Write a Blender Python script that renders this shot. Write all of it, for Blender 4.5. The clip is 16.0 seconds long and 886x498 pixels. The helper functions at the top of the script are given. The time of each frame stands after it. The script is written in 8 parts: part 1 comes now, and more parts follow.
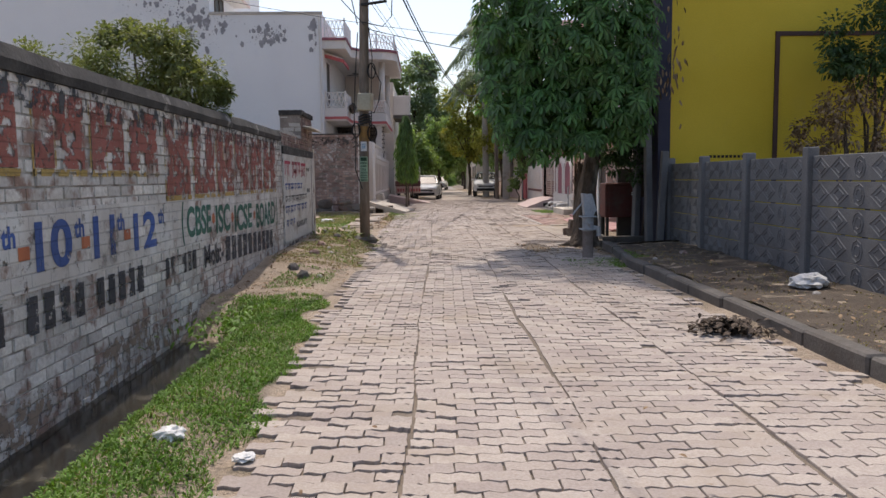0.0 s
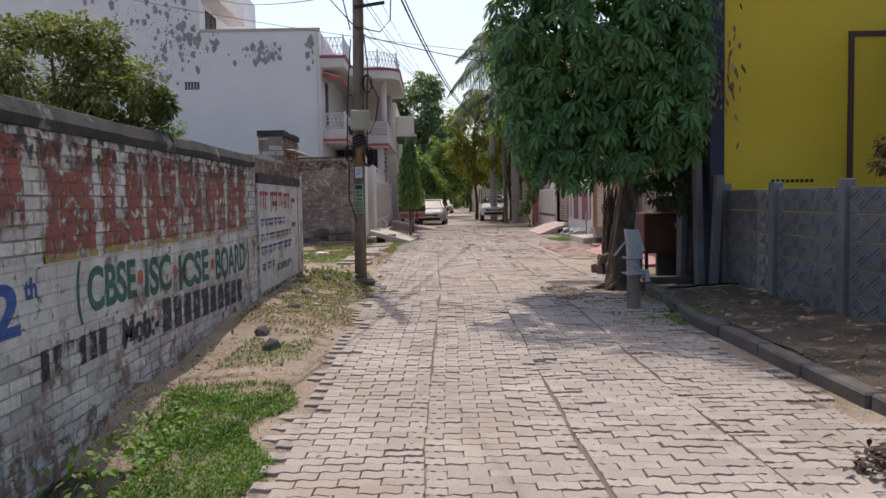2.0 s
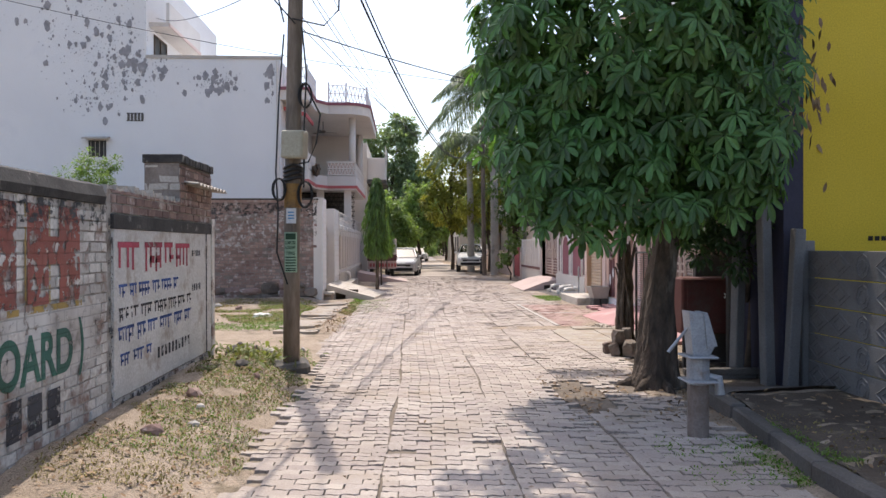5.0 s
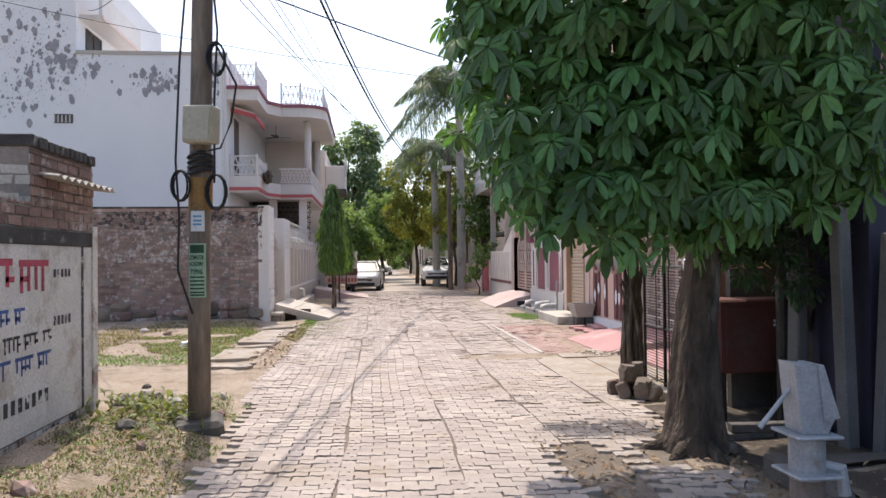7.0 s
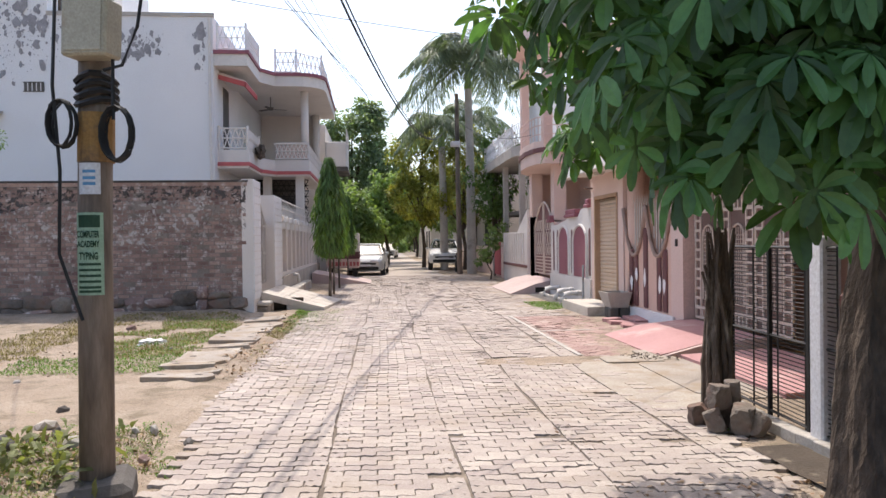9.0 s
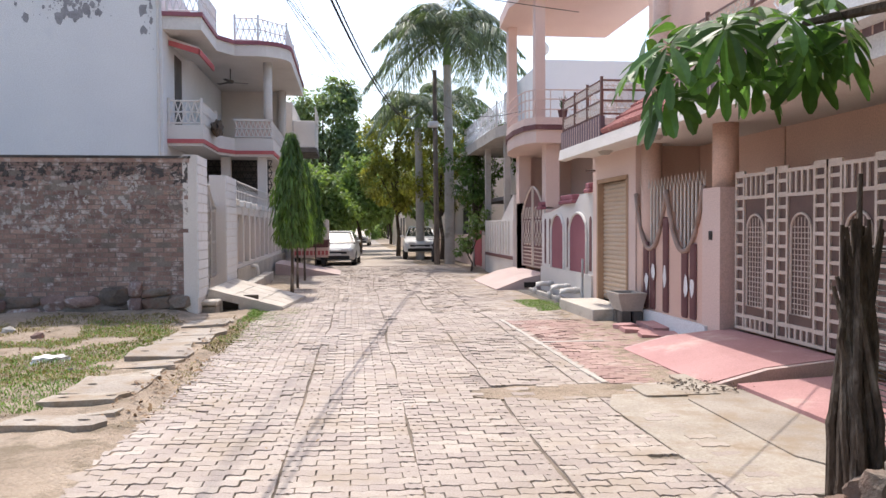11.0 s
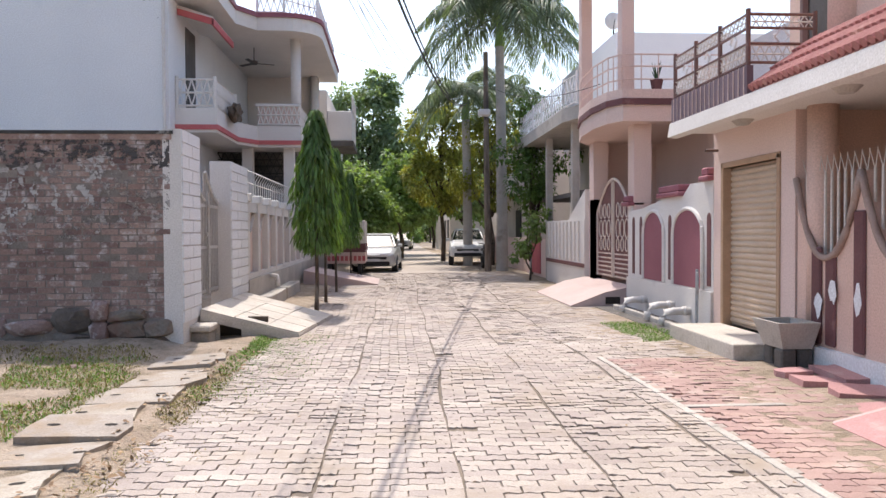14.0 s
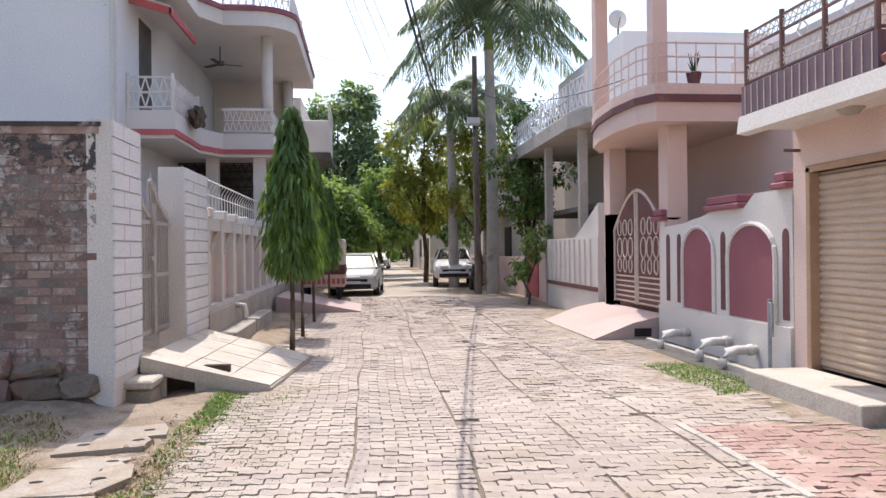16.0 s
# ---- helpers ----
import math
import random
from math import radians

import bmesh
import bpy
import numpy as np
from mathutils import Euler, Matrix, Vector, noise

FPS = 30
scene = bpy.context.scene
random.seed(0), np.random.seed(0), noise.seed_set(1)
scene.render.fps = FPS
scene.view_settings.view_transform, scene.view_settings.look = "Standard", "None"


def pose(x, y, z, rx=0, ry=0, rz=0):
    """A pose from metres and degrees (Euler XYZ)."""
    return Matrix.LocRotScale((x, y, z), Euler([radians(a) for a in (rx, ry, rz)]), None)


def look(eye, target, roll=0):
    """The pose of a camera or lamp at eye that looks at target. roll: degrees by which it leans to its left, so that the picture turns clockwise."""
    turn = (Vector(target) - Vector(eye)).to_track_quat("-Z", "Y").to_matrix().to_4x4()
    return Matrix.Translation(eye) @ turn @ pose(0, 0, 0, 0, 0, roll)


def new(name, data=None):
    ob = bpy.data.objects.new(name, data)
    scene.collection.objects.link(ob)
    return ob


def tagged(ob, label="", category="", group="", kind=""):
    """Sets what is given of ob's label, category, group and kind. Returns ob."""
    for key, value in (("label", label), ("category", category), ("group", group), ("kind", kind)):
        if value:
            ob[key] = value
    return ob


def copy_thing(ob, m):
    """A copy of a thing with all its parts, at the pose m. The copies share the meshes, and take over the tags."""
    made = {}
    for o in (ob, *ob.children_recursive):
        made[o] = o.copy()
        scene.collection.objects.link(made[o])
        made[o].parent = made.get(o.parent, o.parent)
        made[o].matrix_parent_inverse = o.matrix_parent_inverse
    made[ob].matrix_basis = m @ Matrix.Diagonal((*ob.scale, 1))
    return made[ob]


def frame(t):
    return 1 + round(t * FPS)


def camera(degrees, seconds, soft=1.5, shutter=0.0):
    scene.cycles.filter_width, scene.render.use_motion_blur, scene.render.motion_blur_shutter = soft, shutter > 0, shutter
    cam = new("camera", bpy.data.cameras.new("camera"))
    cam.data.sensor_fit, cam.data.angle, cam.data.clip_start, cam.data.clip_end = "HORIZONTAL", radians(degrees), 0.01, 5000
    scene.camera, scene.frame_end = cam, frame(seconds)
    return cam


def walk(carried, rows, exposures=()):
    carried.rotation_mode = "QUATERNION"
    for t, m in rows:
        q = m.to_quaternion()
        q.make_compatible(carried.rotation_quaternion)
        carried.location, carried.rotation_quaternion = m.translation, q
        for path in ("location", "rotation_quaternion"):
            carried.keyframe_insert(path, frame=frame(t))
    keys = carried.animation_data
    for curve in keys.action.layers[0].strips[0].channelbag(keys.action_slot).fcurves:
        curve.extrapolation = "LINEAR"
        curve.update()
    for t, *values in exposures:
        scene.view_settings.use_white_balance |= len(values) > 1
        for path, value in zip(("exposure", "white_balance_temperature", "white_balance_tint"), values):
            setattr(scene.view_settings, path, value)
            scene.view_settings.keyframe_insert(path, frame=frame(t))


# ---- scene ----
cam = camera(59.8, 16.0)
PATH = [
    (0, (-0.002, -0.001, 1.305), (0.045, 2.09, 1.112), -0.6),
    (0.5, (-0.015, 0.612, 1.404), (-0.005, 2.707, 1.264), -1.3),
    (1, (-0.05, 1.159, 1.439), (-0.078, 3.256, 1.319), -1.5),
    (1.5, (-0.031, 1.792, 1.434), (-0.022, 3.888, 1.3), -1.3),
    (2, (-0.019, 2.378, 1.463), (0.015, 4.473, 1.328), -1.1),
    (2.5, (0.065, 2.986, 1.48), (0.134, 5.084, 1.453), -2.2),
    (3, (0.174, 3.617, 1.5), (0.241, 5.716, 1.484), -2.3),
    (3.2, (0.227, 3.784, 1.518), (0.313, 5.882, 1.502), -2.2),
    (5.3, (0.194, 6.361, 1.603), (0.294, 8.458, 1.598), -0.1),
    (5.5, (0.192, 6.578, 1.626), (0.316, 8.674, 1.655), -0.9),
    (6, (0.233, 7.225, 1.617), (0.41, 9.316, 1.681), -2.0),
    (6.5, (0.296, 7.792, 1.607), (0.52, 9.879, 1.655), -0.8),
    (7, (0.356, 8.414, 1.589), (0.554, 10.505, 1.614), -0.6),
    (7.5, (0.393, 9.049, 1.58), (0.549, 11.143, 1.568), -1.1),
    (8, (0.496, 9.664, 1.578), (0.664, 11.757, 1.552), -1.1),
    (8.5, (0.523, 10.257, 1.574), (0.693, 12.35, 1.545), -0.9),
    (9, (0.494, 10.885, 1.55), (0.674, 12.978, 1.529), -0.7),
    (9.2, (0.519, 11.15, 1.569), (0.699, 13.243, 1.566), -1.2),
    (11.3, (0.625, 13.747, 1.616), (0.879, 15.83, 1.555), -0.2),
    (11.5, (0.648, 14.027, 1.653), (0.891, 16.113, 1.602), -0.5),
    (12, (0.696, 14.686, 1.622), (0.922, 16.774, 1.58), -0.6),
    (12.5, (0.741, 15.313, 1.608), (0.96, 17.401, 1.569), -0.5),
    (13, (0.736, 15.969, 1.599), (0.946, 18.058, 1.563), -0.6),
    (13.5, (0.758, 16.53, 1.583), (0.949, 18.621, 1.549), -0.8),
    (14, (0.656, 17.157, 1.556), (0.795, 19.252, 1.508), -0.3),
    (14.5, (0.539, 17.754, 1.574), (0.726, 19.845, 1.529), -0.6),
    (15, (0.453, 18.411, 1.593), (0.67, 20.501, 1.587), -0.9),
    (15.5, (0.394, 19.021, 1.59), (0.608, 21.11, 1.589), -0.7),
    (16, (0.367, 19.656, 1.611), (0.579, 21.745, 1.611), -0.6),
]
walk(cam, [(t, look(eye, target, roll)) for t, eye, target, roll in PATH],
     exposures=[(0.0, 0.52, 6950, 12.5), (2.2, 0.46, 6950, 12.5), (3.2, 0.48, 6950, 12.5), (5.4, 1.06, 6850, 12), (9.0, 1.08, 6800, 12), (11.5, 1.12, 6720, 11.0), (16.0, 1.14, 6700, 11.5)])

# ---------------------------------------------------------------- light
SUN_TO = Vector((-0.09, 0.50, 1.0)).normalized()          # towards the sun
world = bpy.data.worlds.new("sky")
scene.world = world
world.use_nodes = True
wn = world.node_tree.nodes
sky = wn.new("ShaderNodeTexSky")
sky.sky_type, sky.sun_disc = "NISHITA", False
sky.sun_elevation = math.asin(SUN_TO.z)
sky.sun_rotation = math.atan2(SUN_TO.x, SUN_TO.y)
sky.air_density, sky.dust_density, sky.ozone_density = 1.0, 2.6, 2.0
wn["Background"].inputs["Strength"].default_value = 0.15
world.node_tree.links.new(sky.outputs["Color"], wn["Background"].inputs["Color"])
sun_data = bpy.data.lights.new("sun", "SUN")
sun_data.energy, sun_data.angle, sun_data.color = 2.05, radians(0.4), (1.0, 0.955, 0.905)
sun_ob = new("sun", sun_data)
sun_ob.matrix_world = look(SUN_TO * 60, (0, 0, 0))

# ---------------------------------------------------------------- materials


def links(m, a, b):
    m.node_tree.links.new(a, b)


def surf(name, c1, c2, scale=3.0, rough=0.8, bump=0.3, grain=60.0, stain=None, stain_scale=0.8, stain_at=(0.55, 0.7),
         metal=0.0, vary=0.0, island=False, through_light=0.0, stretch=(1, 1, 1), spec=0.4, depth=0.01):
    """A two-scale procedural surface in world metres: broad tone c1..c2, fine grain, stains with a shape of their own."""
    m = bpy.data.materials.new(name)
    m.use_nodes = True
    nt = m.node_tree
    n = nt.nodes
    bsdf = n["Principled BSDF"]
    geo = n.new("ShaderNodeNewGeometry")
    mp = n.new("ShaderNodeMapping")
    mp.inputs["Scale"].default_value = stretch
    links(m, geo.outputs["Position"], mp.inputs["Vector"])

    def nz(sc, detail=5.0, r=0.6):
        t = n.new("ShaderNodeTexNoise")
        t.inputs["Scale"].default_value, t.inputs["Detail"].default_value, t.inputs["Roughness"].default_value = sc, detail, r
        links(m, mp.outputs["Vector"], t.inputs["Vector"])
        return t

    def ramp(src, a, b):
        r = n.new("ShaderNodeMapRange")
        r.inputs["From Min"].default_value, r.inputs["From Max"].default_value = a, b
        links(m, src, r.inputs["Value"])
        return r.outputs["Result"]

    def mix(f, a, b, mode="MIX"):
        x = n.new("ShaderNodeMix")
        x.data_type, x.blend_type = "RGBA", mode
        for s, v in ((x.inputs[0], f), (x.inputs[6], a), (x.inputs[7], b)):
            if isinstance(v, bpy.types.NodeSocket):
                links(m, v, s)
            else:
                s.default_value = v if not isinstance(v, tuple) else (*v, 1.0)
        return x.outputs[2]

    broad = nz(scale)
    col = mix(ramp(broad.outputs["Fac"], 0.32, 0.68), c1, c2)
    fine = nz(grain, 3.0)
    col = mix(ramp(fine.outputs["Fac"], 0.3, 0.75), col, mix(1.0, col, (0.72, 0.70, 0.68), "MULTIPLY"))
    if vary or island:
        src = geo.outputs["Random Per Island"] if island else n.new("ShaderNodeObjectInfo").outputs["Random"]
        hv = n.new("ShaderNodeHueSaturation")
        links(m, col, hv.inputs["Color"])
        r = n.new("ShaderNodeMapRange")
        r.inputs["To Min"].default_value, r.inputs["To Max"].default_value = 1 - (vary or 0.2), 1 + (vary or 0.2)
        links(m, src, r.inputs["Value"])
        links(m, r.outputs["Result"], hv.inputs["Value"])
        h2 = n.new("ShaderNodeMath")
        h2.operation, h2.inputs[1].default_value, h2.inputs[2].default_value = "MULTIPLY_ADD", 0.016, 0.492
        links(m, src, h2.inputs[0])
        links(m, h2.outputs[0], hv.inputs["Hue"])
        col = hv.outputs["Color"]
    if stain:
        s = nz(stain_scale, 6.0, 0.65)
        col = mix(ramp(s.outputs["Fac"], *stain_at), col, stain)
    links(m, col, bsdf.inputs["Base Color"])
    bsdf.inputs["Roughness"].default_value, bsdf.inputs["Metallic"].default_value = rough, metal
    bsdf.inputs["Specular IOR Level"].default_value = spec
    if bump:
        b = n.new("ShaderNodeBump")
        b.inputs["Strength"].default_value, b.inputs["Distance"].default_value = bump, depth
        add = n.new("ShaderNodeMath")
        links(m, fine.outputs["Fac"], add.inputs[0])
        links(m, nz(grain * 0.2, 4.0).outputs["Fac"], add.inputs[1])
        links(m, add.outputs[0], b.inputs["Height"])
        links(m, b.outputs["Normal"], bsdf.inputs["Normal"])
    if through_light:
        tr = n.new("ShaderNodeBsdfTranslucent")
        ms = n.new("ShaderNodeMixShader")
        ms.inputs[0].default_value = through_light
        links(m, mix(1.0, col, (1.0, 1.0, 0.45), "MULTIPLY"), tr.inputs["Color"])
        links(m, bsdf.outputs[0], ms.inputs[1])
        links(m, tr.outputs[0], ms.inputs[2])
        links(m, ms.outputs[0], n["Material Output"].inputs["Surface"])
    return m


M_DIRT = surf("dirt", (0.34, 0.265, 0.195), (0.46, 0.375, 0.29), 1.1, 0.95, 1.0, 38, (0.22, 0.175, 0.12), 2.6, (0.50, 0.64), depth=0.035)
M_PAVER = surf("paver", (0.375, 0.318, 0.277), (0.475, 0.414, 0.368), 0.7, 0.88, 0.6, 70, (0.33, 0.27, 0.212), 1.1, (0.52, 0.68), vary=0.12, island=True, depth=0.004)
M_PAVER_ONE = surf("paver_single", (0.375, 0.318, 0.277), (0.475, 0.414, 0.368), 0.7, 0.88, 0.6, 70, (0.33, 0.27, 0.212), 1.1, (0.52, 0.68), vary=0.12, depth=0.004)
M_PAVER_RED = surf("paver_red", (0.36, 0.235, 0.205), (0.46, 0.32, 0.28), 1.2, 0.85, 0.35, 90, (0.50, 0.42, 0.36), 1.6, (0.55, 0.75), vary=0.10, island=True, depth=0.004)
M_CONCRETE = surf("concrete", (0.42, 0.39, 0.35), (0.55, 0.51, 0.46), 1.4, 0.9, 0.4, 55, (0.28, 0.25, 0.21), 2.0, (0.57, 0.72))
# weathered concrete, lowered so kerb and recess walls carry their shade in colour
M_CONC_DARK = surf("shade_dark_weathered_concrete", (0.095, 0.087, 0.08), (0.17, 0.155, 0.14), 1.6, 0.92, 0.5, 45, (0.10, 0.085, 0.07), 2.4, (0.55, 0.7))
M_PRECAST = surf("precast_panel", (0.15, 0.146, 0.146), (0.225, 0.22, 0.218), 1.2, 0.9, 0.4, 60, (0.10, 0.094, 0.09), 1.8, (0.56, 0.75))
M_WALLBRICK = surf("whitewashed_brick", (0.50, 0.465, 0.43), (0.74, 0.70, 0.655), 1.5, 0.92, 0.9, 30, (0.27, 0.18, 0.145), 3.4, (0.52, 0.63), vary=0.20, island=True, depth=0.008)
M_BRICK = surf("old_brick", (0.215, 0.135, 0.118), (0.37, 0.26, 0.225), 0.9, 0.95, 1.0, 34, (0.54, 0.49, 0.46), 5.0, (0.53, 0.68), vary=0.3, island=True, depth=0.008)
M_BRICK_ONE = surf("old_brick_single", (0.215, 0.135, 0.118), (0.37, 0.26, 0.225), 0.9, 0.95, 1.0, 34, (0.54, 0.49, 0.46), 5.0, (0.53, 0.68), vary=0.3, depth=0.008)
M_MORTAR = surf("mortar", (0.17, 0.142, 0.125), (0.30, 0.26, 0.23), 2.0, 0.95, 0.5, 50)
M_MORTAR_PALE = surf("limewashed_mortar", (0.40, 0.37, 0.33), (0.52, 0.49, 0.45), 2.0, 0.95, 0.5, 50, (0.22, 0.17, 0.14), 2.4, (0.5, 0.65))
# brown soil with shade put into the colour
M_SOIL = surf("shade_darkened_soil", (0.07, 0.055, 0.042), (0.125, 0.098, 0.073), 1.6, 0.95, 0.8, 40, (0.28, 0.23, 0.17), 3.0, (0.56, 0.7), depth=0.02)
M_BED = surf("joint_sand", (0.14, 0.114, 0.09), (0.24, 0.195, 0.15), 1.5, 0.95, 0.6, 60, (0.36, 0.285, 0.21), 1.2, (0.56, 0.70))
M_SOOT = surf("black_coping", (0.035, 0.033, 0.033), (0.09, 0.085, 0.08), 3.0, 0.95, 0.6, 40, (0.40, 0.38, 0.35), 3.2, (0.60, 0.72))
M_WHITE = surf("white_limewash", (0.78, 0.78, 0.79), (0.84, 0.84, 0.84), 0.5, 0.9, 0.15, 40, (0.60, 0.60, 0.62), 0.5, (0.58, 0.8))
M_PANEL = surf("stained_white_plaster", (0.62, 0.60, 0.57), (0.76, 0.74, 0.71), 2.0, 0.9, 0.4, 40, (0.42, 0.36, 0.31), 2.8, (0.52, 0.66))
M_CREAM = surf("cream_paint", (0.66, 0.60, 0.54), (0.74, 0.68, 0.62), 0.8, 0.8, 0.15, 50, (0.52, 0.45, 0.39), 1.2, (0.62, 0.8))
M_OFFWHITE = surf("off_white_paint", (0.70, 0.66, 0.62), (0.78, 0.74, 0.70), 0.8, 0.8, 0.15, 50, (0.55, 0.50, 0.46), 1.4, (0.60, 0.8))
M_PINK = surf("pink_paint", (0.70, 0.475, 0.385), (0.78, 0.55, 0.45), 0.7, 0.75, 0.12, 50, (0.58, 0.44, 0.37), 1.1, (0.62, 0.82))
M_PALEPINK = surf("pale_pink_paint", (0.71, 0.535, 0.47), (0.77, 0.595, 0.53), 0.7, 0.75, 0.12, 50, (0.60, 0.50, 0.45), 1.1, (0.62, 0.82))
M_MAROON = surf("maroon_paint", (0.13, 0.05, 0.052), (0.18, 0.075, 0.075), 1.0, 0.6, 0.1, 60, (0.34, 0.20, 0.18), 2.0, (0.62, 0.8))
M_ROSE = surf("rose_paint", (0.26, 0.085, 0.11), (0.32, 0.115, 0.14), 1.0, 0.65, 0.1, 60)
M_REDTRIM = surf("red_trim", (0.50, 0.10, 0.11), (0.58, 0.16, 0.16), 2.0, 0.7, 0.1, 60)
M_YELLOW = surf("yellow_paint", (0.66, 0.47, 0.03), (0.74, 0.54, 0.05), 0.6, 0.75, 0.1, 60, (0.58, 0.41, 0.05), 1.0, (0.6, 0.8))
M_PURPLE = surf("dark_violet_paint", (0.03, 0.03, 0.055), (0.05, 0.05, 0.085), 1.0, 0.7, 0.1, 60)
M_REDRAMP = surf("red_oxide_cement", (0.44, 0.225, 0.22), (0.53, 0.30, 0.29), 0.9, 0.7, 0.2, 60, (0.55, 0.40, 0.36), 1.4, (0.58, 0.75))
M_PINKCEM = surf("pale_pink_cement", (0.50, 0.38, 0.35), (0.58, 0.46, 0.43), 0.9, 0.8, 0.25, 60, (0.44, 0.37, 0.32), 1.4, (0.58, 0.75))
M_STEELDARK = surf("dark_iron", (0.03, 0.03, 0.03), (0.06, 0.055, 0.05), 8, 0.55, 0.2, 80, metal=0.4)
M_WIRE = surf("black_cable", (0.015, 0.015, 0.017), (0.03, 0.03, 0.03), 8, 0.6, 0.0, 80)
M_BARK = surf("bark", (0.06, 0.045, 0.034), (0.155, 0.115, 0.085), 9, 0.95, 1.0, 34, (0.26, 0.22, 0.18), 3.0, (0.58, 0.7), stretch=(1, 1, 0.35), depth=0.03)
M_WOODPOLE = surf("weathered_wood", (0.14, 0.108, 0.085), (0.30, 0.24, 0.19), 7, 0.88, 0.8, 30, (0.085, 0.068, 0.056), 3.0, (0.50, 0.64), stretch=(1, 1, 0.2))
M_LEAF = surf("glossy_leaf", (0.08, 0.188, 0.061), (0.148, 0.295, 0.091), 1.6, 0.42, 0.0, 30, vary=0.5, island=True, through_light=0.46, spec=0.5)
M_LEAF_LT = surf("light_leaf", (0.22, 0.34, 0.13), (0.34, 0.47, 0.18), 1.0, 0.55, 0.0, 30, vary=0.35, island=True, through_light=0.5)
M_LEAF_YEL = surf("yellow_leaf", (0.28, 0.31, 0.075), (0.42, 0.41, 0.11), 0.8, 0.6, 0.0, 30, vary=0.35, island=True, through_light=0.5)
M_LEAF_DK = surf("dark_leaf", (0.06, 0.115, 0.055), (0.10, 0.175, 0.075), 1.0, 0.55, 0.0, 30, vary=0.35, island=True, through_light=0.4)
M_LEAF_MID = surf("mid_leaf", (0.11, 0.20, 0.06), (0.18, 0.29, 0.085), 0.9, 0.5, 0.0, 30, vary=0.4, island=True, through_light=0.48)
# green paled towards grey so far crowns carry haze in their colour
M_LEAF_FAR = surf("haze_paled_far_leaf", (0.20, 0.29, 0.18), (0.30, 0.40, 0.24), 0.9, 0.5, 0.0, 30, vary=0.35, island=True, through_light=0.55)
M_LEAF_OLIVE = surf("olive_leaf", (0.15, 0.19, 0.075), (0.26, 0.29, 0.12), 1.2, 0.6, 0.0, 30, vary=0.35, island=True, through_light=0.45)
M_LEAF_PALM = surf("palm_leaf", (0.14, 0.20, 0.14), (0.21, 0.28, 0.19), 0.9, 0.42, 0.0, 30, vary=0.3, island=True, through_light=0.45)
M_RUBBLE = surf("rubble", (0.15, 0.125, 0.105), (0.27, 0.225, 0.185), 3.0, 0.95, 1.0, 25, (0.20, 0.12, 0.09), 1.5, (0.5, 0.65), vary=0.3, depth=0.02)
M_SLAB = surf("dusty_slab", (0.35, 0.305, 0.255), (0.46, 0.41, 0.35), 1.6, 0.93, 0.7, 45, (0.30, 0.235, 0.17), 2.4, (0.48, 0.64), vary=0.12, depth=0.015)
M_GRASS = surf("green_grass", (0.11, 0.22, 0.03), (0.19, 0.33, 0.055), 1.5, 0.6, 0.0, 30, vary=0.35, island=True, through_light=0.3)
M_DRYGRASS = surf("dry_grass", (0.20, 0.18, 0.06), (0.36, 0.30, 0.14), 1.5, 0.8, 0.0, 30, vary=0.35, island=True, through_light=0.2)
M_DEADLEAF = surf("dead_leaf", (0.22, 0.13, 0.07), (0.36, 0.25, 0.15), 4, 0.85, 0.0, 30, vary=0.4, island=True)

# ---------------------------------------------------------------- building tools
ROOT_AT = {}


def thing(name, at, label="", category="", group="", kind=""):
    e = new(name)
    e.location = at
    ROOT_AT[e] = Vector(at)
    return tagged(e, label, category, group, kind)


def finish(name, bm, material, smooth=False):
    bmesh.ops.recalc_face_normals(bm, faces=bm.faces)
    me = bpy.data.meshes.new(name)
    bm.to_mesh(me)
    bm.free()
    me.materials.append(material)
    if smooth:
        me.shade_smooth()
    return me


def part(name, bm, material, parent, label="", smooth=False, kind=""):
    """One mesh, given in world metres, under a thing or one of its parts."""
    me = finish(name, bm, material, smooth)
    me.transform(Matrix.Translation(-ROOT_AT[parent]))
    ob = new(name, me)
    ob.parent = parent
    ROOT_AT[ob] = ROOT_AT[parent]
    return tagged(ob, label, kind=kind)


def solo(name, bm, material, label="", category="", group="", kind="", smooth=False):
    """One mesh that is a thing or a piece of the setting by itself."""
    ob = new(name, finish(name, bm, material, smooth))
    ROOT_AT[ob] = Vector((0, 0, 0))
    return tagged(ob, label, category, group, kind)


def raw(name, verts, faces, material, parent=None):
    me = bpy.data.meshes.new(name)
    me.from_pydata(verts, [], faces)
    me.materials.append(material)
    ob = new(name, me)
    if parent:
        me.transform(Matrix.Translation(-ROOT_AT[parent]))
        ob.parent = parent
    ROOT_AT[ob] = ROOT_AT[parent] if parent else Vector((0, 0, 0))
    return ob


def box(bm, x0, x1, y0, y1, z0, z1, bevel=0.0, m=None):
    r = bmesh.ops.create_cube(bm, size=1.0)
    vs = r["verts"]
    for v in vs:
        v.co = Vector((x0 + (v.co.x + 0.5) * (x1 - x0), y0 + (v.co.y + 0.5) * (y1 - y0), z0 + (v.co.z + 0.5) * (z1 - z0)))
    if bevel:
        es = list({e for v in vs for e in v.link_edges})
        nv = bmesh.ops.bevel(bm, geom=es, offset=bevel, segments=1, affect="EDGES")["verts"]
        vs = list({*[v for v in vs if v.is_valid], *nv})
    if m is not None:
        bmesh.ops.transform(bm, matrix=m, verts=vs)
    return vs


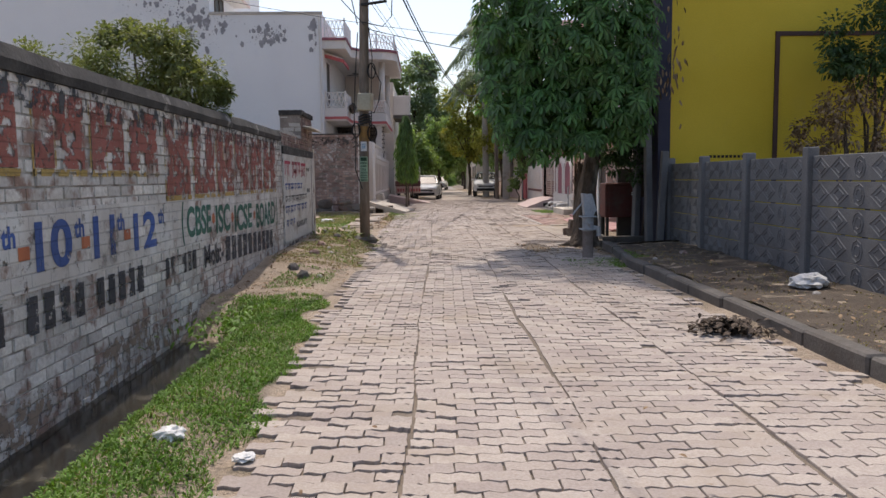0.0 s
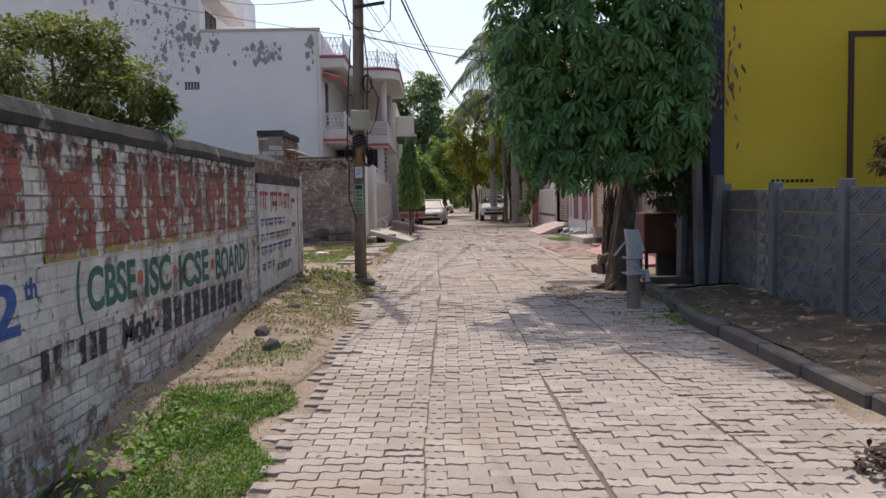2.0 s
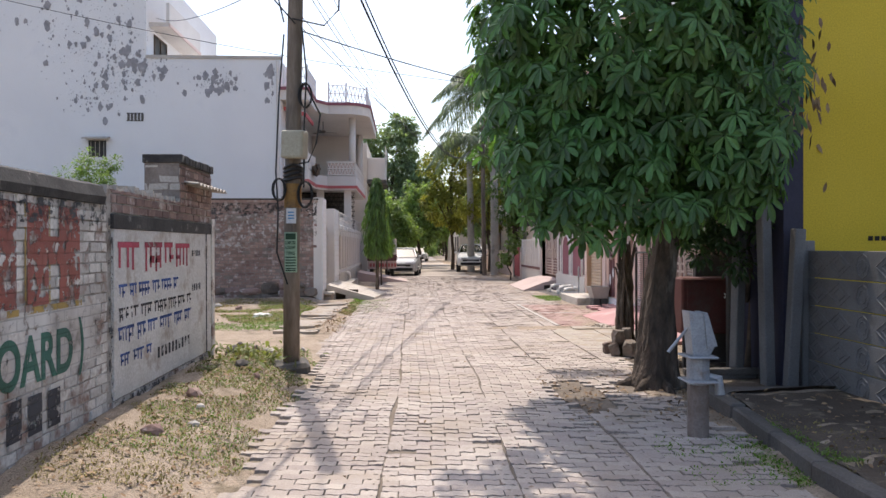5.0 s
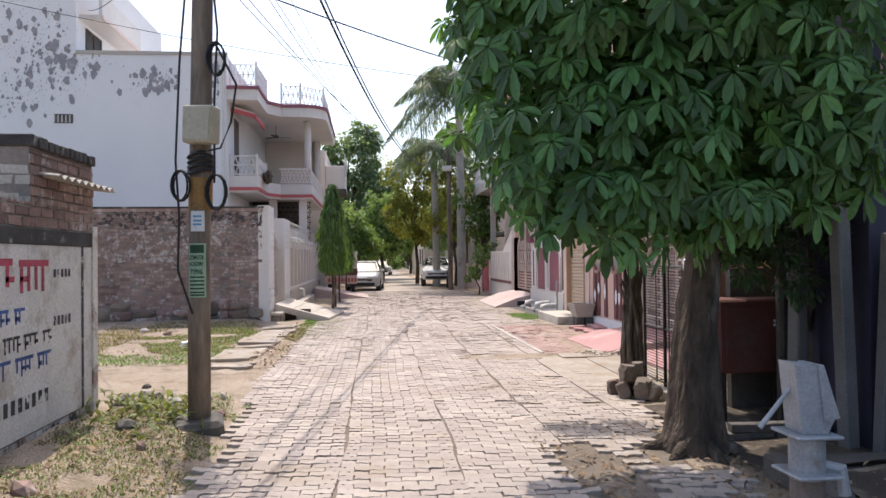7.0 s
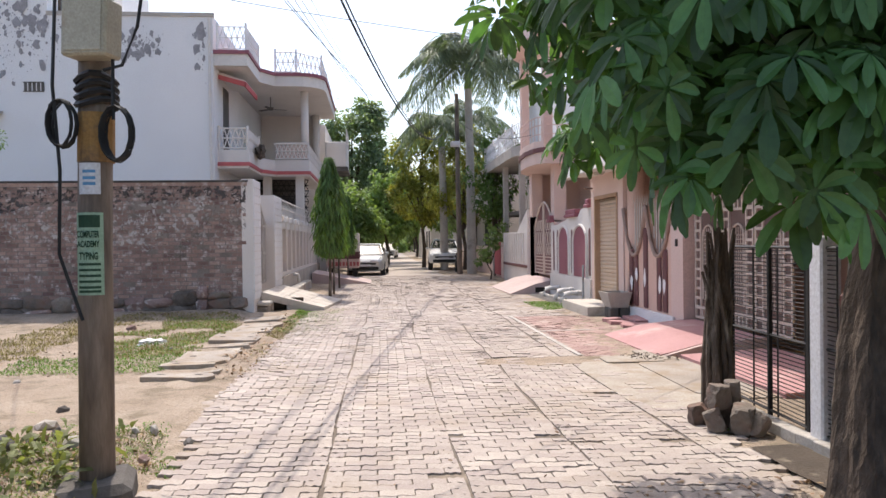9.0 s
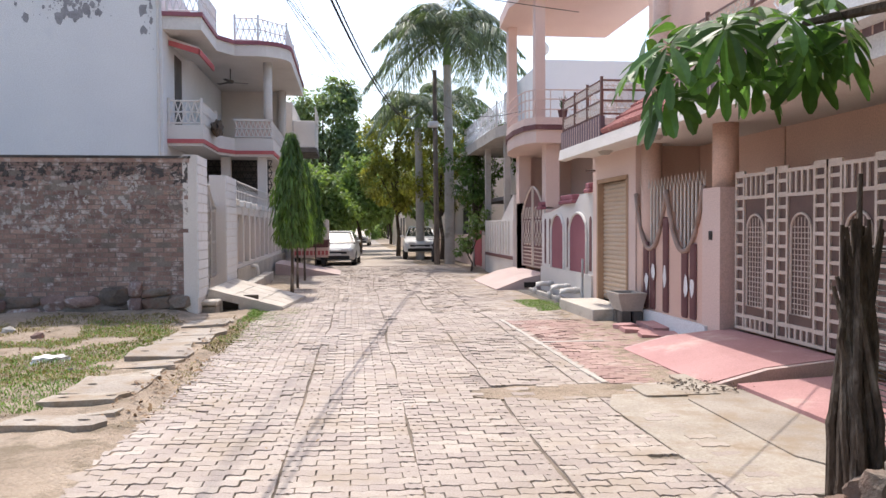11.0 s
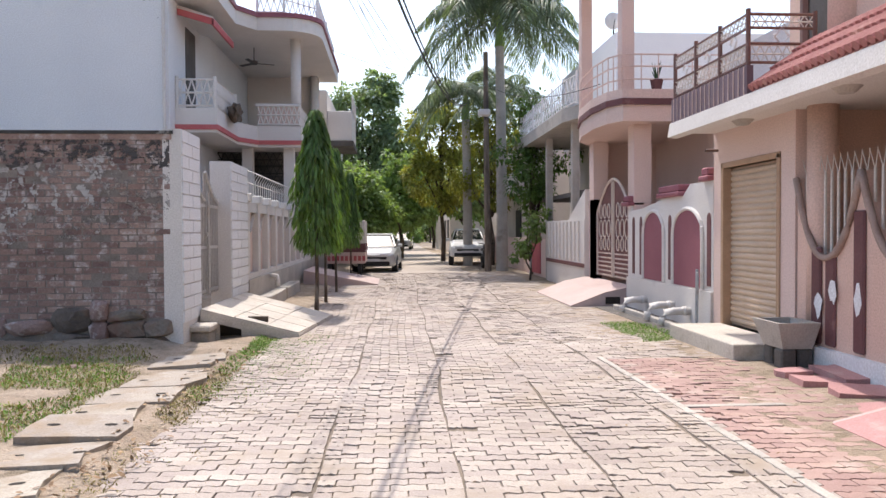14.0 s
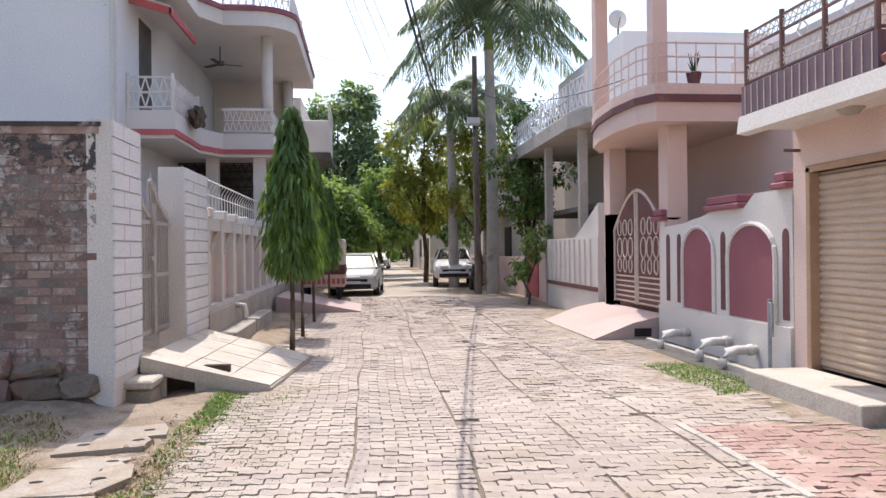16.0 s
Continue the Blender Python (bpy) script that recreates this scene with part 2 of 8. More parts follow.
def tube(bm, pts, r0, r1=None, seg=8, cap=True):
    """A round bar along points, tapering from r0 to r1."""
    r1 = r0 if r1 is None else r1
    pts = [Vector(p) for p in pts]
    rings = []
    for i, p in enumerate(pts):
        d = (pts[min(i + 1, len(pts) - 1)] - pts[max(i - 1, 0)]).normalized()
        u = d.cross(Vector((0, 0, 1)) if abs(d.z) < 0.9 else Vector((1, 0, 0))).normalized()
        w = d.cross(u)
        r = r0 + (r1 - r0) * i / max(1, len(pts) - 1)
        rings.append([bm.verts.new(p + (u * math.cos(a) + w * math.sin(a)) * r) for a in (2 * math.pi * k / seg for k in range(seg))])
    for a, b in zip(rings, rings[1:]):
        for k in range(seg):
            bm.faces.new((a[k], a[(k + 1) % seg], b[(k + 1) % seg], b[k]))
    if cap:
        bm.faces.new(rings[0][::-1])
        bm.faces.new(rings[-1])


def prism(bm, outline, axis, a, b):
    """An outline of (u, v) pushed from a to b along an axis: 'x': (y, z), 'y': (x, z), 'z': (x, y)."""
    def at(u, v, w):
        return {"x": (w, u, v), "y": (u, w, v), "z": (u, v, w)}[axis]
    va = [bm.verts.new(at(u, v, a)) for u, v in outline]
    vb = [bm.verts.new(at(u, v, b)) for u, v in outline]
    n = len(outline)
    bm.faces.new(va[::-1])
    bm.faces.new(vb)
    for i in range(n):
        bm.faces.new((va[i], va[(i + 1) % n], vb[(i + 1) % n], vb[i]))


def wallbox(name, x0, x1, y0, y1, z0, z1, material, parent=None, label="", bevel=0.0, kind=""):
    bm = bmesh.new()
    box(bm, x0, x1, y0, y1, z0, z1, bevel)
    return part(name, bm, material, parent, label) if parent else solo(name, bm, material, label, kind=kind or "structure")


def rnd(a, b):
    return random.uniform(a, b)


def smoothstep(a, b, x):
    t = min(1.0, max(0.0, (x - a) / (b - a)))
    return t * t * (3 - 2 * t)

# ---------------------------------------------------------------- ground, road edges and verges


def height(x, y):
    """The lie of the land: road bed, ditch along the painted wall, heaps and raised verge."""
    h = -0.012 + 0.014 * noise.noise((x * 0.5, y * 0.5, 1.0))
    off = smoothstep(-0.95, -1.35, x) if x < 0 else 0.0
    rough_part = 0.035 * noise.noise((x * 1.9, y * 1.9, 3.0)) + 0.02 * noise.noise((x * 5, y * 5, 7.0))
    if off:
        h += off * (0.05 + rough_part)
        ditch = smoothstep(-1.55, -1.85, x) * smoothstep(-3.2, -2.9, x) * (1 - smoothstep(6.6, 8.4, y))
        h -= 0.34 * ditch
        h += 0.13 * off * smoothstep(9.0, 11.5, y) * (1 - smoothstep(16.2, 18.0, y)) * smoothstep(-1.0, -2.0, x)
        h += 0.12 * smoothstep(25.5, 27.4, y) * (1 - smoothstep(29, 30, y)) * smoothstep(-1.9, -2.6, x)
    if x > 2.5:
        edge = kerb_x(y)
        if y < 13.6:
            h += (0.13 + rough_part) * smoothstep(edge + 0.02, edge + 0.1, x)
        else:
            h += 0.02 * smoothstep(3.2, 3.8, x)
    return h


def kerb_x(y):
    return 2.90 + 0.012 * max(0.0, y - 8.0) + 0.24 * smoothstep(10.8, 13.4, y) + 0.03 * noise.noise((6.6, y * 0.7, 0.0))


def build_ground():
    xs = np.concatenate([np.linspace(-600, -20, 12), np.linspace(-16, -6, 16), np.arange(-5.6, 6.2, 0.14), np.linspace(7, 20, 14), np.linspace(40, 600, 12)])
    ys = np.concatenate([np.linspace(-300, -8, 10), np.arange(-5, 46, 0.14), np.linspace(47, 90, 24), np.linspace(110, 900, 14)])
    verts = [(float(x), float(y), height(x, y)) for y in ys for x in xs]
    w = len(xs)
    faces = [(j * w + i, j * w + i + 1, (j + 1) * w + i + 1, (j + 1) * w + i) for j in range(len(ys) - 1) for i in range(w - 1)]
    g = raw("ground", verts, faces, M_DIRT)
    g.data.shade_smooth()
    return tagged(g, "dry sandy earth ground with scattered litter", "ground", kind="structure")


build_ground()

# standing water in the ditch
M_WATER = surf("ditch_water", (0.02, 0.02, 0.018), (0.05, 0.045, 0.035), 3, 0.12, 0.05, 20, (0.10, 0.09, 0.07), 4, (0.55, 0.7))
bm = bmesh.new()
box(bm, -2.40, -1.62, -3.0, 7.2, -0.30, -0.215)
solo("water", bm, M_WATER, "black stagnant ditch water beside the painted wall", kind="structure")

# ---------------------------------------------------------------- painted boundary wall
WX = -2.34


def build_painted_wall():
    w = thing("wall_painted", (WX - 0.12, 6, 0), "old whitewashed brick boundary wall with painted advertisements", "wall", kind="structure")
    wallbox("core", WX - 0.235, WX - 0.009, -6, 12.72, -0.45, 1.93, M_MORTAR_PALE, w)
    wallbox("core", WX - 0.235, WX - 0.012, 12.72, 16.26, -0.3, 2.07, M_MORTAR_PALE, w)
    bm = bmesh.new()
    # uneven black coping
    ys = np.arange(-6, 12.8, 0.3)
    prof = [(-0.27, 1.93), (0.02, 1.93), (0.035, 1.99), (0.0, 2.08), (-0.12, 2.115), (-0.25, 2.07), (-0.285, 1.99)]
    rings = []
    for y in ys:
        k = 0.02 * noise.noise((0, y * 1.7, 0))
        rings.append([bm.verts.new((WX + u + 0.4 * k, y, z + (k if z > 1.95 else 0))) for u, z in prof])
    for a, b in zip(rings, rings[1:]):
        for i in range(len(prof)):
            bm.faces.new((a[i], a[(i + 1) % len(prof)], b[(i + 1) % len(prof)], b[i]))
    bm.faces.new(rings[0])
    bm.faces.new(rings[-1][::-1])
    part("coping", bm, M_SOOT, w, "sooty black cement coping")
    wallbox("sign_panel", WX - 0.012, WX + 0.012, 12.82, 16.15, 0.24, 1.73, M_PANEL, w, "white painted plaster panel")
    wallbox("pilaster_edge", WX - 0.25, WX + 0.03, 16.15, 16.27, -0.2, 1.93, M_WALLBRICK, w)
    wallbox("band", WX - 0.012, WX + 0.02, 12.80, 16.15, 1.735, 1.86, M_SOOT, w)
    return w


painted_wall = build_painted_wall()

# ---------------------------------------------------------------- plot wall of brick (faces the camera) and the white house behind
bw = thing("wall_brick_plot", (-8, 27.65, 0), "weathered red brick plot wall on rubble footing", "wall", kind="structure")
wallbox("core", -16, -2.24, 27.59, 27.80, -0.2, 2.86, M_MORTAR, bw)

house_l = thing("white_house", (-9, 40, 0), "white two-storey house with pink-edged balconies", "house")
wallbox("wall", -22, -4.62, 36.0, 47, -0.2, 8.83, M_WHITE, house_l)
wallbox("upper_wall", -22, -9.68, 36.0, 47, 8.83, 12.6, M_WHITE, house_l)

# ---------------------------------------------------------------- yellow building
house_y = thing("yellow_building", (9, 17, 0), "mustard yellow rendered building with dark edge", "house")
wallbox("wall", 4.51, 14, 14.2, 15.6, -0.2, 11.5, M_YELLOW, house_y)
wallbox("corner_strip", 4.29, 4.51, 14.17, 15.6, -0.2, 11.5, M_PURPLE, house_y)
wallbox("upper_band", 4.51, 14, 14.185, 14.2, 4.5, 5.6, M_PURPLE, house_y, "navy painted band")

# ---------------------------------------------------------------- pink houses
house_p = thing("pink_house", (8, 24.5, 0), "peach pink two-storey house with porch and tiled canopy", "house")
wallbox("wall", 6.6, 14, 20.2, 28.35, 0, 7.5, M_PINK, house_p)
house_q = thing("maroon_trim_house", (8, 32.5, 0), "pale pink house with maroon bands and roof terrace", "house")
wallbox("wall", 7.2, 14, 28.5, 36.2, 0, 4.0, M_PALEPINK, house_q)
# ---------------------------------------------------------------- road of interlocking pavers
PL, PW, PD = 0.225, 0.1125, 0.012


def paver_outline(l=PL, w=PW, gap=0.004):
    d = 0.011
    a = [(0.0, 0.0), (l / 8, d), (3 * l / 8, -d), (5 * l / 8, d), (7 * l / 8, -d), (l, 0.0)]
    low = [(min(max(u, gap), l - gap) - l / 2, v + gap - w / 2) for u, v in a]
    top = [(min(max(u, gap), l - gap) - l / 2, v - gap + w / 2) for u, v in a]
    return low + top[::-1]


OUT = paver_outline()


def paver_mesh(name, material):
    n = len(OUT)
    v = [(x * 0.985, y * 0.97, 0.0) for x, y in OUT] + [(x, y, -0.006) for x, y in OUT] + [(x, y, -0.045) for x, y in OUT]
    f = [tuple(range(n))]
    for k in (0, n):
        f += [(k + (i + 1) % n, k + i, k + n + i, k + n + (i + 1) % n) for i in range(n)]
    me = bpy.data.meshes.new(name)
    me.from_pydata(v, [], f)
    me.materials.append(material)
    return me


def drift(y):
    """How far the strips of paving wander sideways."""
    return 0.022 * min(y, 12.0) + 0.014 * max(0.0, y - 12.0) + 0.02 * math.sin(y * 0.5) + 0.07 * noise.noise((3.7, y * 0.28, 0.0)) + 0.02 * noise.noise((8.2, y * 1.1, 0.0))


def left_edge(y):
    e = -0.86 + 0.10 * noise.noise((1.3, y * 0.9, 0)) - 0.03 * min(max(y - 3, 0), 4)
    if 17.0 < y < 23.5:
        e -= 0.40
    if y > 23.5:
        e -= 0.26 + 0.06 * noise.noise((2.2, y * 2.1, 0))
    if y > 30:
        e += 0.22
    return e


def right_edge(y):
    if y < 12.6:
        return kerb_x(y) - 0.12 + 0.05 * noise.noise((4.1, y, 0))
    if y < 15.8:
        return 2.95 + 0.25 * smoothstep(15.0, 15.8, y) + 0.12 * noise.noise((4.1, y * 2, 0))
    if y < 20.5:
        return 3.35 + 0.25 * noise.noise((2.1, y, 0))
    if y < 26.4:
        return 4.3 if y < 23.1 else 4.65
    return 4.62 + 0.03 * (y - 26) * (y > 31) + 0.05 * noise.noise((8.1, y, 0))


SEAMS = (-9.0, -0.21, 0.702, 1.615, 2.528, 9.0)


def lay_pavers():
    """Poses of all pavers: strip by strip, row by row across the road; each interior strip closes with half stones."""
    rng = random.Random(5)
    grey, red = [], []
    for s in range(len(SEAMS) - 1):
        lo, hi = SEAMS[s], SEAMS[s + 1]
        skew = rng.uniform(-0.010, 0.010)
        y, row = -3.0 + rng.uniform(0, PW), 0
        while y < 46:
            dx = drift(y) + 0.026 * noise.noise((s * 5.3, y * 0.8, 2.0)) + 0.010 * noise.noise((s * 3.1, y * 3.3, 6.0))
            x0, x1 = left_edge(y), right_edge(y)
            cells = []
            if 0 < s < len(SEAMS) - 2:
                k = round((hi - lo) / PL)
                u = lo + dx + 0.004
                if row % 2:
                    cells = [(u + PL / 4, 0.5)] + [(u + PL * (i + 1), 1.0) for i in range(k - 1)] + [(u + PL * (k - 0.25), 0.5)]
                else:
                    cells = [(u + PL * (i + 0.5), 1.0) for i in range(k)]
            elif s == 0:
                u = hi + dx - 0.004 - (PL / 2 if row % 2 else 0)
                cells = ([(u + PL / 4, 0.5)] if row % 2 else []) + [(u - PL * (i + 0.5), 1.0) for i in range(9)]
            else:
                u = lo + dx + 0.004 + (PL / 2 if row % 2 else 0)
                cells = ([(u - PL / 4, 0.5)] if row % 2 else []) + [(u + PL * (i + 0.5), 1.0) for i in range(12)]
            for x, part_of in cells:
                edge = min(x - x0, x1 - x)
                if edge < 0.02:
                    continue
                wear = noise.noise((x * 0.55, y * 0.35, 9.0)) + 0.12 + (0.26 if x > 1.75 or x < -0.35 else 0.0)
                z = 0.010 + 0.014 * noise.noise((x * 0.5, y * 0.5, 1.0)) + 0.008 * noise.noise((x * 1.4, y * 1.4, 5.0)) + rng.uniform(-0.003, 0.003) + max(0.0, wear) * rng.uniform(-0.013, 0.012)
                if edge < 0.3:
                    z -= rng.uniform(0.0, 0.008)
                by_seam = min(abs(x - lo - dx), abs(hi + dx - x)) < PL * 0.62
                if by_seam:
                    z -= rng.uniform(0.0, 0.014) * (1 + noise.noise((s * 4.0, y * 0.6, 8.0)))
                z = max(z, 0.006 + 0.014 * noise.noise((x * 0.5, y * 0.5, 1.0)) + rng.uniform(0.0, 0.003))
                tilt = 0.8 + 3.6 * max(0.0, wear - 0.08) + (1.4 if by_seam else 0.0)
                seam = min(abs(x - lo - dx), abs(hi + dx - x)) < PL * 0.6 and noise.noise((s * 7.0, y * 0.8, 4.0)) > 0.2 and rng.random() < 0.10
                bare = seam or noise.noise((x * 0.9, y * 0.6, 21.0)) > 0.8 or (((x - 2.05) / 0.32) ** 2 + ((y - 14.0) / 0.9) ** 2 < 1 + 0.5 * noise.noise((x * 4, y * 4, 0))) or ((x - 2.85) ** 2 + (y - 14.4) ** 2 < 0.2) or (1.75 < x < 3.6 and 20.35 + 0.12 * noise.noise((x * 3, 1, 0)) < y < 20.85 + 0.15 * noise.noise((x * 2, 7, 0)) and rng.random() < 0.8)
                if not bare and not (edge < 0.2 and rng.random() < 0.2):
                    p = (x + rng.uniform(-0.002, 0.002), y + skew * (x - max(lo, -1)) + 0.05 * noise.noise((x * 0.8, y * 0.22, 13.0)) + rng.uniform(-0.004, 0.004), z,
                         rng.gauss(0, tilt), rng.gauss(0, tilt * 0.6), rng.gauss(0, 0.6 + 2.0 * max(0, wear - 0.1)), part_of)
                    (red if (x > 3.22 and 20.95 < y < 26.2 and abs(y - 23.7) > 0.06) else grey).append(p)
            y += PW
            row += 1
    return grey, red


def joined_pavers(name, poses, material, parent):
    n = len(OUT)
    base = np.array([(x * 0.985, y * 0.97, 0.0) for x, y in OUT] + [(x, y, -0.006) for x, y in OUT] + [(x, y, -0.045) for x, y in OUT])
    one = [tuple(range(n))]
    for k in (0, n):
        one += [(k + (i + 1) % n, k + i, k + n + i, k + n + (i + 1) % n) for i in range(n)]
    verts, faces = [], []
    for i, p in enumerate(poses):
        m = np.array(pose(*p[:6]))
        verts.append((base * np.array([p[6], 1.0, 1.0])) @ m[:3, :3].T + m[:3, 3])
        o = i * 3 * n
        faces += [tuple(o + v for v in f) for f in one]
    ob = raw(name, np.concatenate(verts).tolist(), faces, material, parent)
    return tagged(ob, kind="stuff")


grey_pavers, red_pavers = lay_pavers()
road = thing("road", (1.2, 20, 0), "worn grey zigzag concrete paver road with sandy joints", "road", kind="structure")
NEAR = [p for p in grey_pavers if 3.0 < p[1] < 4.75 and p[6] == 1.0][:300]
near_set = set(NEAR)
joined_pavers("pavers", [p for p in grey_pavers if p not in near_set], M_PAVER, road)
joined_pavers("red_pavers", red_pavers, M_PAVER_RED, road)
bed_v, bed_f = [], []
for j, y in enumerate(np.arange(-3.2, 46.2, 0.15)):
    a, b = left_edge(y) - 0.1, right_edge(y) + 0.08
    for i in range(15):
        x = a + (b - a) * i / 14
        bed_v.append((x, float(y), -0.007 + 0.014 * noise.noise((x * 0.5, y * 0.5, 1.0)) - (0.02 if i in (0, 14) else 0.0)))
    if j:
        bed_f += [((j - 1) * 15 + i, (j - 1) * 15 + i + 1, j * 15 + i + 1, j * 15 + i) for i in range(14)]
raw("joint_bed", bed_v, bed_f, M_BED, road)
far_bed = bmesh.new()
prism(far_bed, [(-0.3, 45.9), (5.0, 45.9), (6.2, 75), (8, 120), (2.6, 120), (0.6, 75)], "z", -0.05, 0.004)
part("far_paving", far_bed, M_PAVER, road)

# painted line along the red paving and the broken cement edge in front of it
bm = bmesh.new()
for y in np.arange(20.9, 26.1, 0.42):
    box(bm, 3.13 + rnd(-0.01, 0.01), 3.20, y, y + 0.40, -0.02, 0.022 + rnd(0, 0.004), 0.004)
box(bm, 3.2, 4.1, 23.66, 23.74, -0.02, 0.024, 0.004)
part("edge_strip", bm, M_CONCRETE, road)
cement = thing("pavement_cement_apron", (3.6, 20.4, 0), "cracked pale cement apron before the gate ramp", "pavement", kind="structure")
for k, (xa, xb, ya, yb, z) in enumerate(((2.9, 3.75, 17.6, 20.3, 0.010), (3.72, 5.4, 17.9, 20.35, 0.022), (3.35, 4.05, 20.2, 20.66, 0.030), (3.95, 4.3, 20.3, 21.2, 0.026))):
    bm = bmesh.new()
    n = 12
    cx, cy, rx, ry = (xa + xb) / 2, (ya + yb) / 2, (xb - xa) / 2, (yb - ya) / 2
    prism(bm, [(cx + rx * (1 + 0.12 * rnd(-1, 1)) * math.copysign(abs(math.cos(a)) ** 0.25, math.cos(a)), cy + ry * (1 + 0.1 * rnd(-1, 1)) * math.copysign(abs(math.sin(a)) ** 0.25, math.sin(a))) for a in (2 * math.pi * i / n + 0.2 for i in range(n))], "z", -0.06, z)
    part("slab", bm, M_SLAB, cement)

# sand filling the gap before the cement apron
bm = bmesh.new()
prism(bm, [(2.68 + 1.0 * math.cos(a) * (1 + 0.18 * noise.noise((math.cos(a) * 2, math.sin(a) * 2, 5))), 20.6 + 0.34 * math.sin(a) * (1 + 0.4 * noise.noise((math.cos(a) * 3, math.sin(a) * 3, 8)))) for a in (2 * math.pi * k / 28 for k in range(28))], "z", -0.04, 0.009)
solo("sand_patch", bm, M_DIRT, "bare sandy patch in the paving", kind="structure")
# soil of the raised verge, its brown darkened to stand for shade
sv, sf = [], []
vy = np.arange(-4, 13.7, 0.2)
for j, y in enumerate(vy):
    for i in range(13):
        x = kerb_x(y) + 0.11 + (4.52 - kerb_x(y) - 0.11) * i / 12
        sv.append((x, float(y), height(x, y) + 0.006))
    if j:
        sf += [((j - 1) * 13 + i, (j - 1) * 13 + i + 1, j * 13 + i + 1, j * 13 + i) for i in range(12)]
# same darkened soil carried into the recess, whose ground lies in shade
for j, y in enumerate(np.arange(13.5, 16.3, 0.2)):
    for i in range(9):
        x = 3.2 + 0.22 * i + 0.1 * noise.noise((y * 2, 3.0, 0)) * (i == 0)
        sv.append((x, float(y), height(x, y) + 0.03))
    if j:
        o = len(vy) * 13
        sf += [(o + (j - 1) * 9 + i, o + (j - 1) * 9 + i + 1, o + j * 9 + i + 1, o + j * 9 + i) for i in range(8)]
tagged(raw("verge", sv, sf, M_SOIL), "trodden brown soil verge below the panel fence, darkened for shade", kind="structure")
# kerb along the raised verge; its dark colour includes the shade it lies in
kerb = thing("kerb", (2.9, 5, 0), "stained concrete kerb of a raised verge, darkened for shade", "kerb", kind="structure")
y = -3.0
while y < 13.2:
    l = rnd(0.8, 1.0)
    bm = bmesh.new()
    xa, xb = kerb_x(y), kerb_x(y + l)
    ang = math.degrees(math.atan2(xa - xb, l))
    box(bm, -0.02, 0.13, 0.006, l - 0.006, -0.15, 0.125 + rnd(-0.022, 0.016), 0.018, pose(xa + rnd(-0.015, 0.015), y, 0, rnd(-0.8, 0.8), rnd(-3, 3), ang))
    part("kerb_stone", bm, M_CONC_DARK, kerb)
    y += l

# drain cover slabs along the open plot
covers = thing("pavement_drain_covers", (-1.7, 23, 0), "cracked concrete drain cover slabs with lifting holes", "pavement", kind="structure")
M_HOLE = surf("hole", (0.03, 0.025, 0.02), (0.05, 0.04, 0.035), 5, 1.0, 0.0)
y = 19.6
while y < 27.2:
    l = rnd(0.34, 0.7)
    bm = bmesh.new()
    cx = -1.72 + 0.01 * (y - 23)
    tilt = pose(cx + rnd(-0.05, 0.05), y, 0.028 + rnd(-0.025, 0.02), rnd(-3.5, 3.5), rnd(-4, 4), rnd(-4, 4))
    q = [(-0.38, 0.008), (-0.1, 0.012), (0.2, 0.008), (0.36, 0.012), (0.37, l * 0.5), (0.35, l - 0.01), (0.05, l - 0.008), (-0.37, l - 0.012), (-0.39, l * 0.45)]
    prism(bm, [(a + rnd(-0.03, 0.03) + (rnd(-0.12, 0.03) if a > 0.3 else 0), b + rnd(-0.02, 0.01)) for a, b in q], "z", -0.07, 0.035)
    bmesh.ops.transform(bm, matrix=tilt, verts=bm.verts[:])
    s = part("slab", bm, M_SLAB, covers)
    bm = bmesh.new()
    for hx in (-0.22, 0.2):
        r = bmesh.ops.create_circle(bm, cap_ends=True, radius=0.034, segments=10)["verts"]
        bmesh.ops.transform(bm, matrix=tilt @ pose(hx, l / 2, 0.0385) @ Matrix.Diagonal((1.5, 0.75, 1, 1)), verts=r)
    part("lifting_hole", bm, M_HOLE, s)
    y += l + rnd(0.0, 0.05)

# ---------------------------------------------------------------- bricks and painted lettering of the boundary wall
BL, BH = 0.235, 0.085


def lay_bricks(u0, u1, z0, z1, skip=None):
    """Running bond on multiples of the module, so that paint and brickwork share their joints."""
    rng = random.Random(11)
    rows = []
    for r in range(math.floor(z0 / BH), math.ceil(z1 / BH)):
        za, zb = max(r * BH, z0), min((r + 1) * BH, z1)
        if zb - za < 0.02:
            continue
        k0 = math.floor(u0 / BL) - 1
        for k in range(k0, math.ceil(u1 / BL) + 2):
            ua = k * BL - (BL / 2 if r % 2 == 0 else 0)
            a, b = max(ua, u0), min(ua + BL, u1)
            if b - a < 0.03 or (skip and skip((a + b) / 2, (za + zb) / 2)):
                continue
            rows.append(((a + b) / 2, (za + zb) / 2, b - a - 0.011, zb - za - 0.011, rng.uniform(-0.006, 0.006), rng.uniform(-1.6, 1.6)))
    return rows


CUBE = [(-1, -1, -1), (1, -1, -1), (1, 1, -1), (-1, 1, -1), (-0.94, -0.94, 1), (0.94, -0.94, 1), (0.94, 0.94, 1), (-0.94, 0.94, 1)]
CUBE_F = [(4, 5, 6, 7), (0, 1, 5, 4), (1, 2, 6, 5), (2, 3, 7, 6), (3, 0, 4, 7)]


def brick_verts(b, place, thick):
    u, z, l, h, out, tw = b
    return [place(u + x * l / 2 + 0.004 * tw * y, z + y * h / 2 + 0.003 * tw * x, out + (w - 1) / 2 * thick) for x, y, w in CUBE]


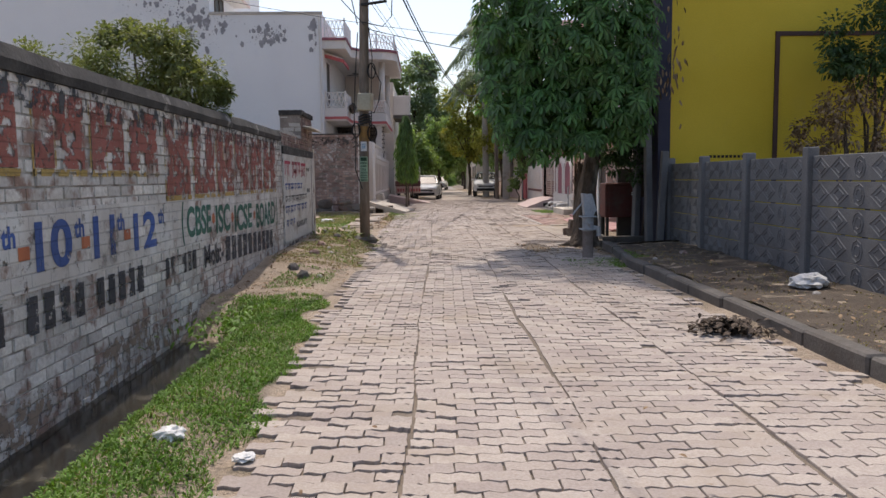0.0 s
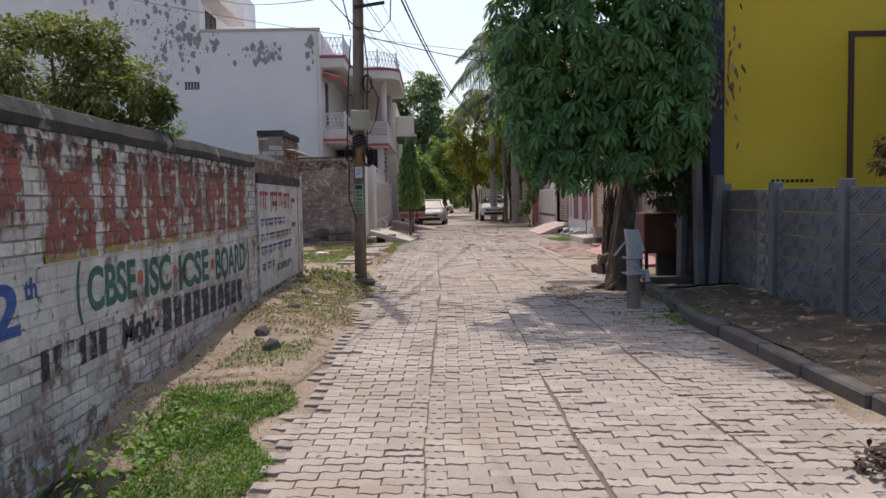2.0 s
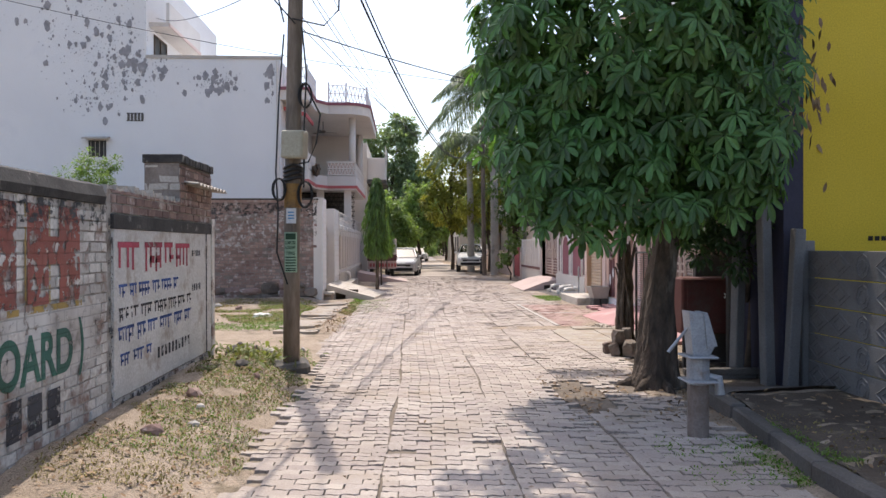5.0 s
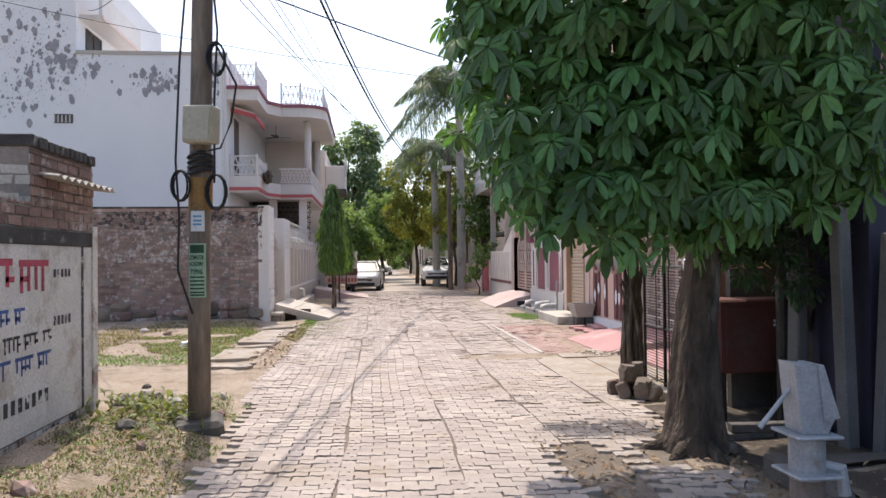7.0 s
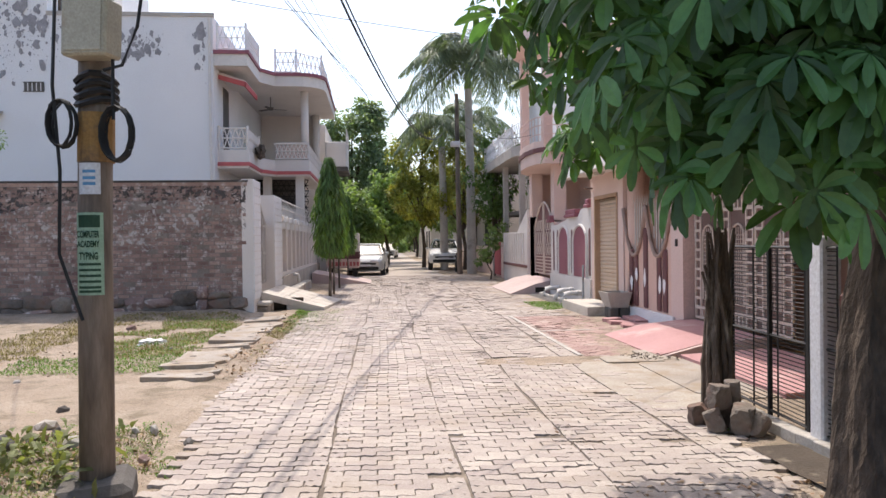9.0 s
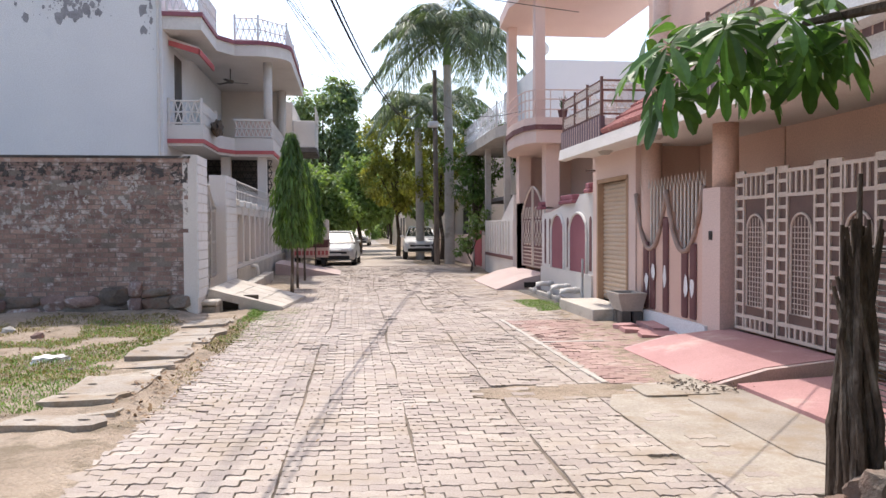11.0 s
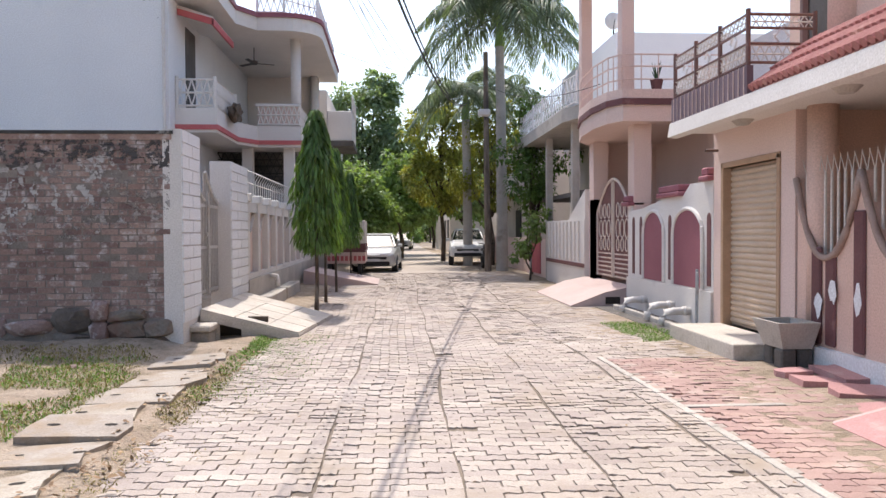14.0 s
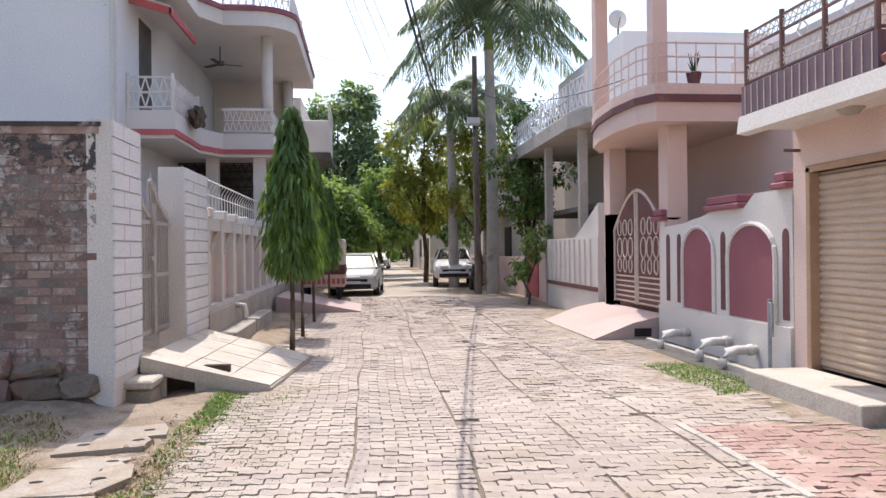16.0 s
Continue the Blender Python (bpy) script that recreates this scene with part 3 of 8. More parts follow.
def brickwork(name, bricks, place, material, parent, thick=0.03):
    verts, faces = [], []
    for i, b in enumerate(bricks):
        verts += brick_verts(b, place, thick)
        faces += [tuple(8 * i + v for v in f) for f in CUBE_F]
    return tagged(raw(name, verts, faces, material, parent), kind="stuff")


def on_painted(u, z, out):
    return (WX + out, u, z)


wall_bricks = lay_bricks(-5.9, 12.70, -0.34, 1.93) + lay_bricks(12.70, 16.15, -0.25, 0.23)
PICK_WALL = [b for b in wall_bricks if 4.2 < b[0] < 8.0 and 0.30 < b[1] < 1.9][:280]
pick_wall = set(PICK_WALL)
brickwork("brick_courses", [b for b in wall_bricks if b not in pick_wall], on_painted, M_WALLBRICK, painted_wall)
brickwork("bare_brick_courses", lay_bricks(12.80, 16.15, 1.87, 2.08), on_painted, M_BRICK, painted_wall)


def paint(name, c, worn=0.56):
    """Old sign paint on brick: flaked off in patches, missing in the joints."""
    m = bpy.data.materials.new(name)
    m.use_nodes = True
    n = m.node_tree.nodes
    bsdf = n["Principled BSDF"]
    bsdf.inputs["Roughness"].default_value = 0.85
    geo = n.new("ShaderNodeNewGeometry")
    sep, comb = n.new("ShaderNodeSeparateXYZ"), n.new("ShaderNodeCombineXYZ")
    links(m, geo.outputs["Position"], sep.inputs[0])
    links(m, sep.outputs["Y"], comb.inputs["X"])
    links(m, sep.outputs["Z"], comb.inputs["Y"])
    br = n.new("ShaderNodeTexBrick")
    br.inputs["Scale"].default_value, br.inputs["Brick Width"].default_value, br.inputs["Row Height"].default_value = 1.0, BL, BH
    br.inputs["Mortar Size"].default_value, br.inputs["Mortar Smooth"].default_value = 0.005, 0.1
    links(m, comb.outputs[0], br.inputs["Vector"])
    nz = n.new("ShaderNodeTexNoise")
    nz.inputs["Scale"].default_value, nz.inputs["Detail"].default_value, nz.inputs["Roughness"].default_value = 9.0, 8.0, 0.7
    links(m, geo.outputs["Position"], nz.inputs["Vector"])
    r = n.new("ShaderNodeMapRange")
    r.inputs["From Min"].default_value, r.inputs["From Max"].default_value = worn, worn + 0.03
    links(m, nz.outputs["Fac"], r.inputs["Value"])
    mx = n.new("ShaderNodeMath")
    mx.operation = "MAXIMUM"
    links(m, r.outputs["Result"], mx.inputs[0])
    half_joint = n.new("ShaderNodeMath")
    half_joint.operation, half_joint.inputs[1].default_value = "MULTIPLY", 0.22
    links(m, br.outputs["Fac"], half_joint.inputs[0])
    links(m, half_joint.outputs[0], mx.inputs[1])
    n2 = n.new("ShaderNodeTexNoise")
    n2.inputs["Scale"].default_value = 3.0
    links(m, geo.outputs["Position"], n2.inputs["Vector"])
    mc = n.new("ShaderNodeMix")
    mc.data_type = "RGBA"
    links(m, n2.outputs["Fac"], mc.inputs[0])
    mc.inputs[6].default_value, mc.inputs[7].default_value = (*c, 1), (*[0.6 * v + 0.06 for v in c], 1)
    dark = n.new("ShaderNodeMix")
    dark.data_type, dark.blend_type = "RGBA", "MULTIPLY"
    big = n.new("ShaderNodeTexNoise")
    big.inputs["Scale"].default_value, big.inputs["Detail"].default_value = 1.7, 7.0
    links(m, geo.outputs["Position"], big.inputs["Vector"])
    grime = n.new("ShaderNodeMapRange")
    grime.inputs["From Min"].default_value, grime.inputs["From Max"].default_value = 0.40, 0.66
    links(m, big.outputs["Fac"], grime.inputs["Value"])
    links(m, grime.outputs["Result"], dark.inputs[0])
    links(m, mc.outputs[2], dark.inputs[6])
    dark.inputs[7].default_value = (0.66, 0.60, 0.56, 1)
    links(m, dark.outputs[2], bsdf.inputs["Base Color"])
    lost = n.new("ShaderNodeMapRange")
    lost.inputs["From Min"].default_value, lost.inputs["From Max"].default_value = worn + 0.015, worn + 0.09
    links(m, big.outputs["Fac"], lost.inputs["Value"])
    speck = n.new("ShaderNodeMath")
    speck.operation = "MULTIPLY"
    ragged = n.new("ShaderNodeMapRange")
    ragged.inputs["From Min"].default_value, ragged.inputs["From Max"].default_value = 0.38, 0.5
    links(m, nz.outputs["Fac"], ragged.inputs["Value"])
    links(m, lost.outputs["Result"], speck.inputs[0])
    links(m, ragged.outputs["Result"], speck.inputs[1])
    either = n.new("ShaderNodeMath")
    either.operation = "MAXIMUM"
    links(m, mx.outputs[0], either.inputs[0])
    links(m, speck.outputs[0], either.inputs[1])
    bmp, hgt = n.new("ShaderNodeBump"), n.new("ShaderNodeMath")
    bmp.inputs["Strength"].default_value, bmp.inputs["Distance"].default_value = 0.8, 0.012
    hgt.operation = "SUBTRACT"
    links(m, nz.outputs["Fac"], hgt.inputs[0])
    links(m, br.outputs["Fac"], hgt.inputs[1])
    links(m, hgt.outputs[0], bmp.inputs["Height"])
    links(m, bmp.outputs["Normal"], bsdf.inputs["Normal"])
    tr, ms = n.new("ShaderNodeBsdfTransparent"), n.new("ShaderNodeMixShader")
    links(m, either.outputs[0], ms.inputs[0])
    links(m, bsdf.outputs[0], ms.inputs[1])
    links(m, tr.outputs[0], ms.inputs[2])
    links(m, ms.outputs[0], n["Material Output"].inputs["Surface"])
    return m


P_RED, P_YEL, P_BLUE = paint("red_sign_paint", (0.36, 0.095, 0.065), 0.525), paint("ochre_sign_paint", (0.52, 0.34, 0.08), 0.515), paint("blue_sign_paint", (0.03, 0.10, 0.38), 0.60)
P_GREEN, P_BLACK, P_ORANGE = paint("green_sign_paint", (0.02, 0.15, 0.10), 0.62), paint("black_sign_paint", (0.03, 0.03, 0.04), 0.56), paint("orange_sign_paint", (0.60, 0.17, 0.06), 0.6)
P_WHITE, P_CRIMSON = paint("white_sign_paint", (0.76, 0.73, 0.69), 0.57), paint("crimson_sign_paint", (0.55, 0.05, 0.10), 0.64)
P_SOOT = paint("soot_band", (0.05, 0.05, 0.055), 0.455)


def lettering(text, name, u0, u1, z0, z1, material, parent, out, place_rz=90, x=None):
    """Words in the built-in font, fitted to a box on the wall that faces +x (u along y)."""
    cu = bpy.data.curves.new(name, "FONT")
    cu.body, cu.offset = text, 0.032
    tmp = bpy.data.objects.new(name, cu)
    me = bpy.data.meshes.new_from_object(tmp)
    bpy.data.objects.remove(tmp)
    co = np.array([v.co[:] for v in me.vertices])
    lo, hi = co.min(0), co.max(0)
    for v in me.vertices:
        u = u0 + (v.co.x - lo[0]) / (hi[0] - lo[0]) * (u1 - u0)
        z = z0 + (v.co.y - lo[1]) / (hi[1] - lo[1]) * (z1 - z0)
        v.co = (out, u, z) if place_rz == 90 else (u, out, z)
    me.transform(Matrix.Translation(-ROOT_AT[parent]))
    me.materials.clear()
    me.materials.append(material)
    ob = new(name, me)
    ob.parent = parent
    ROOT_AT[ob] = ROOT_AT[parent]
    return ob


def flat(name, rects, material, parent, out):
    """Painted bars (u0, u1, z0, z1) on the boundary wall."""
    bm = bmesh.new()
    for u0, u1, z0, z1 in rects:
        bm.faces.new([bm.verts.new((out, u, z)) for u, z in ((u0, z0), (u1, z0), (u1, z1), (u0, z1))])
    return part(name, bm, material, parent)


L = WX + 0.007
for text, u0, u1, z0, z1 in (("9", 4.02, 4.24, 0.77, 1.07), ("10", 4.64, 5.12, 0.76, 1.07), ("11", 5.45, 5.83, 0.76, 1.06), ("12", 6.2, 6.72, 0.745, 1.05)):
    lettering(text, "painted_number", u0, u1, z0, z1, P_BLUE, painted_wall, L)
for u in (4.27, 5.16, 5.87, 6.77):
    lettering("th", "painted_suffix", u, u + 0.15, 0.93, 1.06, P_BLUE, painted_wall, L)
flat("painted_dash", [(u, u + 0.13, 0.85, 0.93) for u in (4.44, 5.26, 6.0)], P_ORANGE, painted_wall, L)
for text, u0, u1, z0, z1 in (("(", 7.42, 7.5, 0.68, 1.10), ("CBSE", 7.58, 8.44, 0.74, 1.05), ("ISC", 8.63, 9.26, 0.71, 1.03), ("ICSE", 9.47, 10.42, 0.67, 1.0), ("BOARD", 10.68, 12.0, 0.64, 0.98), (")", 12.1, 12.2, 0.58, 1.03)):
    lettering(text, "painted_word", u0, u1, z0, z1, P_GREEN, painted_wall, L)
bm = bmesh.new()
for u, z in ((8.53, 0.89), (9.37, 0.86), (10.56, 0.83)):
    r = bmesh.ops.create_circle(bm, cap_ends=True, radius=0.06, segments=14)["verts"]
    bmesh.ops.transform(bm, matrix=pose(L, u, z, 90, 0, 90), verts=r)
part("painted_dots", bm, P_ORANGE, painted_wall)
lettering("Mob:-", "painted_word", 8.13, 8.9, 0.38, 0.62, P_BLACK, painted_wall, L)
bars = [(9.02 + 0.285 * i, 9.02 + 0.285 * i + 0.2, 0.36 - 0.008 * i, 0.645 - 0.01 * i) for i in range(10)]
bars += [(4.5 + 0.21 * i, 4.5 + 0.21 * i + 0.13, 0.40, 0.63) for i in range(4)] + [(5.47 + 0.195 * i, 5.47 + 0.195 * i + 0.12, 0.40, 0.62) for i in range(5)]
bars += [(6.92 + 0.165 * i, 6.92 + 0.165 * i + 0.1, 0.42, 0.61) for i in range(6)] + [(3.6, 3.72, 0.4, 0.64), (3.95, 4.05, 0.4, 0.64), (4.15, 4.25, 0.4, 0.64)]
flat("painted_bar", bars, P_BLACK, painted_wall, L)
# big block emblem of the advertiser: plain red blocks with ochre edges
blocks, edges = [], []
shape = random.Random(6)
for u, w in ((3.2, 0.55), (3.9, 0.62), (4.7, 0.7), (5.5, 0.6), (6.2, 0.65), (7.05, 0.72), (7.9, 0.78), (8.76, 0.76), (9.6, 0.7), (10.42, 0.76), (11.3, 0.86)):
    top, low = 1.87, 1.17 + 0.22 * (u < 7)
    k, hm = shape.uniform(0.3, 0.42), low + (top - low) * shape.uniform(0.35, 0.65)
    a, b = u + w * k, u + w * (k + shape.uniform(0.14, 0.22))
    cut = shape.choice(("low", "high", "both"))
    blocks += [(u, a, low, top), (b, u + w * 0.97, low, top), (a, b, hm - 0.10, hm + 0.10)]
    blocks += [(a, b, hm + 0.10, top)] if cut == "low" else [(a, b, low, hm - 0.10)] if cut == "high" else []
    edges += [(u - 0.03, u + w + 0.01, low - 0.05, low - 0.005), (u - 0.035, u - 0.012, low - 0.05, top), (a + 0.01, a + 0.03, low, top)]
flat("emblem_blocks", blocks, P_RED, painted_wall, L)
flat("emblem_edges", edges, P_YEL, painted_wall, L - 0.0015)
flat("whitewash_band", [(3.2, 12.55, 0.66, 1.14)], P_WHITE, painted_wall, L - 0.003)
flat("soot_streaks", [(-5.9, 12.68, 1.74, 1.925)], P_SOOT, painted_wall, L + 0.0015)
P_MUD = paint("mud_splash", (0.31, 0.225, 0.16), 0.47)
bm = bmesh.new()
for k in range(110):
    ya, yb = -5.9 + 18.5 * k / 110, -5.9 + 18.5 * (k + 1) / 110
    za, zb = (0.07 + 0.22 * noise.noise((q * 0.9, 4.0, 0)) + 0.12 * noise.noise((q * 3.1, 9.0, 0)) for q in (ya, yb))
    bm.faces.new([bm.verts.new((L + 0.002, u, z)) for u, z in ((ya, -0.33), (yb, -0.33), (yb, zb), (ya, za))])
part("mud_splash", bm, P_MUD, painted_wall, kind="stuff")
flat("panel_edge", [(12.70, 12.80, 0.2, 1.86), (12.8, 16.15, 0.12, 0.22)], P_SOOT, painted_wall, L + 0.003)
# unreadable notice on the white panel
S = WX + 0.015
def script(u0, u1, z, h, seed, fat=0.026):
    rng = random.Random(seed)
    out, u = [], u0
    while u < u1:
        w = rng.uniform(7, 16) * fat
        out.append((u, min(u + w, u1), z + h * 0.82, z + h))
        k = u + 0.02
        while k < min(u + w, u1) - 0.04:
            out.append((k, k + fat, z + h * rng.uniform(0.0, 0.3), z + h * 0.82))
            if rng.random() < 0.5:
                out.append((k, k + 2.6 * fat, z + h * rng.uniform(0.3, 0.42), z + h * 0.55))
            k += rng.uniform(2.3, 3.8) * fat
        u += w + rng.uniform(0.05, 0.1)
    return out


flat("notice_heading", script(12.9, 13.45, 1.32, 0.30, 5, 0.055) + script(13.6, 14.5, 1.32, 0.30, 7, 0.055) + script(14.6, 15.15, 1.32, 0.29, 9, 0.055), P_CRIMSON, painted_wall, S)
flat("notice_line", script(12.92, 14.7, 1.10, 0.14, 1) + script(12.9, 15.2, 0.70, 0.16, 2) + script(12.95, 13.8, 0.50, 0.12, 3), P_BLUE, painted_wall, S)
flat("notice_line", script(12.92, 15.2, 0.90, 0.13, 4) + [(13.98 + 0.12 * i, 14.05 + 0.12 * i, 0.44, 0.55) for i in range(10)] + [(15.25 + 0.08 * i, 15.3 + 0.08 * i, 1.46, 1.53) for i in range(5)] + [(15.25 + 0.08 * i, 15.3 + 0.08 * i, 1.05, 1.13) for i in range(5)], P_BLACK, painted_wall, S)
flat("panel_border", [(15.88, 15.94, 0.24, 1.73)], P_BLACK, painted_wall, S)

# upper courses and corner stack of the boundary wall's end
stack = thing("wall_end_stack", (WX - 0.2, 15.6, 1.9), "weathered bare brick stack on the wall end", "wall", kind="structure")
wallbox("core", WX - 0.40, WX - 0.014, 14.85, 16.25, 1.90, 2.52, M_MORTAR, stack)
brickwork("brick_courses", lay_bricks(14.85, 16.25, 1.94, 2.5), on_painted, M_BRICK, stack)
brickwork("brick_courses", lay_bricks(WX - 0.40, WX, 1.94, 2.5), lambda u, z, out: (u, 14.85 - out, z), M_CONCRETE, stack)
bm = bmesh.new()
for i in range(13):
    box(bm, WX - 0.42, WX + 0.03 + rnd(-0.01, 0.01), 14.83 + i * 0.11, 14.92 + i * 0.11, 2.52, 2.61 + rnd(-0.015, 0.015), 0.008)
part("coping", bm, M_SOOT, stack)
bm = bmesh.new()
prev = None
for i in range(60):
    y = 15.0 + i * 0.024
    zz = 0.018 * math.sin(i * 0.95)
    a, b, c, d = (bm.verts.new((WX - 0.1, y, 2.33 + zz)), bm.verts.new((WX + 0.16, y, 2.30 + zz)), bm.verts.new((WX + 0.16, y, 2.29 + zz)), bm.verts.new((WX - 0.1, y, 2.32 + zz)))
    if prev:
        for p, q in ((0, 1), (1, 2), (2, 3), (3, 0)):
            bm.faces.new((prev[p], prev[q], (a, b, c, d)[q], (a, b, c, d)[p]))
    prev = (a, b, c, d)
part("corrugated_sheet", bm, M_CONCRETE, stack, "grey corrugated sheet strip")
# rough broken cement on the coping and an inner return wall behind
wallbox("wall_inner_return", -6.5, WX - 0.42, 16.05, 16.25, -0.2, 2.28, M_CONCRETE)
bm = bmesh.new()
for i in range(70):
    y = 12.75 + i * 0.03
    h = 2.07 + 0.10 * abs(noise.noise((y * 9, 1, 0))) + 0.02
    box(bm, WX - 0.2 + rnd(-0.03, 0.03), WX - 0.03 + rnd(-0.03, 0.03), y, y + 0.034, 2.06, h, 0.0)
part("mortar_fillet", bm, M_CONCRETE, painted_wall)

# ---------------------------------------------------------------- plot wall bricks


def on_plot(u, z, out):
    return (u, 27.585 - out, z)


plot_bricks = lay_bricks(-15.9, -2.26, 0.42, 2.78)
PICK_PLOT = [b for b in plot_bricks if -4.9 < b[0] < -2.3 and 0.9 < b[1] < 2.75][:240]
pick_plot = set(PICK_PLOT)
brickwork("brick_courses", [b for b in plot_bricks if b not in pick_plot], on_plot, M_BRICK, bw)
wallbox("coping", -16, -2.22, 27.56, 27.83, 2.86, 2.905, M_SOOT, bw, "blackened cement coping")
wallbox("coping_course", -16, -2.24, 27.575, 27.82, 2.785, 2.86, M_BRICK, bw)
rub = random.Random(4)
x = -15.8
while x < -2.3:
    w = rub.uniform(0.2, 0.58)
    z = -0.1
    while z < 0.40:
        h = rub.uniform(0.14, 0.34)
        bm = bmesh.new()
        r = bmesh.ops.create_icosphere(bm, subdivisions=2, radius=0.5)["verts"]
        for v in r:
            d = 1 + 0.42 * noise.noise(v.co * 2.6 + Vector((x * 3, z * 5, 0)))
            v.co = Vector((max(-0.46, min(0.46, v.co.x * d * 1.15)), v.co.y * d, max(-0.44, min(0.44, v.co.z * d * 1.15))))
        bmesh.ops.transform(bm, matrix=pose(x + w / 2, 27.60, z + h / 2, 0, rub.uniform(-8, 8), 0) @ Matrix.Diagonal((w * 1.12, rub.uniform(0.12, 0.26), h * 1.15, 1)), verts=r)
        part("rubble_stone", bm, M_RUBBLE if rub.random() < 0.7 else M_BRICK_ONE, bw)
        z += h
    x += w

# lime bloom and soot on the upper courses of the plot wall
P_BLOOM, P_GRIME = paint("lime_bloom", (0.52, 0.48, 0.45), 0.445), paint("soot_bloom", (0.055, 0.045, 0.042), 0.46)
for name, mat, za, zb, out in (("lime_bloom", P_BLOOM, 1.55, 2.66, 0.007), ("soot_stain", P_GRIME, 2.45, 2.785, 0.0085)):
    bm = bmesh.new()
    n = 60
    lower = [(-15.9 + (15.9 - 2.27) * i / n, za + 0.28 * noise.noise((i * 0.4, za, 0)) + 0.1 * noise.noise((i * 1.7, za, 3))) for i in range(n + 1)]
    for (xa, z0), (xb, z1) in zip(lower, lower[1:]):
        bm.faces.new([bm.verts.new((x, 27.585 - out, z)) for x, z in ((xa, z0), (xb, z1), (xb, zb), (xa, zb))])
    tagged(part(name, bm, mat, bw), kind="stuff")
# ---------------------------------------------------------------- white house: balconies, portico, grilles


def lattice_panel(bm, p, q, z0, z1, step=0.16, r=0.012):
    """A wrought screen between two uprights: rails and crossing bars."""
    p, q = Vector((*p, 0)), Vector((*q, 0))
    n = max(1, round((q - p).length / step))
    for z in (z0, z1, z0 + (z1 - z0) * 0.5):
        tube(bm, [p + Vector((0, 0, z)), q + Vector((0, 0, z))], r * 1.4, seg=4)
    for i in range(n):
        a, b = p.lerp(q, i / n), p.lerp(q, (i + 1) / n)
        tube(bm, [a + Vector((0, 0, z0)), b + Vector((0, 0, z1))], r, seg=4, cap=False)
        tube(bm, [b + Vector((0, 0, z0)), a + Vector((0, 0, z1))], r, seg=4, cap=False)


def posts(bm, pts, z0, z1, r):
    for x, y in pts:
        tube(bm, [(x, y, z0), (x, y, z1)], r, seg=6)


def corner_round(x0, x1, y0, y1, r, n=6):
    """Outline of a slab whose near outer corner (x1, y0) is rounded."""
    pts = [(x0, y0), (x1 - r, y0)]
    pts += [(x1 - r + r * math.sin(a), y0 + r - r * math.cos(a)) for a in (math.pi / 2 * i / n for i in range(1, n + 1))]
    return pts + [(x1, y1), (x0, y1)]


H = house_l
bm = bmesh.new()
prism(bm, [(-4.62, 36.5), (-3.62, 36.5), (-3.62, 39.0), (-3.2, 39.8), (-1.95, 39.8), (-1.95, 46.9), (-4.62, 46.9)], "z", 4.02, 4.62)
part("balcony_slab", bm, M_OFFWHITE, H)
bm = bmesh.new()
prism(bm, [(-4.62, 36.46), (-3.58, 36.46), (-3.58, 38.98), (-3.17, 39.76), (-1.91, 39.76), (-1.91, 46.9), (-4.62, 46.9)], "z", 4.09, 4.21)
part("slab_trim", bm, M_REDTRIM, H)
bm = bmesh.new()
prism(bm, [(-4.62, 36.05), (-3.55, 36.05), (-3.55, 38.6), (-3.1, 39.3)] + corner_round(-4.62, -1.35, 39.3, 46.9, 1.0)[1:], "z", 7.25, 7.62)
part("roof_slab", bm, M_OFFWHITE, H)
bm = bmesh.new()
prism(bm, [(-4.62, 36.0), (-3.5, 36.0), (-3.5, 38.57), (-3.05, 39.25)] + corner_round(-4.62, -1.3, 39.25, 46.9, 1.0)[1:], "z", 7.62, 7.74)
part("roof_trim", bm, M_ROSE, H)
for x, y in ((-2.15, 40.35), (-2.15, 45.8)):
    bm = bmesh.new()
    tube(bm, [(x, y, 4.62), (x, y, 7.25)], 0.15, 0.15, 14)
    part("column", bm, M_OFFWHITE, H, smooth=True)
wallbox("portico_wall", -4.6, -2.0, 46.0, 46.2, 4.62, 7.25, M_CREAM, H)
# wall behind the grille, dark colour standing in for the unlit interior
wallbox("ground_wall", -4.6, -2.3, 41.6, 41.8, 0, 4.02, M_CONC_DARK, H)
for x in (-2.35, -3.55):
    wallbox("ground_column", x - 0.15, x + 0.15, 40.1, 40.4, 0, 4.02, M_OFFWHITE, H)
bm = bmesh.new()
lattice_panel(bm, (-4.6, 36.53), (-3.66, 36.53), 4.68, 5.32, 0.2, 0.018)
lattice_panel(bm, (-3.66, 36.53), (-3.66, 39.0), 4.68, 5.32, 0.2, 0.018)
posts(bm, [(-4.58, 36.53), (-3.66, 36.53), (-3.66, 39.0)], 4.62, 5.4, 0.045)
tagged(part("balcony_rail", bm, M_OFFWHITE, H), "white wrought iron balcony rail", kind="stuff")
bm = bmesh.new()
lattice_panel(bm, (-3.2, 39.86), (-2.0, 39.86), 4.68, 5.22, 0.15, 0.022)
lattice_panel(bm, (-2.0, 39.86), (-2.0, 46.5), 4.68, 5.22, 0.15, 0.022)
part("portico_rail", bm, M_OFFWHITE, H)
wallbox("rail_panel", -3.2, -2.02, 39.88, 39.92, 4.66, 5.2, M_PALEPINK, H)
wallbox("rail_panel", -2.06, -2.02, 39.92, 46.5, 4.66, 5.2, M_PALEPINK, H)
wallbox("top_rail", -3.24, -1.96, 39.82, 39.94, 5.2, 5.28, M_OFFWHITE, H)
bm = bmesh.new()
lattice_panel(bm, (-4.5, 36.1), (-3.6, 36.1), 7.8, 8.5, 0.2, 0.016)
lattice_panel(bm, (-3.6, 36.1), (-3.55, 38.6), 7.8, 8.5, 0.2, 0.016)
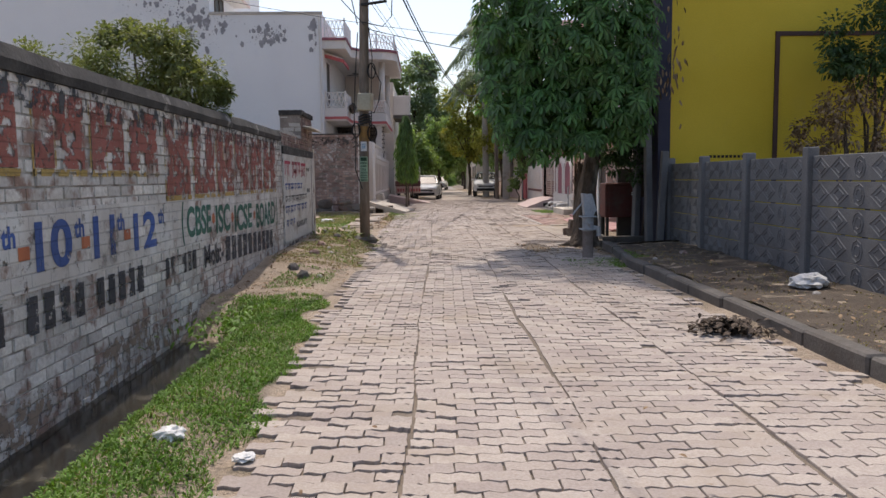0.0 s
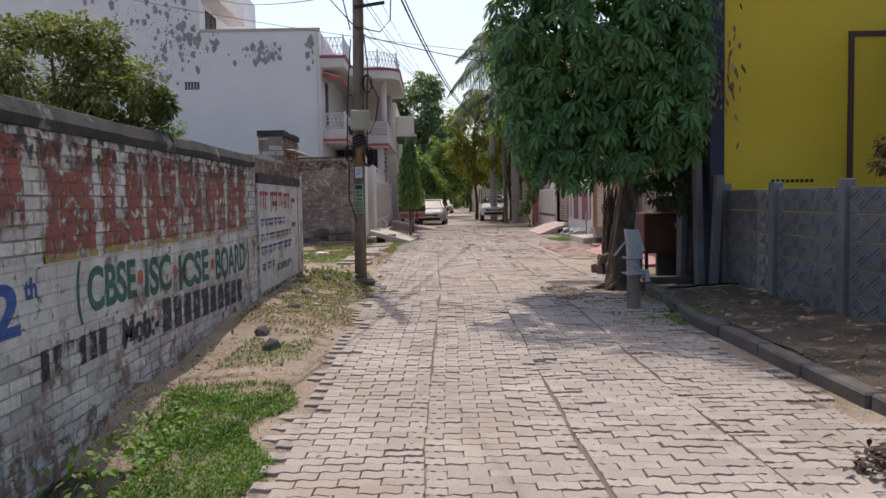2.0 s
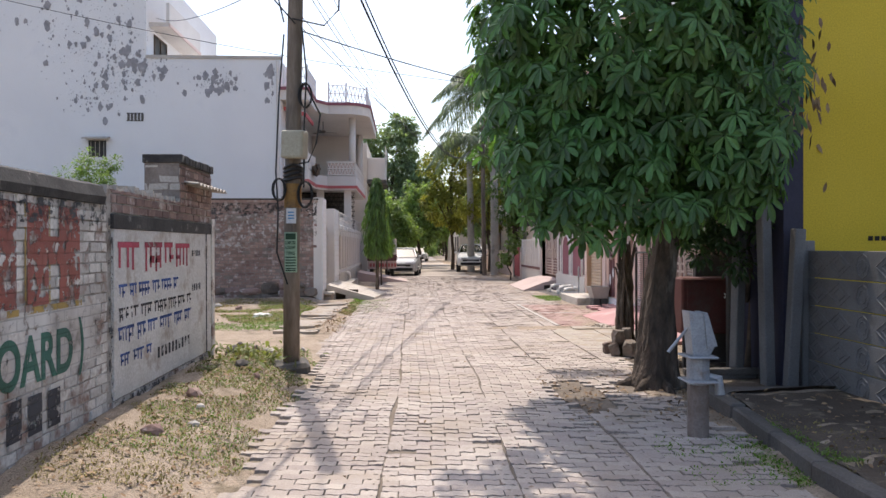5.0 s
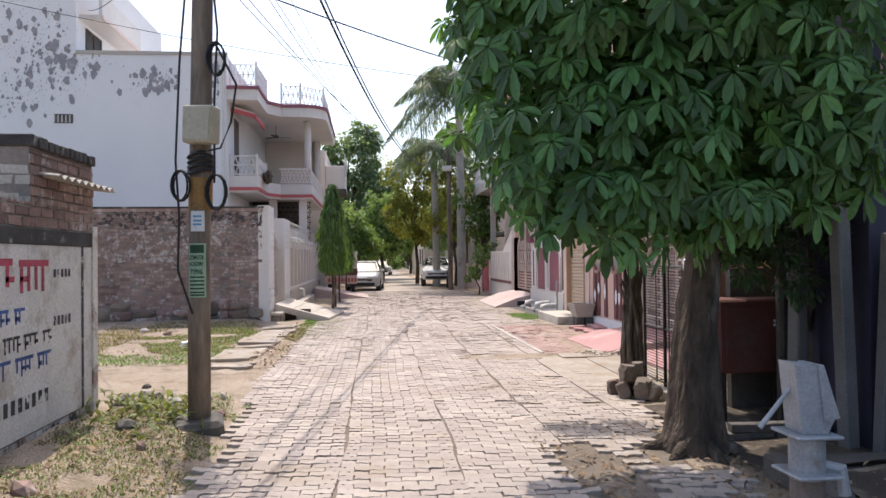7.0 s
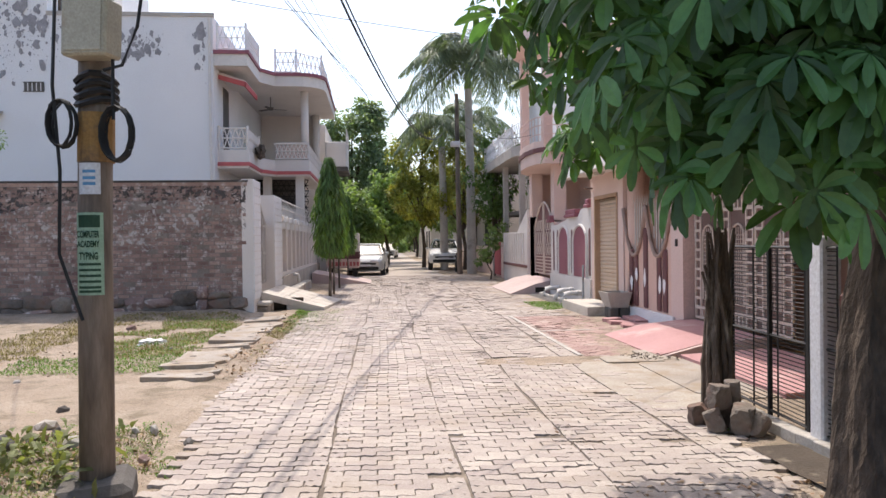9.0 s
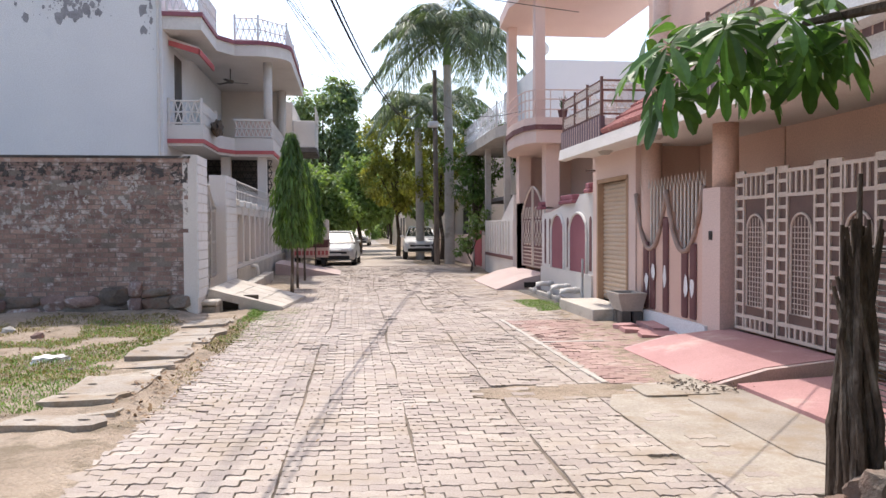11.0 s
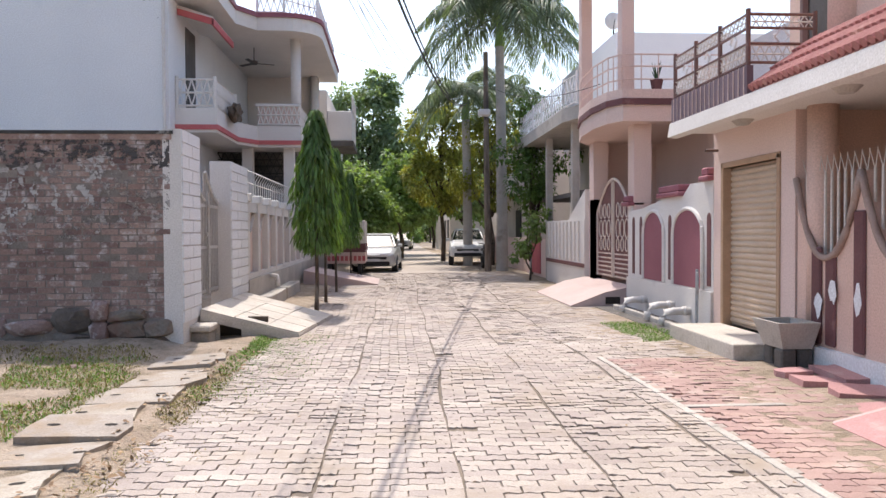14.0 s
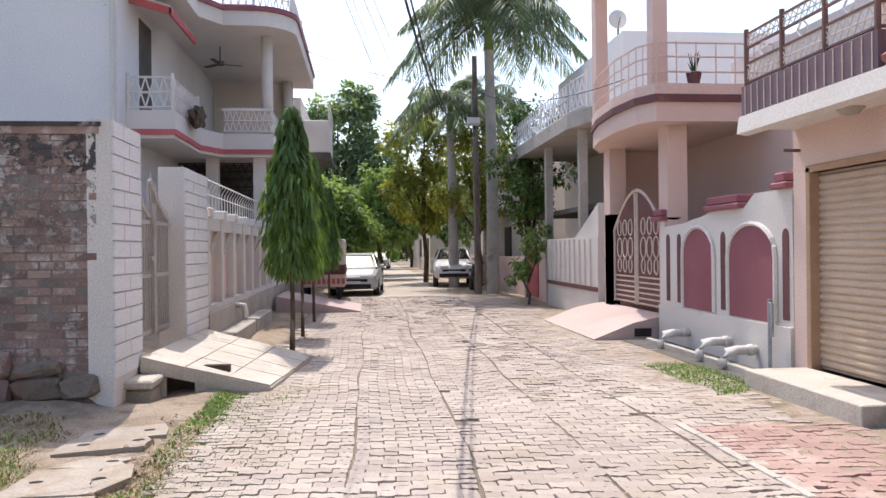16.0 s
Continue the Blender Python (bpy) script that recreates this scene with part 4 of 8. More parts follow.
lattice_panel(bm, (-3.1, 39.4), (-2.35, 39.4), 7.8, 8.5, 0.2, 0.016)
lattice_panel(bm, (-2.35, 39.4), (-1.5, 40.3), 7.8, 8.5, 0.2, 0.016)
lattice_panel(bm, (-1.5, 40.3), (-1.5, 46.8), 7.8, 8.5, 0.2, 0.016)
posts(bm, [(-4.5, 36.1), (-3.6, 36.1), (-3.1, 39.4), (-2.35, 39.4), (-1.5, 40.3), (-1.5, 43.5)], 7.74, 8.62, 0.04)
part("roof_rail", bm, M_WHITE, H)
wallbox("balcony_door", -4.64, -4.60, 37.5, 38.45, 4.66, 6.85, M_CONC_DARK, H, "dark wooden balcony door")
bm = bmesh.new()
prism(bm, [(-4.62, 7.2), (-3.75, 6.92), (-3.75, 6.84), (-4.62, 7.05)], "y", 36.75, 39.1)
part("window_hood", bm, M_OFFWHITE, H)
bm = bmesh.new()
prism(bm, [(-4.60, 7.10), (-3.72, 6.86), (-3.72, 6.70), (-4.60, 6.95)], "y", 36.70, 36.76)
box(bm, -3.76, -3.71, 36.7, 39.12, 6.70, 6.86)
part("hood_trim", bm, M_REDTRIM, H)
bm = bmesh.new()
for za in (2.3, 2.72, 3.14, 3.56):
    lattice_panel(bm, (-4.6, 41.0), (-2.1, 41.0), za, za + 0.42, 0.2, 0.012)
for z in (2.9, 3.25, 3.6):
    tube(bm, [(-4.6, 41, z), (-2.45, 41, z)], 0.01, seg=4)
part("grille", bm, M_STEELDARK, H)
# ceiling fan under the portico roof, at rest
bm = bmesh.new()
tube(bm, [(-3.55, 41.4, 7.25), (-3.55, 41.4, 6.8)], 0.02, seg=6)
tube(bm, [(-3.55, 41.4, 6.84), (-3.55, 41.4, 6.74)], 0.12, 0.1, 12)
for k in range(3):
    box(bm, 0.1, 0.62, -0.06, 0.06, -0.008, 0.008, 0, pose(-3.55, 41.4, 6.77, 8, 0, 20 + 120 * k))
solo("ceiling_fan", bm, M_CONC_DARK, "dark three-bladed ceiling fan under the portico", "fan")
# crumpled cloth over the balcony edge
bm = bmesh.new()
r = bmesh.ops.create_icosphere(bm, subdivisions=3, radius=0.3)["verts"]
for v in r:
    v.co *= 1 + 0.5 * noise.noise(v.co * 6)
bmesh.ops.transform(bm, matrix=pose(-3.45, 38.0, 4.72) @ Matrix.Diagonal((0.55, 1.6, 0.8, 1)), verts=r)
solo("cloth_bundle", bm, M_BARK, "crumpled brown cloth bundle hung on the balcony edge", "cloth")
# vent, small window with hood, rain pipe
bm = bmesh.new()
for i in range(5):
    box(bm, -10.4 + i * 0.13, -10.31 + i * 0.13, 35.985, 36.0, 6.4, 6.66)
box(bm, -10.43, -9.8, 35.99, 36.0, 6.37, 6.40)
box(bm, -10.43, -9.8, 35.99, 36.0, 6.66, 6.69)
part("vent", bm, M_CONC_DARK, H, "dark perforated wall vent")
wallbox("window", -11.85, -11.2, 35.97, 36.0, 5.0, 5.62, M_STEELDARK, H, "small dark barred window")
bm = bmesh.new()
for i in range(4):
    tube(bm, [(-11.75 + i * 0.16, 35.95, 5.02), (-11.75 + i * 0.16, 35.95, 5.6)], 0.012, seg=5)
part("window_bars", bm, M_CONCRETE, H)
bm = bmesh.new()
prism(bm, [(36.0, 5.78), (35.65, 5.7), (35.65, 5.65), (36.0, 5.7)], "x", -12.0, -11.05)
part("window_hood", bm, M_CONCRETE, H)
bm = bmesh.new()
tube(bm, [(-4.72, 35.94, 0.5), (-4.72, 35.94, 8.7)], 0.04, seg=8)
for z in (3.2, 4.6, 6.3, 7.9):
    tube(bm, [(-4.72, 35.94, z), (-4.72, 35.94, z + 0.1)], 0.055, seg=8)
part("rain_pipe", bm, M_OFFWHITE, H)
wallbox("parapet", -9.7, -4.58, 35.96, 36.1, 8.78, 8.9, M_CONCRETE, H)
# storey set back above, with its balcony and door
wallbox("upper_slab", -9.68, -8.9, 36.3, 40.8, 10.08, 10.24, M_CREAM, H)
wallbox("upper_parapet", -9.02, -8.9, 36.3, 40.8, 10.24, 11.0, M_OFFWHITE, H)
wallbox("upper_slab_trim", -8.92, -8.87, 36.3, 40.85, 10.08, 10.2, M_PALEPINK, H)
wallbox("upper_window", -9.69, -9.66, 36.9, 38.4, 8.95, 9.85, M_STEELDARK, H, "dark upper window")
for y in (36.86, 37.6, 38.36):
    wallbox("window_frame", -9.7, -9.63, y, y + 0.08, 8.9, 9.92, M_BARK, H)
wallbox("window_frame", -9.7, -9.63, 36.94, 38.36, 9.85, 9.92, M_BARK, H)
# flaked patches on the limewash
M_FLAKE = surf("bare_render", (0.25, 0.245, 0.255), (0.40, 0.39, 0.41), 4, 0.95, 0.3, 40)
fl = random.Random(8)
for (cx, cz, sx, sz, n) in ((-10.6, 8.3, 0.75, 0.6, 260), (-7.1, 7.8, 0.5, 0.22, 110), (-4.95, 8.0, 0.12, 0.5, 50), (-11.5, 9.8, 1.4, 1.0, 320), (-11.9, 7.2, 0.5, 0.3, 70), (-9.0, 8.5, 0.3, 0.12, 20)):
    bm = bmesh.new()
    for i in range(n):
        x, z, s = fl.gauss(cx, sx), fl.gauss(cz, sz), 0.014 + 0.13 * fl.random() ** 7
        if x > -4.7 or z > (8.75 if x > -9.6 else 12) or z < 5.6:
            continue
        k = 9
        bm.faces.new([bm.verts.new((x + s * fl.uniform(0.5, 1.3) * math.cos(a), 35.994 - 0.00005 * i, z + 1.5 * s * fl.uniform(0.5, 1.3) * math.sin(a))) for a in (2 * math.pi * j / k for j in range(k))])
    part("flaked_patch", bm, M_FLAKE, H, kind="stuff")

# ---------------------------------------------------------------- gate, pillars and boundary wall of the white house
front = thing("wall_house_front", (-2.2, 34, 0), "off-white boundary wall with arched niches and spikes", "wall", kind="structure")


def rusticated(x0, x1, y0, y1, z0, z1, parent):
    """A pillar whose road side is cut into courses like brick."""
    wallbox("core", x0, x1 - 0.02, y0, y1, z0 - 0.3, z1, M_OFFWHITE, parent)
    rows = round((z1 - z0) / 0.17)
    h = (z1 - z0) / rows
    for r in range(rows):
        cuts = [y0, y0 + (y1 - y0) * (0.55 if r % 2 else 0.35), y1]
        for a, b in zip(cuts, cuts[1:]):
            bm = bmesh.new()
            box(bm, x1 - 0.03, x1, a + 0.007, b - 0.007, z0 + r * h + 0.008, z0 + (r + 1) * h - 0.008)
            part("block", bm, M_WHITE, parent)


rusticated(-2.36, -2.10, 27.58, 28.52, 0.35, 2.93, front)
rusticated(-2.38, -2.02, 30.3, 31.75, 0.45, 2.75, front)
wallbox("base", -2.36, -2.0, 31.75, 45.0, -0.2, 0.66, M_CONCRETE, front)
wallbox("panel_wall", -2.32, -2.18, 31.75, 45.0, 0.66, 1.95, M_PALEPINK, front)
wallbox("top_rail", -2.34, -2.08, 31.75, 45.0, 1.95, 2.14, M_OFFWHITE, front)
wallbox("plinth_band", -2.34, -2.06, 31.75, 45.0, 0.66, 0.76, M_OFFWHITE, front)
for i in range(11):
    y = 31.9 + i * 1.18
    bm = bmesh.new()
    box(bm, -2.3, -2.05, y, y + 0.22, 0.7, 2.16, 0.01)
    box(bm, -2.32, -2.0, y - 0.02, y + 0.24, 2.14, 2.3, 0.02)
    # spandrels of the arch to the next rib
    w = 0.96
    for side in (0, 1):
        pts = [(y + 0.22 + side * w, 1.96)]
        for k in range(7):
            a = math.pi / 2 * k / 6
            u = w / 2 * (1 - math.sin(a))
            pts.append((y + 0.22 + (u if side == 0 else w - u), 1.55 + 0.36 * math.sin(a)))
        prism(bm, pts, "x", -2.2, -2.12)
    part("niche_rib", bm, M_OFFWHITE, front)
for i in range(44):
    y = 31.9 + i * 0.29
    bm = bmesh.new()
    tube(bm, [(-2.2, y, 2.14), (-2.2, y, 2.62), (-2.12, y, 2.75), (-2.03, y, 2.72)], 0.012, seg=4)
    part("spike", bm, M_OFFWHITE, front)
bm = bmesh.new()
for z in (2.32, 2.55):
    tube(bm, [(-2.2, 31.8, z), (-2.2, 44.9, z)], 0.012, seg=4)
part("spike_rail", bm, M_OFFWHITE, front)

gate = thing("metal_gate", (-2.26, 29.4, 0.55), "closed pale grey sheet-metal gate with curved spiked top", "gate")
M_GATE = surf("grey_sheet_paint", (0.45, 0.43, 0.40), (0.54, 0.51, 0.48), 1.5, 0.55, 0.1, 60, (0.36, 0.30, 0.25), 2.5, (0.58, 0.72), stretch=(1, 1, 0.4))
for y0, y1, flip in ((28.56, 29.40, 0), (29.43, 30.27, 1)):
    n = 10
    top = [(y0 + (y1 - y0) * i / n, 2.05 + 0.45 * ((1 - i / n) if flip else (i / n)) ** 1.6) for i in range(n + 1)]
    if not flip:
        top = [(y0 + (y1 - y0) * i / n, 2.05 + 0.6 * (1 - i / n) ** 1.6) for i in range(n + 1)]
    bm = bmesh.new()
    prism(bm, [(y0, 0.58)] + [(y1, 0.58)] + top[::-1], "x", -2.29, -2.265)
    leaf = part("gate_leaf", bm, M_GATE, gate)
    bm = bmesh.new()
    for y in np.linspace(y0 + 0.03, y1 - 0.03, 8):
        zt = np.interp(y, [p[0] for p in top], [p[1] for p in top])
        tube(bm, [(-2.25, y, 0.6), (-2.25, y, zt + 0.02), (-2.25, y, zt + 0.1)], 0.013, 0.006, 5)
    for z in (0.62, 1.3, 1.95):
        box(bm, -2.268, -2.24, y0, y1, z, z + 0.05)
    tube(bm, [(-2.25, y, z) for y, z in top], 0.025, seg=6)
    part("gate_frame", bm, M_GATE, leaf)
bm = bmesh.new()
box(bm, -2.24, -2.2, 29.3, 29.52, 1.5, 1.56)
tube(bm, [(-2.2, 29.41, 0.6), (-2.2, 29.41, 2.2)], 0.022, seg=6)
part("latch", bm, M_GATE, gate)

M_RAMP = surf("pale_cement", (0.52, 0.47, 0.41), (0.64, 0.59, 0.52), 1.2, 0.9, 0.6, 45, (0.36, 0.31, 0.25), 3.2, (0.55, 0.70), depth=0.012)
ramp = thing("entrance_ramp", (-1.3, 29.8, 0), "cracked pale cement entrance ramp over the side drain", "ramp")
bm = bmesh.new()
out_lo, out_hi = 28.35, 31.35
pts_n = [(-2.08, out_lo), (-0.72, out_lo + 0.28), (-0.42, out_hi - 0.2), (-2.0, out_hi)]
zs = [0.44, 0.045, 0.04, 0.445]
n = 8
grid = []
for j in range(n + 1):
    row = []
    for i in range(n + 1):
        a = Vector((*pts_n[0], zs[0])).lerp(Vector((*pts_n[1], zs[1])), i / n)
        b = Vector((*pts_n[3], zs[3])).lerp(Vector((*pts_n[2], zs[2])), i / n)
        p = a.lerp(b, j / n)
        p.z += 0.014 * noise.noise(p * 2)
        row.append(bm.verts.new(p))
    grid.append(row)
for j in range(n):
    for i in range(n):
        bm.faces.new((grid[j][i], grid[j][i + 1], grid[j + 1][i + 1], grid[j + 1][i]))
rim = [grid[0][i] for i in range(n + 1)] + [grid[j][n] for j in range(1, n + 1)] + [grid[n][i] for i in range(n - 1, -1, -1)] + [grid[j][0] for j in range(n - 1, 0, -1)]
low = [bm.verts.new((v.co.x, v.co.y, min(v.co.z - 0.06, max(-0.1, v.co.z - 0.13)))) for v in rim]
for i in range(len(rim)):
    bm.faces.new((rim[i], low[i], low[(i + 1) % len(rim)], rim[(i + 1) % len(rim)]))
bm.faces.new(low)
part("ramp_slab", bm, M_RAMP, ramp)
near = pose(-2.08, out_lo + 0.015, 0, 0, 0, 11.6)
for ua, ub in ((0.0, 0.26), (0.56, 1.36)):
    bm = bmesh.new()
    prism(bm, [(ua, -0.12), (ub, -0.12), (ub, max(-0.08, 0.345 - 0.285 * ub)), (ua, 0.345 - 0.285 * ua)], "y", 0.0, 0.22)
    bmesh.ops.transform(bm, matrix=near, verts=bm.verts[:])
    part("side_wall", bm, M_RAMP, ramp)
bm = bmesh.new()
prism(bm, [(-2.0, -0.1), (-0.6, -0.1), (-0.6, 0.0), (-2.0, 0.35)], "y", out_hi - 0.32, out_hi - 0.22)
part("side_wall", bm, M_RAMP, ramp)
bm = bmesh.new()
box(bm, -2.1, -1.2, 28.75, 28.85, -0.1, 0.30)
part("drain_bed", bm, M_SOIL, ramp, "dark silted drain under the ramp")
# thin screed panels with open joints
rr_ = random.Random(12)
for j in range(4):
    for i in range(3):
        q = []
        for fi, fj in ((i, j), (i + 1, j), (i + 1, j + 1), (i, j + 1)):
            si = fi / 3 + (0.004 if fi == i else -0.004)
            sj = fj / 4 + (0.003 if fj == j else -0.003)
            lo_, hi_ = Vector((*pts_n[0], zs[0])).lerp(Vector((*pts_n[1], zs[1])), si), Vector((*pts_n[3], zs[3])).lerp(Vector((*pts_n[2], zs[2])), si)
            q.append(lo_.lerp(hi_, sj) + Vector((rr_.uniform(-0.008, 0.008), rr_.uniform(-0.008, 0.008), 0.024 + rr_.uniform(0, 0.005))))
        bm = bmesh.new()
        top_v, low_v = [bm.verts.new(v) for v in q], [bm.verts.new(v - Vector((0, 0, 0.04))) for v in q]
        bm.faces.new(top_v)
        for k in range(4):
            bm.faces.new((top_v[k], low_v[k], low_v[(k + 1) % 4], top_v[(k + 1) % 4]))
        part("screed_panel", bm, M_RAMP, ramp)
bm = bmesh.new()
box(bm, -2.25, -1.87, 27.95, 28.38, -0.1, 0.17, 0.02)
part("pier", bm, M_SLAB, ramp)
bm = bmesh.new()
box(bm, -2.28, -1.84, 27.9, 28.4, 0.175, 0.265, 0.02, pose(0, 0, 0, 0, 0.3, 0))
part("pier_cap", bm, M_RAMP, ramp)
for y0 in (32.4, 35.0):
    bm = bmesh.new()
    box(bm, -2.0, -1.72, y0, y0 + 2.3, -0.1, 0.30, 0.02)
    solo("drain_wall", bm, M_CONCRETE, "short cement drain wall beside the boundary", "drain", kind="structure")
bm = bmesh.new()
tube(bm, [(-2.05, 34.2, 0.62), (-1.86, 34.2, 0.60), (-1.84, 34.2, 0.48), (-1.84, 34.2, 0.38)], 0.055, seg=8)
solo("drain_pipe", bm, M_OFFWHITE, "white plastic elbow pipe out of the wall", "pipe", smooth=True)
bm = bmesh.new()
prism(bm, [(-1.9, 0.45), (0.25, 0.03), (0.25, -0.05), (-1.9, -0.05)], "y", 39.6, 42.4)
solo("entrance_ramp", bm, M_PINKCEM, "faded pinkish cement ramp beside the parked car", "ramp")
# neighbour's low house beyond
nb = thing("neighbour_house", (-6, 55, 0), "pale far neighbour house with small balcony", "house")
wallbox("wall", -16, -1.9, 48.2, 58, 0, 7.2, M_CREAM, nb)
bm = bmesh.new()
box(bm, -1.9, -0.9, 48.3, 51.5, 5.2, 6.4, 0.03)
part("balcony", bm, M_OFFWHITE, nb)
bm = bmesh.new()
lattice_panel(bm, (-0.9, 48.3), (-0.9, 51.5), 6.4, 7.0, 0.25, 0.02)
part("balcony_rail", bm, M_OFFWHITE, nb)
bm = bmesh.new()
box(bm, -1.9, -0.85, 48.25, 51.6, 5.0, 5.2)
part("balcony_trim", bm, M_CONC_DARK, nb)
wallbox("window", -1.92, -1.88, 52.5, 53.8, 1.2, 2.6, M_STEELDARK, nb)

# ---------------------------------------------------------------- utility pole
pole = thing("utility_pole", (-1.23, 15.8, 0), "weathered wooden utility pole with meter box and tangled cables", "utility pole")
bm = bmesh.new()
tube(bm, [(-1.245, 15.8, -0.2), (-1.235, 15.8, 1.5), (-1.2, 15.8, 3.5), (-1.17, 15.8, 5.0), (-1.14, 15.8, 6.6), (-1.12, 15.8, 8.8)], 0.105, 0.085, 14)
part("shaft", bm, M_WOODPOLE, pole, smooth=True)
bm = bmesh.new()
box(bm, -0.22, 0.24, -0.21, 0.22, -0.15, 0.13, 0.05, pose(-1.25, 15.75, 0.0, 5, -4, 12))
part("foot_stone", bm, M_CONC_DARK, pole)
M_BOX = surf("beige_box_paint", (0.42, 0.38, 0.28), (0.50, 0.45, 0.34), 4, 0.5, 0.1, 60, (0.34, 0.27, 0.19), 5, (0.6, 0.75))
bm = bmesh.new()
box(bm, -0.145, 0.145, -0.09, 0.09, -0.17, 0.17, 0.015, pose(-1.17, 15.62, 2.83, 0, 2, -14))
mbox = part("meter_box", bm, M_BOX, pole, "beige metal meter box")
bm = bmesh.new()
box(bm, -0.12, 0.12, -0.096, -0.09, -0.145, 0.145, 0.004, pose(-1.17, 15.62, 2.83, 0, 2, -14))
part("box_door", bm, M_BOX, mbox)
M_RUST = surf("rusty_band", (0.32, 0.17, 0.05), (0.42, 0.24, 0.08), 6, 0.8, 0.3, 60, (0.15, 0.09, 0.05), 6, (0.5, 0.65))
bm = bmesh.new()
tube(bm, [(-1.22, 15.8, 2.06), (-1.215, 15.8, 2.36)], 0.109, 0.108, 14)
part("rust_sleeve", bm, M_RUST, pole)
bm = bmesh.new()
for z in (2.42, 2.47, 2.52, 2.57):
    tube(bm, [(-1.21 + 0.115 * math.cos(a), 15.8 + 0.115 * math.sin(a), z + 0.02 * math.sin(a * 2 + z * 9)) for a in (2 * math.pi * k / 12 for k in range(13))], 0.02, seg=5)
part("cable_wrap", bm, M_WIRE, pole)
wr = random.Random(3)
for cx, cz, rr in ((-1.37, 2.28, 0.11), (-1.05, 2.22, 0.13), (-1.04, 3.45, 0.12)):
    bm = bmesh.new()
    for k in range(6):
        a0, sx = wr.uniform(0, 6), wr.uniform(0.6, 1.0)
        tube(bm, [(cx + rr * sx * math.cos(a0 + a) * 0.8, 15.68 + 0.02 * k - 0.06, cz + rr * wr.uniform(0.95, 1.05) * math.sin(a0 + a) * 1.25) for a in (2 * math.pi * i / 14 for i in range(15))], 0.008, seg=4)
    part("cable_coil", bm, M_WIRE, pole, "coiled black cable", kind="stuff")
bm = bmesh.new()
for pts in ([(-1.3, 15.65, 4.2), (-1.36, 15.62, 3.4), (-1.40, 15.62, 2.5), (-1.38, 15.66, 2.0), (-1.4, 15.68, 1.5), (-1.27, 15.68, 1.1)],
            [(-1.05, 15.65, 3.6), (-0.85, 15.6, 3.2), (-0.9, 15.6, 2.85), (-1.0, 15.62, 2.62), (-1.12, 15.66, 2.6)],
            [(-1.08, 15.66, 4.3), (-1.02, 15.62, 3.7), (-1.05, 15.62, 3.1), (-1.06, 15.64, 2.3)],
            [(-1.2, 15.66, 4.4), (-0.8, 15.6, 4.3), (-0.62, 15.6, 4.5), (-0.6, 15.6, 5.0), (-0.7, 15.6, 5.6)],
            [(-1.3, 15.65, 4.35), (-1.42, 15.6, 4.9), (-1.35, 15.65, 5.6)]):
    bm = bmesh.new()
    tube(bm, pts, 0.011, seg=5)
    part("loose_cable", bm, M_WIRE, pole)
bm = bmesh.new()
box(bm, -0.06, 0.46, -0.025, 0.025, -0.025, 0.025, 0.004, pose(-1.17, 15.7, 4.75, 0, -8, 0))
part("cross_arm", bm, M_STEELDARK, pole)
M_PAPER, M_GREENPAPER = surf("white_paper", (0.70, 0.70, 0.70), (0.78, 0.78, 0.77), 6, 0.8, 0.0), surf("green_paper", (0.32, 0.48, 0.33), (0.40, 0.55, 0.40), 6, 0.8, 0.0)
M_INK, M_BLUEINK = surf("dark_green_ink", (0.02, 0.06, 0.03), (0.04, 0.09, 0.05), 6, 0.8, 0.0), surf("blue_ink", (0.1, 0.3, 0.5), (0.15, 0.35, 0.55), 6, 0.8, 0.0)


def curved_bill(bm, z0, z1, half, r, cx):
    for i in range(6):
        a0, a1 = -half + 2 * half * i / 6, -half + 2 * half * (i + 1) / 6
        bm.faces.new([bm.verts.new((cx + r * math.sin(a), 15.8 - r * math.cos(a), z)) for a, z in ((a0, z0), (a1, z0), (a1, z1), (a0, z1))])


bm = bmesh.new()
curved_bill(bm, 1.86, 2.05, 0.62, 0.108, -1.228)
bill = part("paper_bill", bm, M_PAPER, pole, "small white paper bill")
bm = bmesh.new()
for z in (1.99, 1.95, 1.915):
    curved_bill(bm, z, z + 0.018, 0.35, 0.1095, -1.228)
part("bill_print", bm, M_BLUEINK, bill, kind="stuff")
bm = bmesh.new()
curved_bill(bm, 1.25, 1.75, 0.8, 0.109, -1.235)
bill = part("notice_bill", bm, M_GREENPAPER, pole, "green printed notice sheet")
bm = bmesh.new()
curved_bill(bm, 1.66, 1.735, 0.6, 0.1105, -1.235)
for z in (1.43, 1.395, 1.36, 1.325, 1.29, 1.265):
    curved_bill(bm, z, z + (0.035 if z > 1.5 else 0.015), 0.62, 0.1105, -1.235)
part("bill_print", bm, M_INK, bill, kind="stuff")
lettering("COMPUTER", "bill_word", -1.30, -1.17, 1.598, 1.64, M_INK, bill, 15.8 - 0.1135, 0)
lettering("ACADEMY", "bill_word", -1.30, -1.17, 1.54, 1.58, M_INK, bill, 15.8 - 0.1135, 0)
lettering("TYPING", "bill_word", -1.29, -1.18, 1.465, 1.51, M_INK, bill, 15.8 - 0.1125, 0)


def cable(name, a, b, sag, r=0.012, group="overhead cables"):
    a, b = Vector(a), Vector(b)
    bm = bmesh.new()
    tube(bm, [a.lerp(b, i / 24) - Vector((0, 0, 4 * sag * (i / 24) * (1 - i / 24))) for i in range(25)], r, seg=5)
    return solo(name, bm, M_WIRE, "thin black overhead electric cable", "cable", group)


